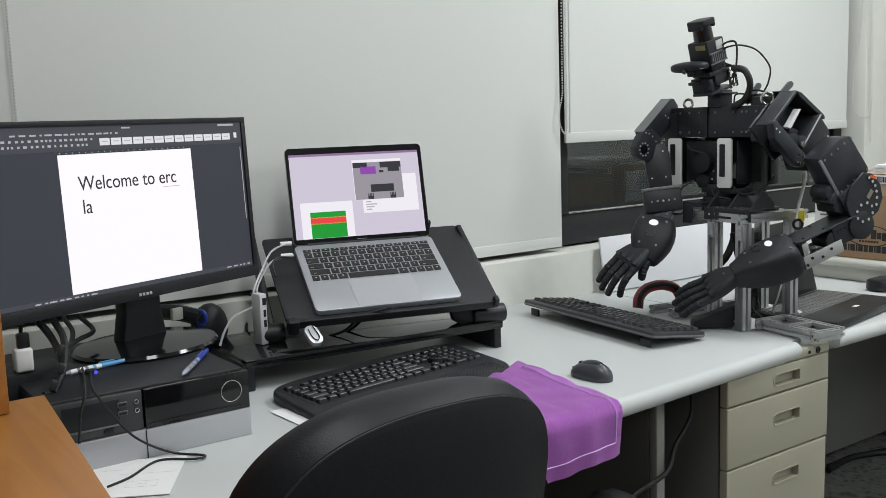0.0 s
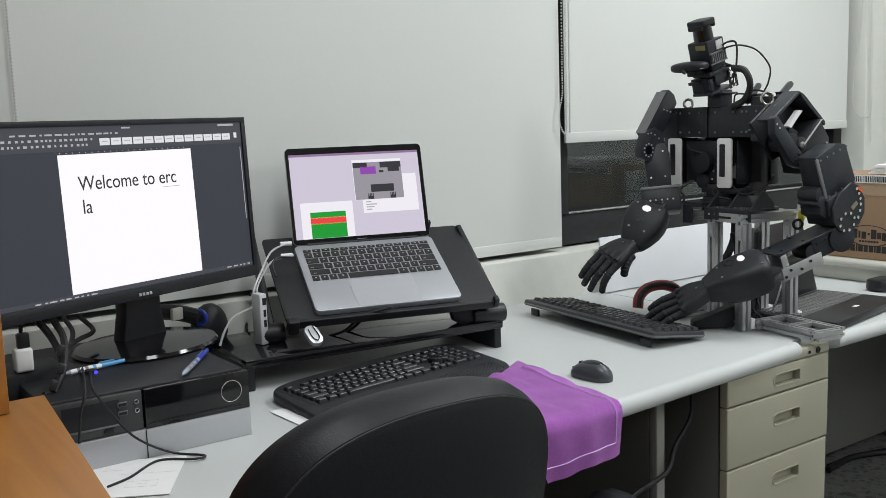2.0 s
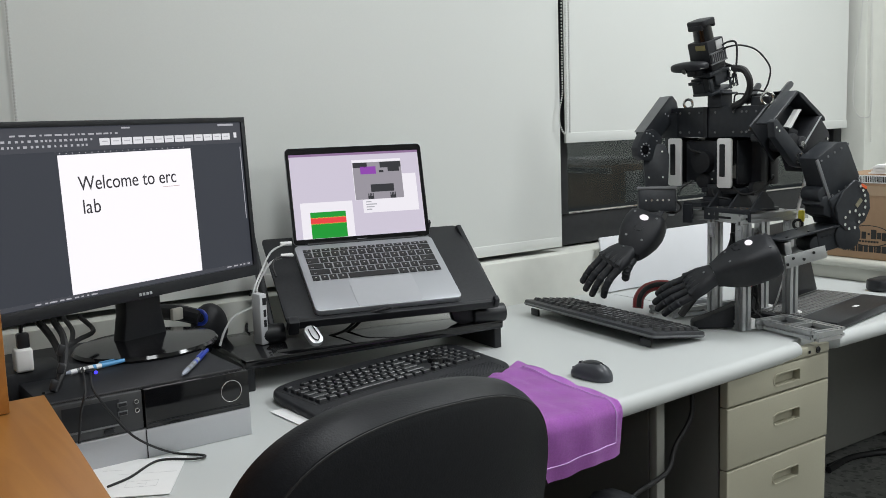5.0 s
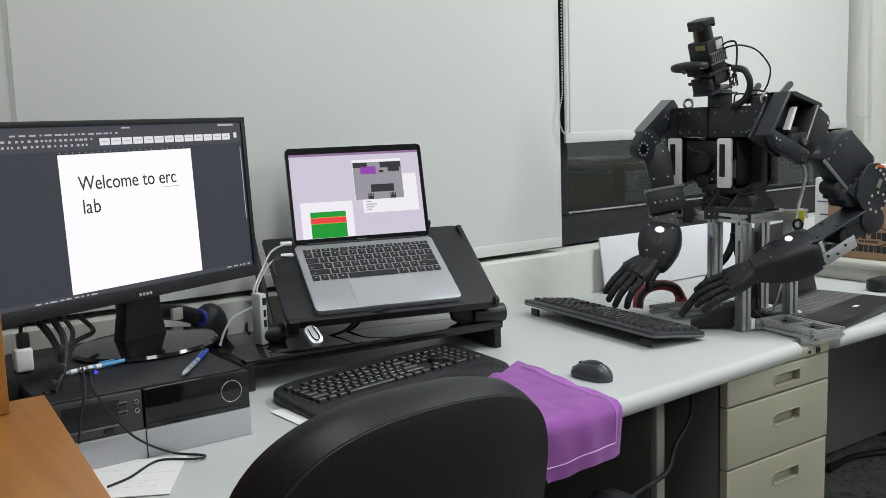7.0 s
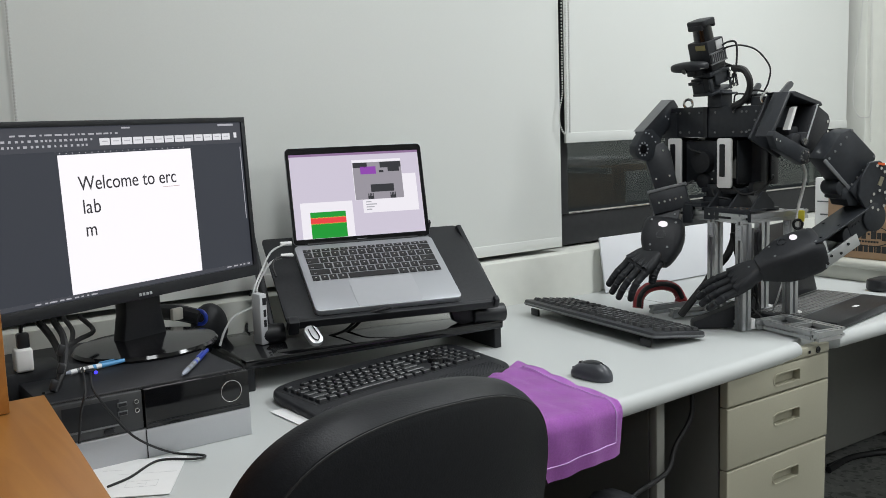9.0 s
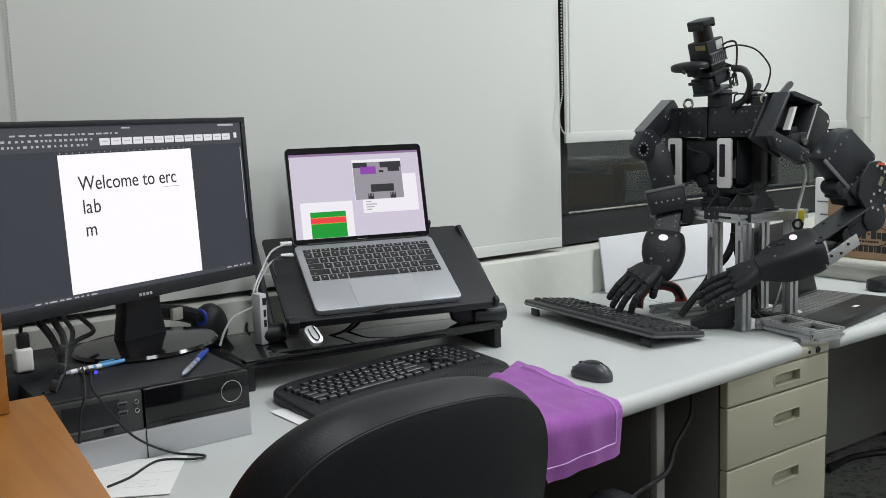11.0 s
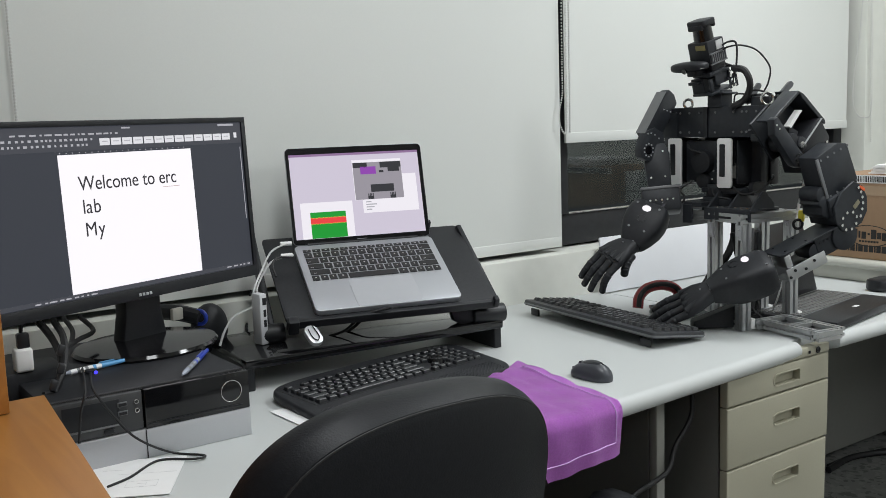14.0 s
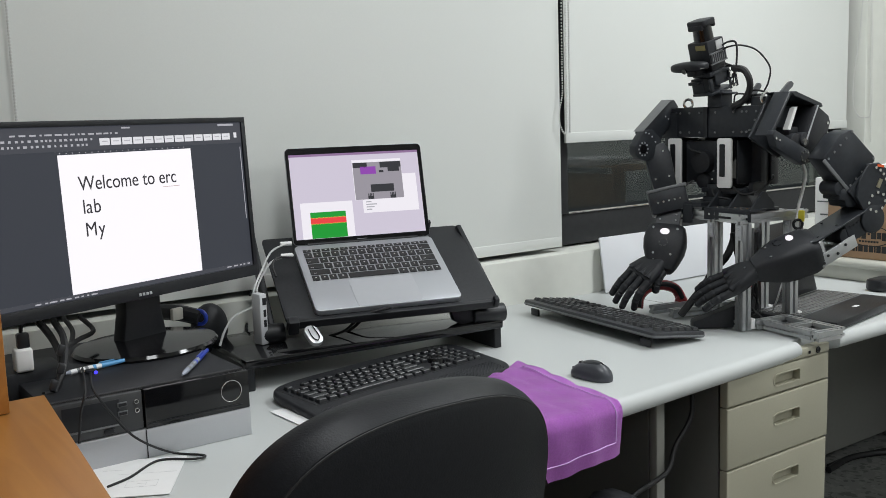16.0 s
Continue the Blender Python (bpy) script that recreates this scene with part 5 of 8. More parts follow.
    # loose wiring round the trunk
    for pts, r in (([(1.80, 1.375, 1.05), (1.79, 1.34, 1.035), (1.82, 1.315, 1.045), (1.86, 1.31, 1.07)], 0.0028), ([(1.795, 1.50, 1.145), (1.785, 1.485, 1.135), (1.79, 1.465, 1.128), (1.80, 1.455, 1.12)], 0.0024),
                   ([(1.80, 1.43, 1.05), (1.785, 1.415, 1.03), (1.80, 1.39, 1.022)], 0.0026), ([(1.79, 1.48, 1.062), (1.775, 1.50, 1.045), (1.80, 1.53, 1.03)], 0.0022),
                   ([(1.83, 1.36, 1.235), (1.82, 1.35, 1.262), (1.83, 1.32, 1.262), (1.85, 1.30, 1.240)], 0.0022), ([(1.82, 1.39, 1.24), (1.81, 1.375, 1.258), (1.83, 1.345, 1.255)], 0.0018)):
        bm = bmesh.new()
        tube(bm, pts, r)
        rpart("wire", bm, CABLE, th)
    bm = bmesh.new()
    bolts(bm, [(1.80, 1.43 + 0.011 * i, 1.085 + 0.017 * (i % 3)) for i in range(6)] + [(1.86, 1.312, 1.075 + 0.03 * i) for i in range(4)], (-0.7, -0.7, 0), 0.002, 0.003)
    rpart("small_screws", bm, GREY, th)
    bm = bmesh.new()
    prism(bm, rounded(0.05, 0.03, 0.01, 4), 0, 0.012, Matrix.Translation((1.84, 1.345, 1.045)) @ pose(0, 0, 0, 90, 0, 0))
    rpart("cable_gland", bm, BLACKM, th)
    # near shoulder: mount on the chest, then an open channel frame with a motor, turning about its pitch axis
    bm = bmesh.new()
    cube(bm, (1.846, 1.322, 1.206), (0.078, 0.028, 0.090))
    cube(bm, (1.846, 1.293, 1.192), (0.078, 0.030, 0.070))
    cube(bm, (1.815, 1.312, 1.160), (0.040, 0.030, 0.016))
    soften(bm, 0.003)
    rpart("shoulder_mount", bm, ANOD, th)
    bm = bmesh.new()
    bolts(bm, [(1.797, 1.330 - 0.014 * i, 1.178 + 0.022 * (i % 2)) for i in range(5)], (-1, 0, 0), 0.0024, 0.002)
    rpart("mount_screws", bm, GREY, th)
    bm = bmesh.new()
    prism(bm, [(-0.022, 0.085), (-0.012, 0.085), (-0.077, -0.008), (-0.087, -0.008)], -0.040, 0.0, flat)
    prism(bm, [(-0.022, 0.085), (0.000, 0.086), (0.096, 0.062), (0.102, 0.054), (0.094, 0.052), (-0.004, 0.075)], -0.062, 0.0, flat)
    prism(bm, [(-0.015, 0.080), (0.094, 0.055), (0.060, -0.030), (0.026, -0.060), (-0.080, -0.012)], -0.062, -0.056, flat)
    soften(bm, 0.0015, 1)
    ns = M["near_shoulder"] = part("shoulder", bm, ANOD, th)
    bm = bmesh.new()
    prism(bm, [(-0.089, -0.006), (-0.080, 0.004), (0.012, -0.030), (0.042, -0.040), (0.050, -0.056), (0.040, -0.070), (0.016, -0.072), (-0.074, -0.034)], -0.010, 0.008, flat)
    soften(bm, 0.002)
    part("lower_bracket", bm, ANOD, ns)
    bm = bmesh.new()
    prism(bm, [(0.066, 0.054), (0.078, 0.058), (0.036, -0.030), (0.024, -0.024)], -0.060, 0.006, flat)
    prism(bm, [(0.078, 0.058), (0.126, 0.034), (0.132, 0.020), (0.110, -0.048), (0.078, -0.070), (0.036, -0.030)], -0.058, 0.0, flat)
    prism(bm, [(0.100, 0.050), (0.124, 0.036), (0.136, 0.022), (0.134, 0.004), (0.122, 0.008)], -0.050, -0.004, flat)
    soften(bm, 0.003)
    part("shoulder_motor", bm, BLACKM, ns)
    bm = bmesh.new()
    prism(bm, [(0.070, 0.0555), (0.0745, 0.0572), (0.0310, -0.0275), (0.0275, -0.0255)], 0.0055, 0.0075, flat)
    part("bright_edge", bm, SILVER, ns)
    bm = bmesh.new()
    prism(bm, [(0.002, 0.050), (0.013, 0.053), (-0.010, 0.004), (-0.021, 0.004)], -0.016, -0.004, flat)
    part("white_spacer", bm, WHITE, ns, "white plastic spacer inside the shoulder")
    bm = bmesh.new()
    rod(bm, (0.004, -0.002, -0.024), (0.004, 0.050, -0.024), 0.020, seg=20)
    rod(bm, (0.030, -0.006, -0.018), (0.030, 0.050, -0.018), 0.016, seg=20)
    cube(bm, (0.010, 0.028, 0.000), (0.034, 0.036, 0.020))
    soften(bm, 0.003)
    part("inner_gear", bm, BLACKM, ns)
    bm = bmesh.new()
    rod(bm, (0.024, -0.010, -0.022), (0.024, -0.003, -0.022), 0.0075, seg=14)
    part("bright_bush", bm, STEEL, ns, "bright metal bush")
    bm = bmesh.new()
    bolts(bm, [(0.118 - 0.009 * i, 0.0, -0.004 - 0.0135 * i) for i in range(5)] + [(0.118, 0.0, 0.018)], (0, -1, 0), 0.0034, 0.003)
    bolts(bm, [(0.026 + 0.014 * math.cos(k * math.pi / 4), -0.008, -0.054 + 0.011 * math.sin(k * math.pi / 4)) for k in range(8)], (0, -1, 0), 0.0026, 0.002)
    bolts(bm, [(-0.078, -0.008, -0.014), (-0.066, -0.008, -0.018), (-0.050, 0.03, 0.02), (-0.036, 0.03, 0.036)], (0, -1, 0), 0.0026, 0.002)
    part("shoulder_screws", bm, STEEL, ns)
    # moving parts, near side
    bm = bmesh.new()
    prism(bm, [(0.046, -0.036), (0.040, 0.030), (0.052, 0.056), (0.138, 0.060), (0.146, 0.054), (0.146, -0.036), (0.130, -0.040)], -0.026, 0.026, flat)
    soften(bm, 0.003)
    M["near_upper"] = part("upper_arm", bm, ANOD, th)
    bm = bmesh.new()
    bolts(bm, [(0.056, -0.0255, -0.026 + 0.02 * i) for i in range(5)] + [(0.138, -0.0255, -0.026 + 0.02 * i) for i in range(5)], (0, -1, 0), 0.0026, 0.002)
    part("screws", bm, GREY, M["near_upper"])
    block("edge_rail", (0.094, -0.027, -0.037), (0.090, 0.004, 0.008), GREY, M["near_upper"], 0.001)
    bm = bmesh.new()
    cube(bm, (0.170, 0.0, -0.004), (0.060, 0.070, 0.078))
    rod(bm, (0.126, -0.026, -0.046), (0.126, 0.026, -0.046), 0.017, seg=24)
    prism(bm, [(0.128, -0.052), (0.140, -0.066), (0.150, -0.058), (0.165, -0.064), (0.180, -0.050), (0.180, -0.030), (0.130, -0.030)], -0.028, 0.028, flat)
    soften(bm, 0.003)
    part("elbow", bm, ANOD, M["near_upper"])
    bm = bmesh.new()
    prism(bm, [(0.128, 0.030), (0.146, 0.050), (0.176, 0.056), (0.206, 0.046), (0.224, 0.022), (0.226, -0.012), (0.214, -0.036), (0.190, -0.046), (0.158, -0.040), (0.136, -0.010)], 0.036, 0.042, flat)
    soften(bm, 0.0015, 1)
    part("elbow_plate", bm, ANOD, M["near_upper"])
    bm = bmesh.new()
    bolts(bm, [(0.202 + 0.019 * math.cos(k * math.pi / 4), -0.042, -0.012 + 0.022 * math.sin(k * math.pi / 4)) for k in range(8)], (0, -1, 0), 0.0034, 0.003)
    bolts(bm, [(0.146 + 0.012 * i, -0.042, 0.036 + 0.005 * i - 0.0016 * i * i) for i in range(6)], (0, -1, 0), 0.0034, 0.003)
    part("elbow_screws", bm, STEEL, M["near_upper"])
    bm = bmesh.new()
    cube(bm, (0, 0, 0), (0.020, 0.002, 0.009), Matrix.Translation((0.178, -0.0430, 0.020)) @ pose(0, 0, 0, 0, 68, 0))
    part("slot_plate", bm, surface("dull_brass", (0.30, 0.28, 0.20), 0.4, 0.6), M["near_upper"], "dull brass slot plate")
    bm = bmesh.new()
    cube(bm, (0, 0, 0), (0.021, 0.003, 0.006), Matrix.Translation((0.146, -0.0275, 0.016)) @ pose(0, 0, 0, 0, 92, 0))
    part("white_tab", bm, WHITE, M["near_upper"])
    bm = bmesh.new()
    cube(bm, (0, 0, 0), (0.016, 0.003, 0.0055), Matrix.Translation((0.152, -0.0435, 0.046)) @ pose(0, 0, 0, 0, -38, 0))
    part("orange_tab", bm, ORANGE_M, M["near_upper"], "orange marker tab")
    # forearm: drum, motor, a dark top plate and bare metal plates below
    bm = bmesh.new()
    rod(bm, (0.0, -0.034, 0.0), (0.0, 0.034, 0.0), 0.031, seg=28)
    cube(bm, (0.040, 0, 0.000), (0.060, 0.056, 0.046))
    rod(bm, (0.072, -0.026, -0.004), (0.072, 0.026, -0.004), 0.018, seg=20)
    soften(bm, 0.003)
    M["near_fore"] = part("forearm", bm, ANOD, th)
    bm = bmesh.new()
    prism(bm, [(0.010, -0.034), (0.150, -0.034), (0.160, -0.024), (0.160, 0.030), (0.150, 0.036), (0.010, 0.036)], 0.024, 0.028)
    soften(bm, 0.0008, 1)
    part("top_plate", bm, ANOD, M["near_fore"], "dark flat forearm plate")
    for y in (-0.027, 0.027):
        block("side_plate", (0.105, y, -0.022), (0.100, 0.004, 0.026), ALU, M["near_fore"], 0.001, "bare metal forearm plate")
    block("bottom_plate", (0.105, 0.0, -0.0355), (0.100, 0.056, 0.003), ALU, M["near_fore"], 0.001, "bare metal forearm plate")
    block("cross_bar", (0.140, 0.0, 0.004), (0.016, 0.050, 0.028), ALU, M["near_fore"], 0.002, "bare metal spacer")
    bm = bmesh.new()
    bolts(bm, [(0.085, 0.022, 0.028), (0.085, -0.022, 0.028), (0.138, 0.022, 0.028), (0.138, -0.022, 0.028)], (0, 0, 1), 0.003, 0.002)
    bolts(bm, [(0.085, 0.029, -0.018), (0.110, 0.029, -0.026), (0.135, 0.029, -0.018), (0.150, 0.029, -0.028)], (0, 1, 0), 0.0032, 0.002)
    bolts(bm, [(0.018 + 0.010 * i, 0.028, 0.010) for i in range(5)], (0, 1, 0), 0.0024, 0.002)
    part("screws", bm, BLACK, M["near_fore"])
    M["near_shell"] = arm_shell(th, 0.138, 0.092, 0.082, 0.048, -0.012)
    M["near_hand"] = robot_hand(th, "near", (10, 10, 11, 13, 20), -1, 0)
    # moving parts, far side
    bm = bmesh.new()
    prism(bm, [(-0.006, -0.024), (0.020, -0.030), (0.110, -0.026), (0.110, 0.026), (0.020, 0.030), (-0.006, 0.020)], -0.018, 0.018)
    soften(bm, 0.003)
    M["far_upper"] = part("upper_arm", bm, ANOD, th)
    block("motor_housing", (0.132, 0.0, 0.0), (0.056, 0.088, 0.062), ANOD, M["far_upper"], 0.005)
    block("housing_bar", (0.104, 0.0, 0.028), (0.007, 0.092, 0.010), GREY, M["far_upper"], 0.001, "pale metal bar")
    bm = bmesh.new()
    bolts(bm, [(0.134, -0.026 + 0.013 * i, 0.0305) for i in range(5)], (0, 0, 1), 0.0026, 0.002)
    bolts(bm, [(0.076, -0.018, 0.018), (0.076, 0.014, 0.018), (0.014, -0.016, 0.018), (0.014, 0.014, 0.018)], (0, 0, 1), 0.0024, 0.002)
    part("screws", bm, STEEL, M["far_upper"])
    bm = bmesh.new()
    cube(bm, (-0.006, 0, -0.004), (0.068, 0.056, 0.038))
    rod(bm, (-0.036, -0.034, -0.006), (-0.036, 0.034, -0.006), 0.017, seg=20)
    soften(bm, 0.001, 1)
    M["far_fore"] = part("forearm", bm, ANOD, th)
    bm = bmesh.new()
    bolts(bm, [(-0.020 + 0.014 * i, y, 0.015) for i in range(3) for y in (-0.018, 0.018)], (0, 0, 1), 0.0022, 0.002)
    part("screws", bm, GREY, M["far_fore"])
    bm = bmesh.new()
    tube(bm, [(-0.040, 0.020, 0.004), (-0.036, 0.046, 0.003), (-0.022, 0.056, 0.002), (-0.008, 0.046, 0.001), (-0.004, 0.020, 0.0)], 0.0026)
    part("loop_wire", bm, CABLE, M["far_fore"])
    M["far_shell"] = arm_shell(th, 0.132, 0.098, 0.072, 0.047, 0.0, 0.024)
    M["far_hand"] = robot_hand(th, "far", (11, 12, 14, 22, 26), 1, 24)
    return M


robot_stand()
ROBOT = robot()


# ---- beyond the robot ----


def side_laptop():
    A, u = Vector((1.842, 1.357, 0.757)), Vector((0.988, 0.157, 0.0)).normalized()
    v = Vector((u.y, -u.x, 0))
    # x along the hinge, y towards the user, z up
    m0 = Matrix(((u.x, v.x, 0, A.x), (u.y, v.y, 0, A.y), (0, 0, 1, 0.737), (0, 0, 0, 1)))
    place = pose(A.x, A.y, 0.737)
    th = thing("laptop", place, "open black notebook computer on the side desk", "laptop")
    m = place.inverted() @ m0
    w, d = 0.360, 0.204
    bm = bmesh.new()
    cube(bm, (w / 2, d / 2, 0.011), (w, d, 0.020), m)
    soften(bm, 0.004)
    part("base", bm, BLACK, th)
    bm = bmesh.new()
    cube(bm, (w / 2, d * 0.33, 0.0214), (w * 0.92, d * 0.50, 0.0010), m)
    part("keyboard_well", bm, GREY, th)
    p = d * 0.50 / 6
    nx = int(w * 0.92 / p)
    key = surface("worn_grey_key", (0.13, 0.13, 0.125), 0.45, vary=0.15)
    rows = [(d * 0.08 + p * (j + 0.5), [(w * 0.04 + p * (i + 0.5), p) for i in range(nx)]) for j in range(6)]
    key_field("key", th, key, rows, p, 0.002, m @ pose(0, 0, 0.0219), 0.004, 0.9)
    bm = bmesh.new()
    cube(bm, (w * 0.55, d * 0.80, 0.0214), (0.022, 0.010, 0.0008), m)
    part("sticker", bm, PAPER, th)
    for k in (0.62, 0.72):
        bm = bmesh.new()
        rod(bm, m @ Vector((0.0, d * k, 0.010)), m @ Vector((-0.003, d * k, 0.010)), 0.0035, seg=12)
        part("port", bm, STEEL, th)
    lid = bmesh.new()
    cube(lid, (w / 2, 0.0, 0.095), (w, 0.010, 0.19), m @ pose(0, -0.004, 0.018, 14, 0, 0))
    soften(lid, 0.004)
    part("lid", lid, BLACK, th)
    bm = bmesh.new()
    cube(bm, (0.03, 0.0055, 0.06), (0.016, 0.001, 0.008), m @ pose(0, -0.004, 0.018, 14, 0, 0))
    part("red_sticker", bm, RED, th)


def side_things():
    # cream return shelf standing across the side desk
    th = thing("low_shelf", pose(2.70, 1.40, 0.735), "cream low shelf box with rounded front edge", "shelf")
    block("top", (0.0, 0.0, 0.050), (0.47, 0.53, 0.024), CREAM2, th, 0.011, seg=4)
    block("front", (-0.205, 0.0, 0.0195), (0.02, 0.50, 0.037), CREAM2, th, 0.002)
    for y in (0.222, -0.05):
        block("seam", (-0.2165, y, 0.0195), (0.003, 0.003, 0.036), GREYP, th, 0)
    block("side", (0.0, 0.245, 0.0195), (0.40, 0.016, 0.037), CREAM2, th, 0.002)
    # carton with printed mark
    th = thing("cardboard_box", pose(2.62, 1.39, 0.798, 0, 0, -90), "brown cardboard parts box with dark printing", "box")
    block("box", (0, 0, 0.118), (0.38, 0.24, 0.236), CARTON, th, 0.003)
    block("tape", (0, -0.1206, 0.192), (0.378, 0.001, 0.026), surface("packing_tape", (0.42, 0.30, 0.20), 0.25, vary=0.04), th, 0, "glossy packing tape")
    block("label", (-0.06, -0.1212, 0.224), (0.24, 0.001, 0.022), PAPER, th, 0, "white paper label")
    bm = bmesh.new()
    random.seed(3)
    x = -0.17
    while x < 0.05:
        wd = random.choice((0.0012, 0.002, 0.003))
        cube(bm, (x, -0.1219, 0.224), (wd, 0.0006, 0.016))
        x += wd + random.choice((0.0016, 0.0026))
    part("label_bars", bm, INK, th)
    bm = bmesh.new()
    for x, wd in ((-0.140, 0.012), (-0.124, 0.004), (-0.117, 0.013), (-0.100, 0.004), (-0.093, 0.013), (-0.076, 0.011), (-0.061, 0.012), (-0.046, 0.004), (-0.039, 0.012), (-0.024, 0.013), (-0.007, 0.016)):
        cube(bm, (x + wd / 2, -0.1206, 0.030), (wd, 0.0012, 0.019))
    part("printed_bars", bm, INK, th, "row of dark printed bars")
    bm = bmesh.new()
    n = 40
    for i in range(n):
        a0, a1 = 2 * math.pi * i / n, 2 * math.pi * (i + 1) / n
        v = [bm.verts.new((-0.062 + 0.068 * r * math.cos(a), -0.1208, 0.066 + 0.030 * r * math.sin(a))) for r, a in ((0.93, a0), (1.0, a0), (1.0, a1), (0.93, a1))]
        bm.faces.new(v)
    for x, wd, z, h in ((-0.112, 0.015, 0.071, 0.026), (-0.093, 0.005, 0.069, 0.020), (-0.084, 0.013, 0.067, 0.020), (-0.066, 0.006, 0.071, 0.006), (-0.056, 0.015, 0.071, 0.026), (-0.038, 0.011, 0.068, 0.018), (-0.024, 0.011, 0.066, 0.022)):
        cube(bm, (x + wd / 2, -0.1206, z), (wd, 0.0010, h))
    for i in range(7):
        cube(bm, (-0.088 + i * 0.0085, -0.1206, 0.050), (0.006, 0.0010, 0.005))
    part("printed_oval", bm, INK, th, "dark printed oval mark")
    # sheets on the carton
    th = thing("paper_stack", pose(2.63, 1.35, 1.035, 0, 0, -84), "stack of white papers on the cardboard box", "papers")
    for i in range(6):
        block("sheet", (0.004 * (i % 3), 0.003 * (i % 2), 0.003 + i * 0.0042), (0.26 - 0.004 * i, 0.20, 0.004), PAPER, th, 0)
    th = thing("white_carton", pose(2.60, 1.622, 0.798, 0, 0, -88), "small white carton standing beside the brown box", "box")
    block("box", (0, 0, 0.110), (0.068, 0.10, 0.22), WHITE, th, 0.003)
    for z, wd in ((0.150, 0.050), (0.112, 0.030), (0.190, 0.020)):
        block("printed_bar", (0.0, -0.0505, z), (wd, 0.001, 0.004), GREY, th, 0)
    # white board leaning against the ledge behind the robot
    bm = bmesh.new()
    cube(bm, (0.33, 0, 0.072), (0.66, 0.006, 0.152), Matrix.Translation((1.862, 1.842, 0.7415)) @ pose(0, 0, 0, -9, 0, 0))
    soften(bm, 0.002)
    tagged(part("white_board", bm, BOARD), "plain white foam board leaning against the window ledge", "board")
    # grey wedge block and cables by the stand
    bm = bmesh.new()
    prism(bm, [(0.0, 0.0), (0.0, 0.018), (0.020, 0.024), (0.095, 0.052), (0.112, 0.050), (0.134, 0.0)], -0.016, 0.016, Matrix.Translation((1.672, 1.385, 0.7415)) @ pose(0, 0, 0, 90, 0, -34))
    soften(bm, 0.003)
    tagged(part("power_brick", bm, BLACKM), "dark wedge-shaped power adapter beside the stand", "adapter")
    # red headset band on the desk behind the keyboard
    th = thing("headset", pose(1.72, 1.60, 0.7415), "red and black headset resting on the desk", "headset")
    inv = pose(1.72, 1.60, 0.7415).inverted()
    pts = [(1.716, 1.588, 0.752), (1.724, 1.590, 0.778), (1.748, 1.586, 0.797), (1.790, 1.576, 0.801), (1.826, 1.566, 0.788), (1.838, 1.556, 0.762)]
    for off, r, mat, nm in ((Vector((0, 0, 0)), 0.013, RED, "headband"), (Vector((-0.014, -0.016, 0.006)), 0.006, CABLE, "pad")):
        bm = bmesh.new()
        tube(bm, [inv @ (Vector(p) + off) for p in pts], r, 10)
        part(nm, bm, mat, th)
    bm = bmesh.new()
    bmesh.ops.create_uvsphere(bm, u_segments=16, v_segments=8, radius=1, matrix=inv @ Matrix.Translation((1.832, 1.552, 0.758)) @ Matrix.Diagonal((0.018, 0.014, 0.016, 1)))
    part("ear_cup", bm, RED, th)
    for k, (pts, r, mat, lab) in enumerate((
            ([(1.722, 1.460, 0.752), (1.761, 1.450, 0.792), (1.801, 1.450, 0.821), (1.826, 1.450, 0.845), (1.874, 1.450, 0.874), (1.901, 1.450, 0.912), (1.900, 1.445, 0.960), (1.880, 1.430, 0.994)], 0.009, CABLE, "thick black cable hanging behind the stand"),
            ([(1.861, 1.604, 0.744), (1.857, 1.555, 0.744), (1.926, 1.577, 0.746), (1.867, 1.494, 0.744), (1.815, 1.477, 0.744)], 0.0022, WCABLE, "tangled white cable on the desk"),
            ([(1.796, 1.566, 0.744), (1.801, 1.517, 0.746), (1.879, 1.533, 0.744), (1.931, 1.533, 0.744)], 0.0022, WCABLE, "tangled white cable on the desk"),
            ([(1.943, 1.418, 0.744), (1.835, 1.347, 0.802), (1.844, 1.345, 0.828), (1.844, 1.339, 0.789), (1.858, 1.361, 0.744)], 0.0025, CABLE, "coiled black cable by the stand"),
            ([(1.800, 1.360, 0.744), (1.836, 1.330, 0.760), (1.850, 1.345, 0.790), (1.838, 1.352, 0.800), (1.826, 1.338, 0.770), (1.840, 1.322, 0.748)], 0.003, CABLE, "coiled black cable by the stand"),
            ([(1.770, 1.520, 0.744), (1.800, 1.490, 0.752), (1.835, 1.500, 0.746), (1.815, 1.455, 0.750), (1.850, 1.440, 0.744), (1.880, 1.455, 0.746)], 0.0022, WCABLE, "tangled white cable on the desk"),
            ([(1.914, 1.350, 0.744), (1.881, 1.312, 0.788), (1.903, 1.306, 0.851), (1.926, 1.301, 0.915)], 0.0022, WCABLE, "white cable rising beside the stand"))):
        cable("cable", pts, r, mat, None, lab)
    th = thing("cable_bundle", pose(1.9, 1.3, 0.985), "grey cable bundle hanging from the robot's shoulder", "cable")
    inv = pose(1.9, 1.3, 0.985).inverted()
    for o in (0, 4):
        bm = bmesh.new()
        tube(bm, [inv @ (Vector(p) + Vector((0.001 * o, 0, 0))) for p in ((1.910, 1.284, 1.117), (1.918, 1.271, 1.079), (1.910, 1.271, 1.041), (1.898, 1.273, 1.004), (1.880, 1.266, 0.961))], 0.0026, 8)
        part("wire", bm, WCABLE, th)
    bm = bmesh.new()
    cube(bm, inv @ Vector((1.884, 1.255, 0.984)), (0.008, 0.014, 0.026))
    soften(bm, 0.003)
    part("clip", bm, YELLOW, th, "yellow clip")
    bm = bmesh.new()
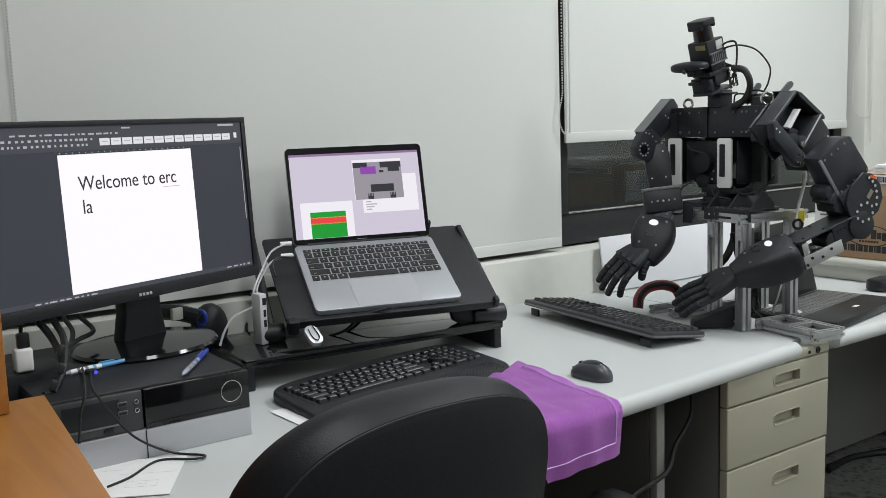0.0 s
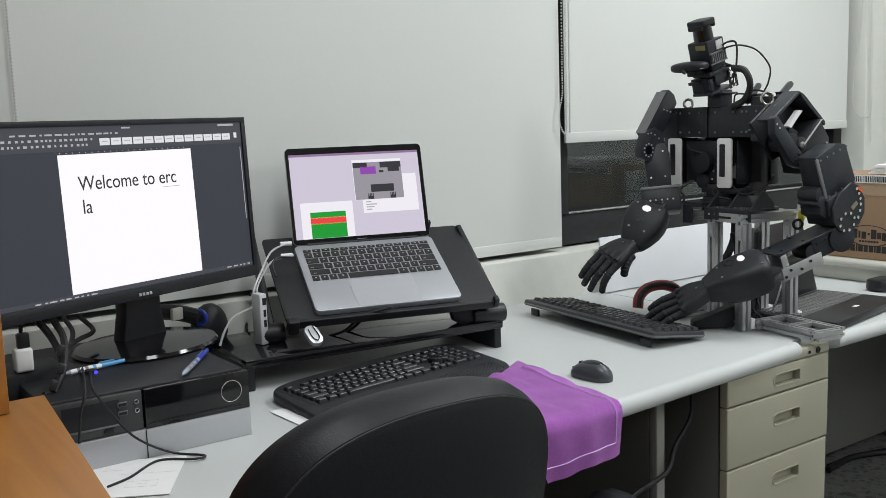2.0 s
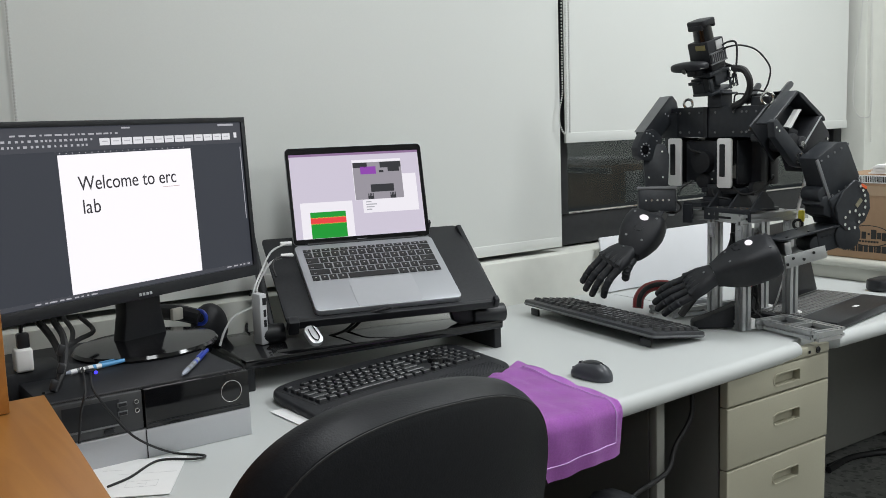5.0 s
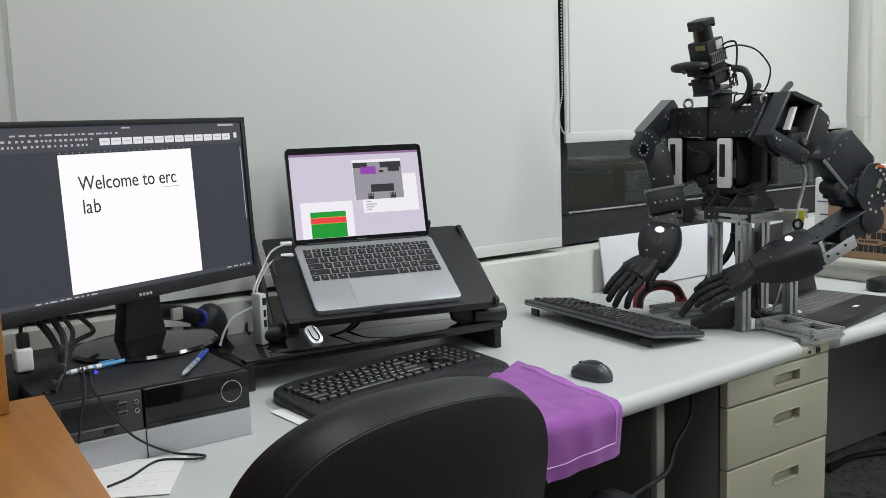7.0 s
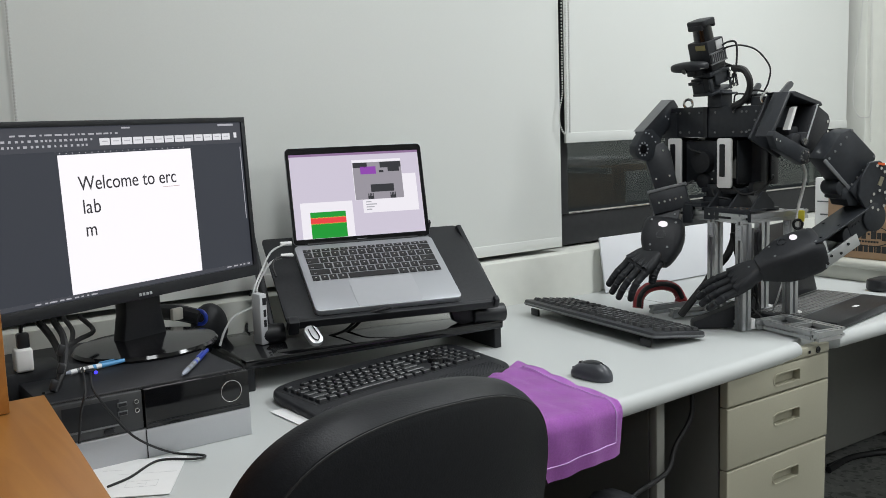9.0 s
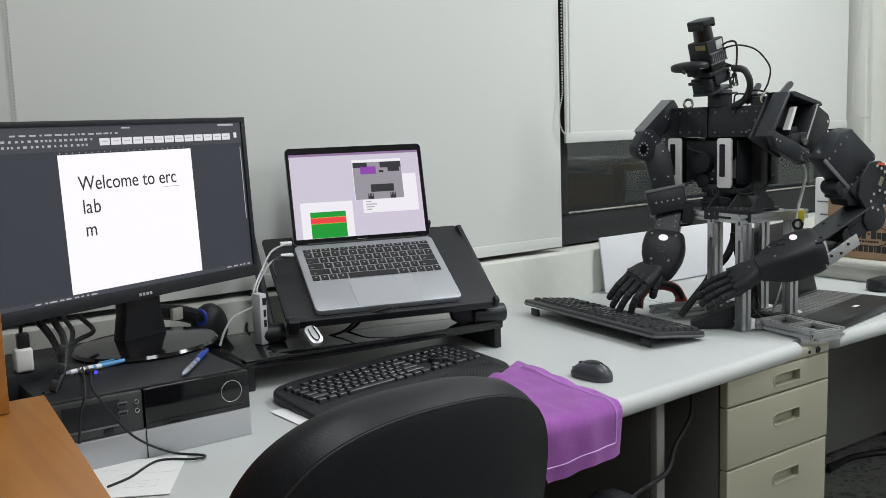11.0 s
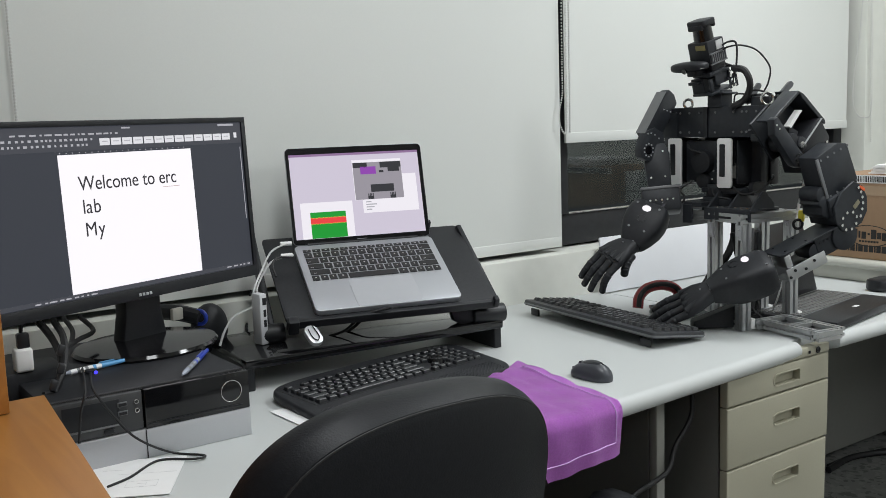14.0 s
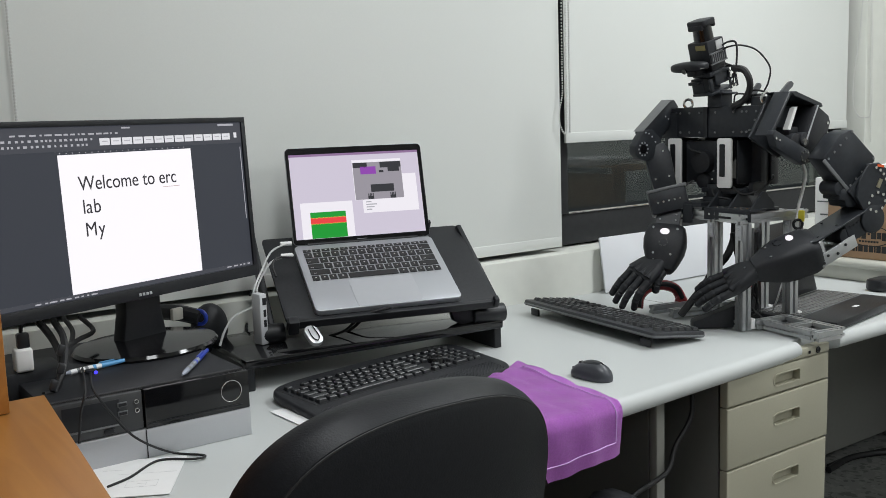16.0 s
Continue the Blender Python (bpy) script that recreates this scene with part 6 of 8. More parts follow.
    ring(bm, inv @ Vector((1.876, 1.258, 0.966)), (0.6, 0.8, 0), 0.010, 0.003)
    part("loop", bm, CABLE, th)


CLIPM = surface("dark_clip", (0.024, 0.025, 0.028), 0.45, vary=0.1)
CREAM2 = surface("cream_laminate", (0.46, 0.46, 0.41), 0.45, vary=0.03)
side_laptop()
side_things()

# ---- small things ----


def pen(p0, p1, barrel, capm, label, clip=True):
    a, b = Vector(p0), Vector(p1)
    th = thing("pen", aim(a, b), label, "pen", "pens")
    L = (b - a).length
    bm = bmesh.new()
    rod(bm, (L * 0.10, 0, 0), (L * 0.60, 0, 0), 0.0042, seg=14)
    part("barrel", bm, barrel, th)
    for k in range(3):
        bm = bmesh.new()
        rod(bm, (L * (0.20 + 0.13 * k), 0, 0), (L * (0.25 + 0.13 * k), 0, 0), 0.00435, seg=14)
        part("printed_band", bm, GREY if k < 2 else capm, th)
    bm = bmesh.new()
    rod(bm, (L * 0.60, 0, 0), (L, 0, 0), 0.0046, 0.0032, 14)
    part("cap", bm, capm, th)
    bm = bmesh.new()
    rod(bm, (0, 0, 0), (L * 0.10, 0, 0), 0.0012, 0.0040, 14)
    part("tip", bm, CLEAR, th)
    bm = bmesh.new()
    cube(bm, (L * 0.70, 0, 0.0054), (L * 0.25, 0.003, 0.0015))
    part("clip", bm, capm, th)


def small_things():
    pen((0.357, 1.517, 0.851), (0.457, 1.538, 0.851), WHITE, surface("pale_blue", (0.10, 0.33, 0.62), 0.35), "white and blue capped pen on the computer")
    pen((0.495, 1.381, 0.851), (0.587, 1.510, 0.851), CLEAR, BLUE, "clear ballpoint pen with blue cap and grip")
    # usb receiver with a blue light
    bm = bmesh.new()
    cube(bm, Vector((0.395, 1.509, 0.850)), (0.016, 0.010, 0.007))
    soften(bm, 0.002)
    u = tagged(part("usb_dongle", bm, BLACK), "tiny black plug with a lit blue light", "dongle")
    bm = bmesh.new()
    bmesh.ops.create_icosphere(bm, subdivisions=2, radius=0.0030, matrix=Matrix.Translation(Vector((0.397, 1.487, 0.852))))
    part("blue_light", bm, glow("blue_led", (0.06, 0.05, 1.0), 1.6), u)
    cable("cable", [(0.390, 1.490, 0.852), (0.354, 1.345, 0.863), (0.378, 1.345, 0.821), (0.406, 1.340, 0.783), (0.460, 1.359, 0.744), (0.494, 1.311, 0.744), (0.478, 1.305, 0.744), (0.434, 1.334, 0.744), (0.380, 1.294, 0.744), (0.344, 1.278, 0.744)], 0.0018, CABLE, None, "black cable hanging over the computer onto the desk")
    cable("cable", [(0.389, 1.532, 0.853), (0.343, 1.345, 0.865), (0.334, 1.345, 0.831), (0.329, 1.345, 0.791)], 0.0018, CABLE, None, "black cable hanging before the computer")
    # sheets of paper on the desk
    for m, wd, dp, lab in ((pose(0.374, 1.3035, 0.7415, 0, 0, -29.6), 0.15, 0.146, "white handwritten paper sheet on the desk"), (pose(0.780, 1.372, 0.7415, 0, 0, 2.8), 0.22, 0.165, "white paper sheet under the keyboard")):
        bm = bmesh.new()
        cube(bm, (0, 0, 0.0004), (wd, dp, 0.0008))
        p = tagged(part("paper_sheet", bm, PAPER, smooth=False, m=m), lab, "paper", "loose sheets")
        if wd < 0.2:
            bm = bmesh.new()
            for c, sz in (((0.030, -0.040, 0.0009), (0.042, 0.0005, 0.0002)), ((0.030, -0.018, 0.0009), (0.042, 0.0005, 0.0002)), ((0.009, -0.029, 0.0009), (0.0005, 0.022, 0.0002)), ((0.051, -0.029, 0.0009), (0.0005, 0.022, 0.0002)),
                          ((0.030, 0.012, 0.0009), (0.080, 0.0004, 0.0002)), ((-0.020, 0.030, 0.0009), (0.030, 0.0004, 0.0002)), ((0.030, -0.028, 0.0009), (0.012, 0.0005, 0.0002)), ((0.036, -0.030, 0.0009), (0.0005, 0.009, 0.0002))):
                cube(bm, c, sz)
            part("pencil_lines", bm, surface("pencil", (0.62, 0.62, 0.63), 0.7, bump=0), p, "faint pencil sketch lines", smooth=False)
    # hub on the riser
    th = thing("usb_hub", pose(0.768, 1.690, 0.801, 0, 0, 10), "silver usb hub standing upright on the riser", "hub")
    block("body", (0, 0, 0.050), (0.017, 0.028, 0.100), surface("hub_silver", (0.60, 0.61, 0.63), 0.4, 0.2, vary=0.03), th, 0.003)
    for z in (0.085, 0.062, 0.042):
        block("port", (0.002, -0.0142, z), (0.009 if z > 0.07 else 0.006, 0.002, 0.014), BLACK, th, 0.0008)
    # laptop leads
    cable("cable", [(0.874, 1.755, 0.982), (0.856, 1.755, 0.980), (0.830, 1.759, 0.967), (0.803, 1.748, 0.934), (0.776, 1.726, 0.906), (0.767, 1.716, 0.886)], 0.0021, WCABLE, None, "white lead from the laptop to the hub")
    cable("cable", [(0.859, 1.713, 0.963), (0.834, 1.718, 0.961), (0.809, 1.722, 0.950), (0.778, 1.713, 0.913), (0.768, 1.703, 0.887)], 0.0021, WCABLE, None, "white lead from the laptop to the hub")
    cable("cable", [(0.800, 1.676, 0.931), (0.805, 1.700, 0.950), (0.824, 1.713, 0.962), (0.857, 1.708, 0.960)], 0.0022, CABLE, None, "thin black lead beside the laptop stand")
    for p in ((0.872, 1.756, 0.982), (0.851, 1.712, 0.964)):
        bm = bmesh.new()
        rod(bm, Vector(p) + Vector((-0.018, 0.005, 0)), Vector(p) + Vector((0.004, -0.001, 0)), 0.0045, seg=12)
        tagged(part("cable_plug", bm, WHITE), "white plug at the laptop's side", "plug", "laptop plugs")
    cable("cable", [(0.759, 1.707, 0.871), (0.723, 1.706, 0.860), (0.701, 1.705, 0.836), (0.690, 1.708, 0.807)], 0.0024, WCABLE, None, "grey lead curving from the hub")
    cable("cable", [(0.801, 1.834, 0.769), (0.831, 1.895, 0.816), (0.865, 1.931, 0.881), (0.901, 1.972, 0.911)], 0.0028, CABLE, None, "black lead behind the hub")
    cable("cable", [(0.899, 1.681, 0.793), (0.921, 1.631, 0.813), (0.941, 1.597, 0.844), (0.988, 1.566, 0.859)], 0.0028, CABLE, None, "black cable under the laptop stand")
    cable("cable", [(0.914, 1.691, 0.773), (0.960, 1.664, 0.808), (0.991, 1.647, 0.835), (1.034, 1.617, 0.841)], 0.0032, CABLE, None, "black cable under the laptop stand")
    # adapter hanging under the stand
    th = thing("adapter_dongle", aim((0.818, 1.585, 0.840), (0.822, 1.553, 0.812), (0, -1, 0.3)), "silver adapter hanging below the laptop stand", "adapter")
    bm = bmesh.new()
    prism(bm, rounded(0.044, 0.028, 0.013, 6), -0.005, 0.005, pose(0.018, 0, 0))
    soften(bm, 0.002)
    part("body", bm, SILVER, th)
    bm = bmesh.new()
    tube(bm, [(0.0, 0.006, 0.006), (0.025, 0.007, 0.006), (0.033, 0.0, 0.006), (0.025, -0.006, 0.006), (0.005, -0.006, 0.006)], 0.0012, 6)
    part("dark_line", bm, BLACK, th)
    # headphones lying behind the monitor's foot
    th = thing("headphones", pose(0.66, 1.70, 0.80), "black headphones with blue lining behind the monitor", "headphones")
    inv = pose(0.66, 1.70, 0.80).inverted()
    bm = bmesh.new()
    tube(bm, [inv @ Vector(p) for p in ((0.614, 1.882, 0.850), (0.629, 1.848, 0.861), (0.654, 1.806, 0.861), (0.682, 1.784, 0.852))], 0.016, 10)
    part("headband", bm, BLACKM, th)
    bm = bmesh.new()
    cube(bm, (0, 0, 0), (0.026, 0.010, 0.024), inv @ Matrix.Translation((0.638, 1.787, 0.865)) @ pose(0, 0, 0, 0, 0, 20))
    soften(bm, 0.003)
    part("steel_slider", bm, surface("brushed_slider", (0.66, 0.64, 0.58), 0.3, 0.35), th, "bright metal slider")
    bm = bmesh.new()
    bmesh.ops.create_uvsphere(bm, u_segments=24, v_segments=12, radius=1, matrix=inv @ Matrix.Translation((0.711, 1.808, 0.823)) @ pose(0, 0, 0, 0, 0, 20) @ Matrix.Diagonal((0.042, 0.03, 0.050, 1)))
    part("ear_cup", bm, BLACKM, th)
    bm = bmesh.new()
    ring(bm, inv @ Vector((0.682, 1.784, 0.852)), (0.7, 0.7, 0.1), 0.014, 0.004)
    part("lining", bm, BLUE, th, "blue cushion lining")
    # power strip, charger and a knot of leads
    th = thing("power_strip", pose(0.30, 1.55, 0.80), "black power strip on a ledge behind the cabinet", "power strip")
    block("body", (0.01, 0.02, 0.032), (0.11, 0.09, 0.060), BLACKM, th, 0.008)
    ch = thing("phone_charger", pose(0.304, 1.535, 0.862), "white cube phone charger with a plug", "charger")
    block("body", (0, 0, 0.018), (0.026, 0.026, 0.036), WHITE, ch, 0.004, seg=3)
    block("plug", (0.002, 0, 0.047), (0.018, 0.014, 0.024), BLACK, ch, 0.003)
    cable("cable", [(0.305, 1.540, 0.920), (0.308, 1.540, 0.932), (0.330, 1.560, 0.932), (0.356, 1.560, 0.890), (0.352, 1.500, 0.866)], 0.003, CABLE, None, "black charger lead behind the cabinet")
    for k, pts in enumerate((((0.338, 1.560, 0.929), (0.352, 1.550, 0.902), (0.351, 1.500, 0.875), (0.329, 1.450, 0.845), (0.309, 1.440, 0.843)), ((0.359, 1.560, 0.928), (0.362, 1.520, 0.905), (0.344, 1.460, 0.875), (0.323, 1.440, 0.845)),
                            ((0.434, 1.700, 0.903), (0.445, 1.660, 0.883), (0.411, 1.620, 0.880), (0.363, 1.520, 0.891)), ((0.403, 1.680, 0.909), (0.401, 1.620, 0.892), (0.365, 1.520, 0.882), (0.337, 1.460, 0.861)))):
        cable("cable", pts, 0.0055 if k < 2 else 0.004, CABLE, None, "knotted black leads at the monitor's side")
    for p in ((0.345, 1.470, 0.899), (0.338, 1.450, 0.876), (0.321, 1.430, 0.858)):
        bm = bmesh.new()
        cube(bm, (0, 0, 0), (0.010, 0.009, 0.016), Matrix.Translation(p) @ pose(0, 0, 0, 0, 20, 0))
        soften(bm, 0.002)
        tagged(part("cable_clip", bm, CLIPM), "grey clip on the bundle of leads", "clip", "cable clips")
    # crumpled sheet and dark bag under the riser and desk
    bm = bmesh.new()
    bmesh.ops.create_icosphere(bm, subdivisions=3, radius=1, matrix=pose(1.14, 1.10, 0.40) @ Matrix.Diagonal((0.10, 0.10, 0.19, 1)))
    for v in bm.verts:
        v.co += v.normal * 0.018 * noise.noise(v.co * 14)
    tagged(part("bag", bm, BLACKM), "dark soft bag hanging under the desk", "bag")
    cable("cable", [(1.450, 1.200, 0.674), (1.445, 1.200, 0.625), (1.400, 1.200, 0.577), (1.364, 1.190, 0.537), (1.275, 1.180, 0.524), (1.205, 1.170, 0.513)], 0.005, CABLE, None, "black cable hanging beneath the desk")
    cable("cable", [(2.832, 1.767, 0.012), (2.977, 1.785, 0.012), (3.080, 1.762, 0.012), (3.147, 1.727, 0.012)], 0.011, CABLE, None, "thick black cable on the floor")
    cable("cable", [(2.870, 1.791, 0.010), (3.016, 1.788, 0.010), (3.179, 1.746, 0.010)], 0.008, CABLE, None, "thick black cable on the floor")
    # adapter puck on the side desk
    bm = bmesh.new()
    prism(bm, rounded(0.09, 0.06, 0.02, 5), 0, 0.03, Matrix.Translation((2.410, 1.357, 0.737)))
    soften(bm, 0.006)
    tagged(part("adapter_brick", bm, BLACK), "black power adapter on the side desk", "adapter")


def pull_loops():
    """Slack bead-chain loops beside the window."""
    for pts in (((3.133, 1.865, 1.583), (3.115, 1.865, 1.450), (3.089, 1.865, 1.336), (3.086, 1.865, 1.240), (3.116, 1.865, 1.195), (3.162, 1.865, 1.184), (3.201, 1.865, 1.203), (3.201, 1.865, 1.336), (3.189, 1.865, 1.585)),
                ((3.184, 1.868, 1.586), (3.195, 1.868, 1.355), (3.211, 1.868, 1.100)),
                ((1.773, 1.905, 1.526), (1.772, 1.905, 1.365), (1.772, 1.905, 1.283), (1.761, 1.905, 1.238), (1.762, 1.905, 1.201), (1.778, 1.905, 1.175), (1.787, 1.905, 1.193), (1.788, 1.905, 1.350), (1.788, 1.905, 1.526))):
        th = thing("pull_chain", Matrix.Translation(pts[0]), "white bead pull chain hanging in a loop", "pull chain", "pull chains")
        line = spline(pts, 40)
        bm = bmesh.new()
        last = None
        for p in line:
            if last is None or (p - last).length > 0.0058:
                bmesh.ops.create_icosphere(bm, subdivisions=1, radius=0.0026, matrix=Matrix.Translation(p - Vector(pts[0])))
                last = p
        part("beads", bm, PANEL_BEAD, th)


small_things()
pull_loops()


# ---- what moves ----


def motions():
    walk(ROBOT["near_shoulder"], [(t, ROBI @ pose(1.825, 1.235, 1.173, 0, a, 0)) for t, a in (
        (0.0, 16), (0.5, 17), (1.0, 19), (1.5, 21.5), (2.0, 23), (2.5, 19.5), (4.2, 19), (5.2, 18), (6.3, 14), (6.5, 11.5), (7.0, 1.5), (7.5, 0),
        (11.5, 0), (12.0, 1.5), (12.5, 9), (13.0, 15.5), (13.5, 18), (14.0, 21.5), (14.5, 16), (15.0, 15), (15.5, 9), (16.0, 1.5))])
    walk(ROBOT["far_shoulder"], [(t, ROBI @ pose(1.716, 1.560, 1.201, 0, -a, 0)) for t, a in (
        (0.0, 2), (0.5, 5), (1.0, 10), (1.5, 16), (3.0, 16), (3.5, 10), (4.0, 6), (4.7, 6), (5.5, 5), (6.3, 3), (6.5, 1.5), (7.0, 0),
        (12.0, 0), (12.5, 2), (13.0, 12), (13.5, 16), (15.0, 16), (15.5, 6), (16.0, 0))])
    walk(ROBOT["near_upper"], [
        (0.0, ROBI @ aim((1.8250, 1.1920, 1.1730), (1.9360, 1.1590, 0.9990))),
        (0.5, ROBI @ aim((1.8250, 1.1920, 1.1730), (1.9260, 1.1640, 0.9890))),
        (1.0, ROBI @ aim((1.8250, 1.1920, 1.1730), (1.9120, 1.1720, 0.9770))),
        (1.5, ROBI @ aim((1.8250, 1.1920, 1.1730), (1.9030, 1.1770, 0.9710))),
        (1.8, ROBI @ aim((1.8250, 1.1920, 1.1730), (1.9010, 1.1790, 0.9700))),
        (2.0, ROBI @ aim((1.8250, 1.1920, 1.1730), (1.8990, 1.1800, 0.9680))),
        (2.2, ROBI @ aim((1.8250, 1.1920, 1.1730), (1.9010, 1.1780, 0.9700))),
        (2.5, ROBI @ aim((1.8250, 1.1920, 1.1730), (1.9060, 1.1750, 0.9740))),
        (3.0, ROBI @ aim((1.8250, 1.1920, 1.1730), (1.9060, 1.1750, 0.9740))),
        (3.5, ROBI @ aim((1.8250, 1.1920, 1.1730), (1.9060, 1.1750, 0.9740))),
        (4.0, ROBI @ aim((1.8250, 1.1920, 1.1730), (1.9060, 1.1750, 0.9740))),
        (4.2, ROBI @ aim((1.8250, 1.1920, 1.1730), (1.9060, 1.1750, 0.9740))),
        (5.2, ROBI @ aim((1.8250, 1.1920, 1.1730), (1.9110, 1.1730, 0.9770))),
        (6.3, ROBI @ aim((1.8250, 1.1920, 1.1730), (1.9270, 1.1630, 0.9900))),
        (6.5, ROBI @ aim((1.8250, 1.1920, 1.1730), (1.9370, 1.1580, 1.0010))),
        (7.0, ROBI @ aim((1.8250, 1.1920, 1.1730), (1.9570, 1.1480, 1.0270))),
        (7.5, ROBI @ aim((1.8250, 1.1920, 1.1730), (1.9600, 1.1470, 1.0330))),
        (8.0, ROBI @ aim((1.8250, 1.1920, 1.1730), (1.9600, 1.1470, 1.0330))),
        (9.2, ROBI @ aim((1.8250, 1.1920, 1.1730), (1.9600, 1.1470, 1.0330))),
        (10.3, ROBI @ aim((1.8250, 1.1920, 1.1730), (1.9600, 1.1470, 1.0330))),
        (11.5, ROBI @ aim((1.8250, 1.1920, 1.1730), (1.9600, 1.1470, 1.0330))),
        (12.0, ROBI @ aim((1.8250, 1.1920, 1.1730), (1.9580, 1.1480, 1.0290))),
        (12.5, ROBI @ aim((1.8250, 1.1920, 1.1730), (1.9430, 1.1540, 1.0070))),
        (13.0, ROBI @ aim((1.8250, 1.1920, 1.1730), (1.9200, 1.1670, 0.9840))),
        (13.5, ROBI @ aim((1.8250, 1.1920, 1.1730), (1.9110, 1.1730, 0.9770))),
        (13.8, ROBI @ aim((1.8250, 1.1920, 1.1730), (1.9060, 1.1750, 0.9740))),
        (14.0, ROBI @ aim((1.8250, 1.1920, 1.1730), (1.9040, 1.1770, 0.9720))),
        (14.2, ROBI @ aim((1.8250, 1.1920, 1.1730), (1.9060, 1.1750, 0.9740))),
        (14.5, ROBI @ aim((1.8250, 1.1920, 1.1730), (1.9150, 1.1700, 0.9800))),
        (15.0, ROBI @ aim((1.8250, 1.1920, 1.1730), (1.9200, 1.1670, 0.9840))),
        (15.5, ROBI @ aim((1.8250, 1.1920, 1.1730), (1.9400, 1.1560, 1.0030))),
        (16.0, ROBI @ aim((1.8250, 1.1920, 1.1730), (1.9570, 1.1480, 1.0280))),
    ])
    walk(ROBOT["near_fore"], [
        (0.0, ROBI @ aim((1.9180, 1.1550, 0.9703), (1.7870, 1.2010, 0.9200))),
        (0.5, ROBI @ aim((1.9080, 1.1610, 0.9614), (1.7750, 1.2090, 0.9170))),
        (1.0, ROBI @ aim((1.8940, 1.1690, 0.9517), (1.7530, 1.2230, 0.9080))),
        (1.5, ROBI @ aim((1.8850, 1.1740, 0.9480), (1.7430, 1.2290, 0.9030))),
        (1.8, ROBI @ aim((1.8830, 1.1750, 0.9470), (1.7390, 1.2310, 0.8990))),
        (2.0, ROBI @ aim((1.8810, 1.1760, 0.9450), (1.7360, 1.2330, 0.8900))),
        (2.2, ROBI @ aim((1.8840, 1.1750, 0.9470), (1.7400, 1.2300, 0.8990))),
        (2.5, ROBI @ aim((1.8890, 1.1720, 0.9493), (1.7490, 1.2270, 0.9120))),
        (3.0, ROBI @ aim((1.8890, 1.1720, 0.9491), (1.7500, 1.2280, 0.9220))),
        (3.5, ROBI @ aim((1.8890, 1.1720, 0.9489), (1.7500, 1.2280, 0.9220))),
        (4.0, ROBI @ aim((1.8890, 1.1720, 0.9488), (1.7500, 1.2280, 0.9220))),
        (4.2, ROBI @ aim((1.8890, 1.1720, 0.9487), (1.7500, 1.2280, 0.9220))),
        (5.2, ROBI @ aim((1.8930, 1.1690, 0.9506), (1.7540, 1.2250, 0.9230))),
        (6.3, ROBI @ aim((1.9090, 1.1600, 0.9590), (1.7770, 1.2080, 0.9250))),
        (6.5, ROBI @ aim((1.9190, 1.1540, 0.9671), (1.7890, 1.2000, 0.9240))),
        (7.0, ROBI @ aim((1.9390, 1.1450, 0.9817), (1.8230, 1.1760, 0.9290))),
        (7.5, ROBI @ aim((1.9420, 1.1430, 0.9860), (1.8310, 1.1710, 0.9310))),
        (8.0, ROBI @ aim((1.9420, 1.1430, 0.9860), (1.8310, 1.1710, 0.9310))),
        (9.2, ROBI @ aim((1.9420, 1.1430, 0.9860), (1.8310, 1.1710, 0.9310))),
        (10.3, ROBI @ aim((1.9420, 1.1430, 0.9860), (1.8310, 1.1710, 0.9310))),
        (11.5, ROBI @ aim((1.9420, 1.1430, 0.9860), (1.8310, 1.1710, 0.9310))),
        (12.0, ROBI @ aim((1.9400, 1.1440, 0.9827), (1.8250, 1.1750, 0.9290))),
        (12.5, ROBI @ aim((1.9250, 1.1510, 0.9703), (1.7990, 1.1920, 0.9220))),
        (13.0, ROBI @ aim((1.9020, 1.1640, 0.9547), (1.7640, 1.2150, 0.9120))),
        (13.5, ROBI @ aim((1.8930, 1.1690, 0.9506), (1.7520, 1.2230, 0.9070))),
        (13.8, ROBI @ aim((1.8890, 1.1720, 0.9500), (1.7470, 1.2260, 0.9000))),
        (14.0, ROBI @ aim((1.8860, 1.1740, 0.9490), (1.7420, 1.2270, 0.8880))),
        (14.2, ROBI @ aim((1.8890, 1.1720, 0.9491), (1.7470, 1.2260, 0.8980))),
        (14.5, ROBI @ aim((1.8980, 1.1670, 0.9513), (1.7590, 1.2200, 0.9210))),
        (15.0, ROBI @ aim((1.9020, 1.1640, 0.9541), (1.7660, 1.2170, 0.9260))),
        (15.5, ROBI @ aim((1.9220, 1.1530, 0.9663), (1.7930, 1.1970, 0.9250))),
        (16.0, ROBI @ aim((1.9390, 1.1440, 0.9827), (1.8240, 1.1760, 0.9300))),
    ])
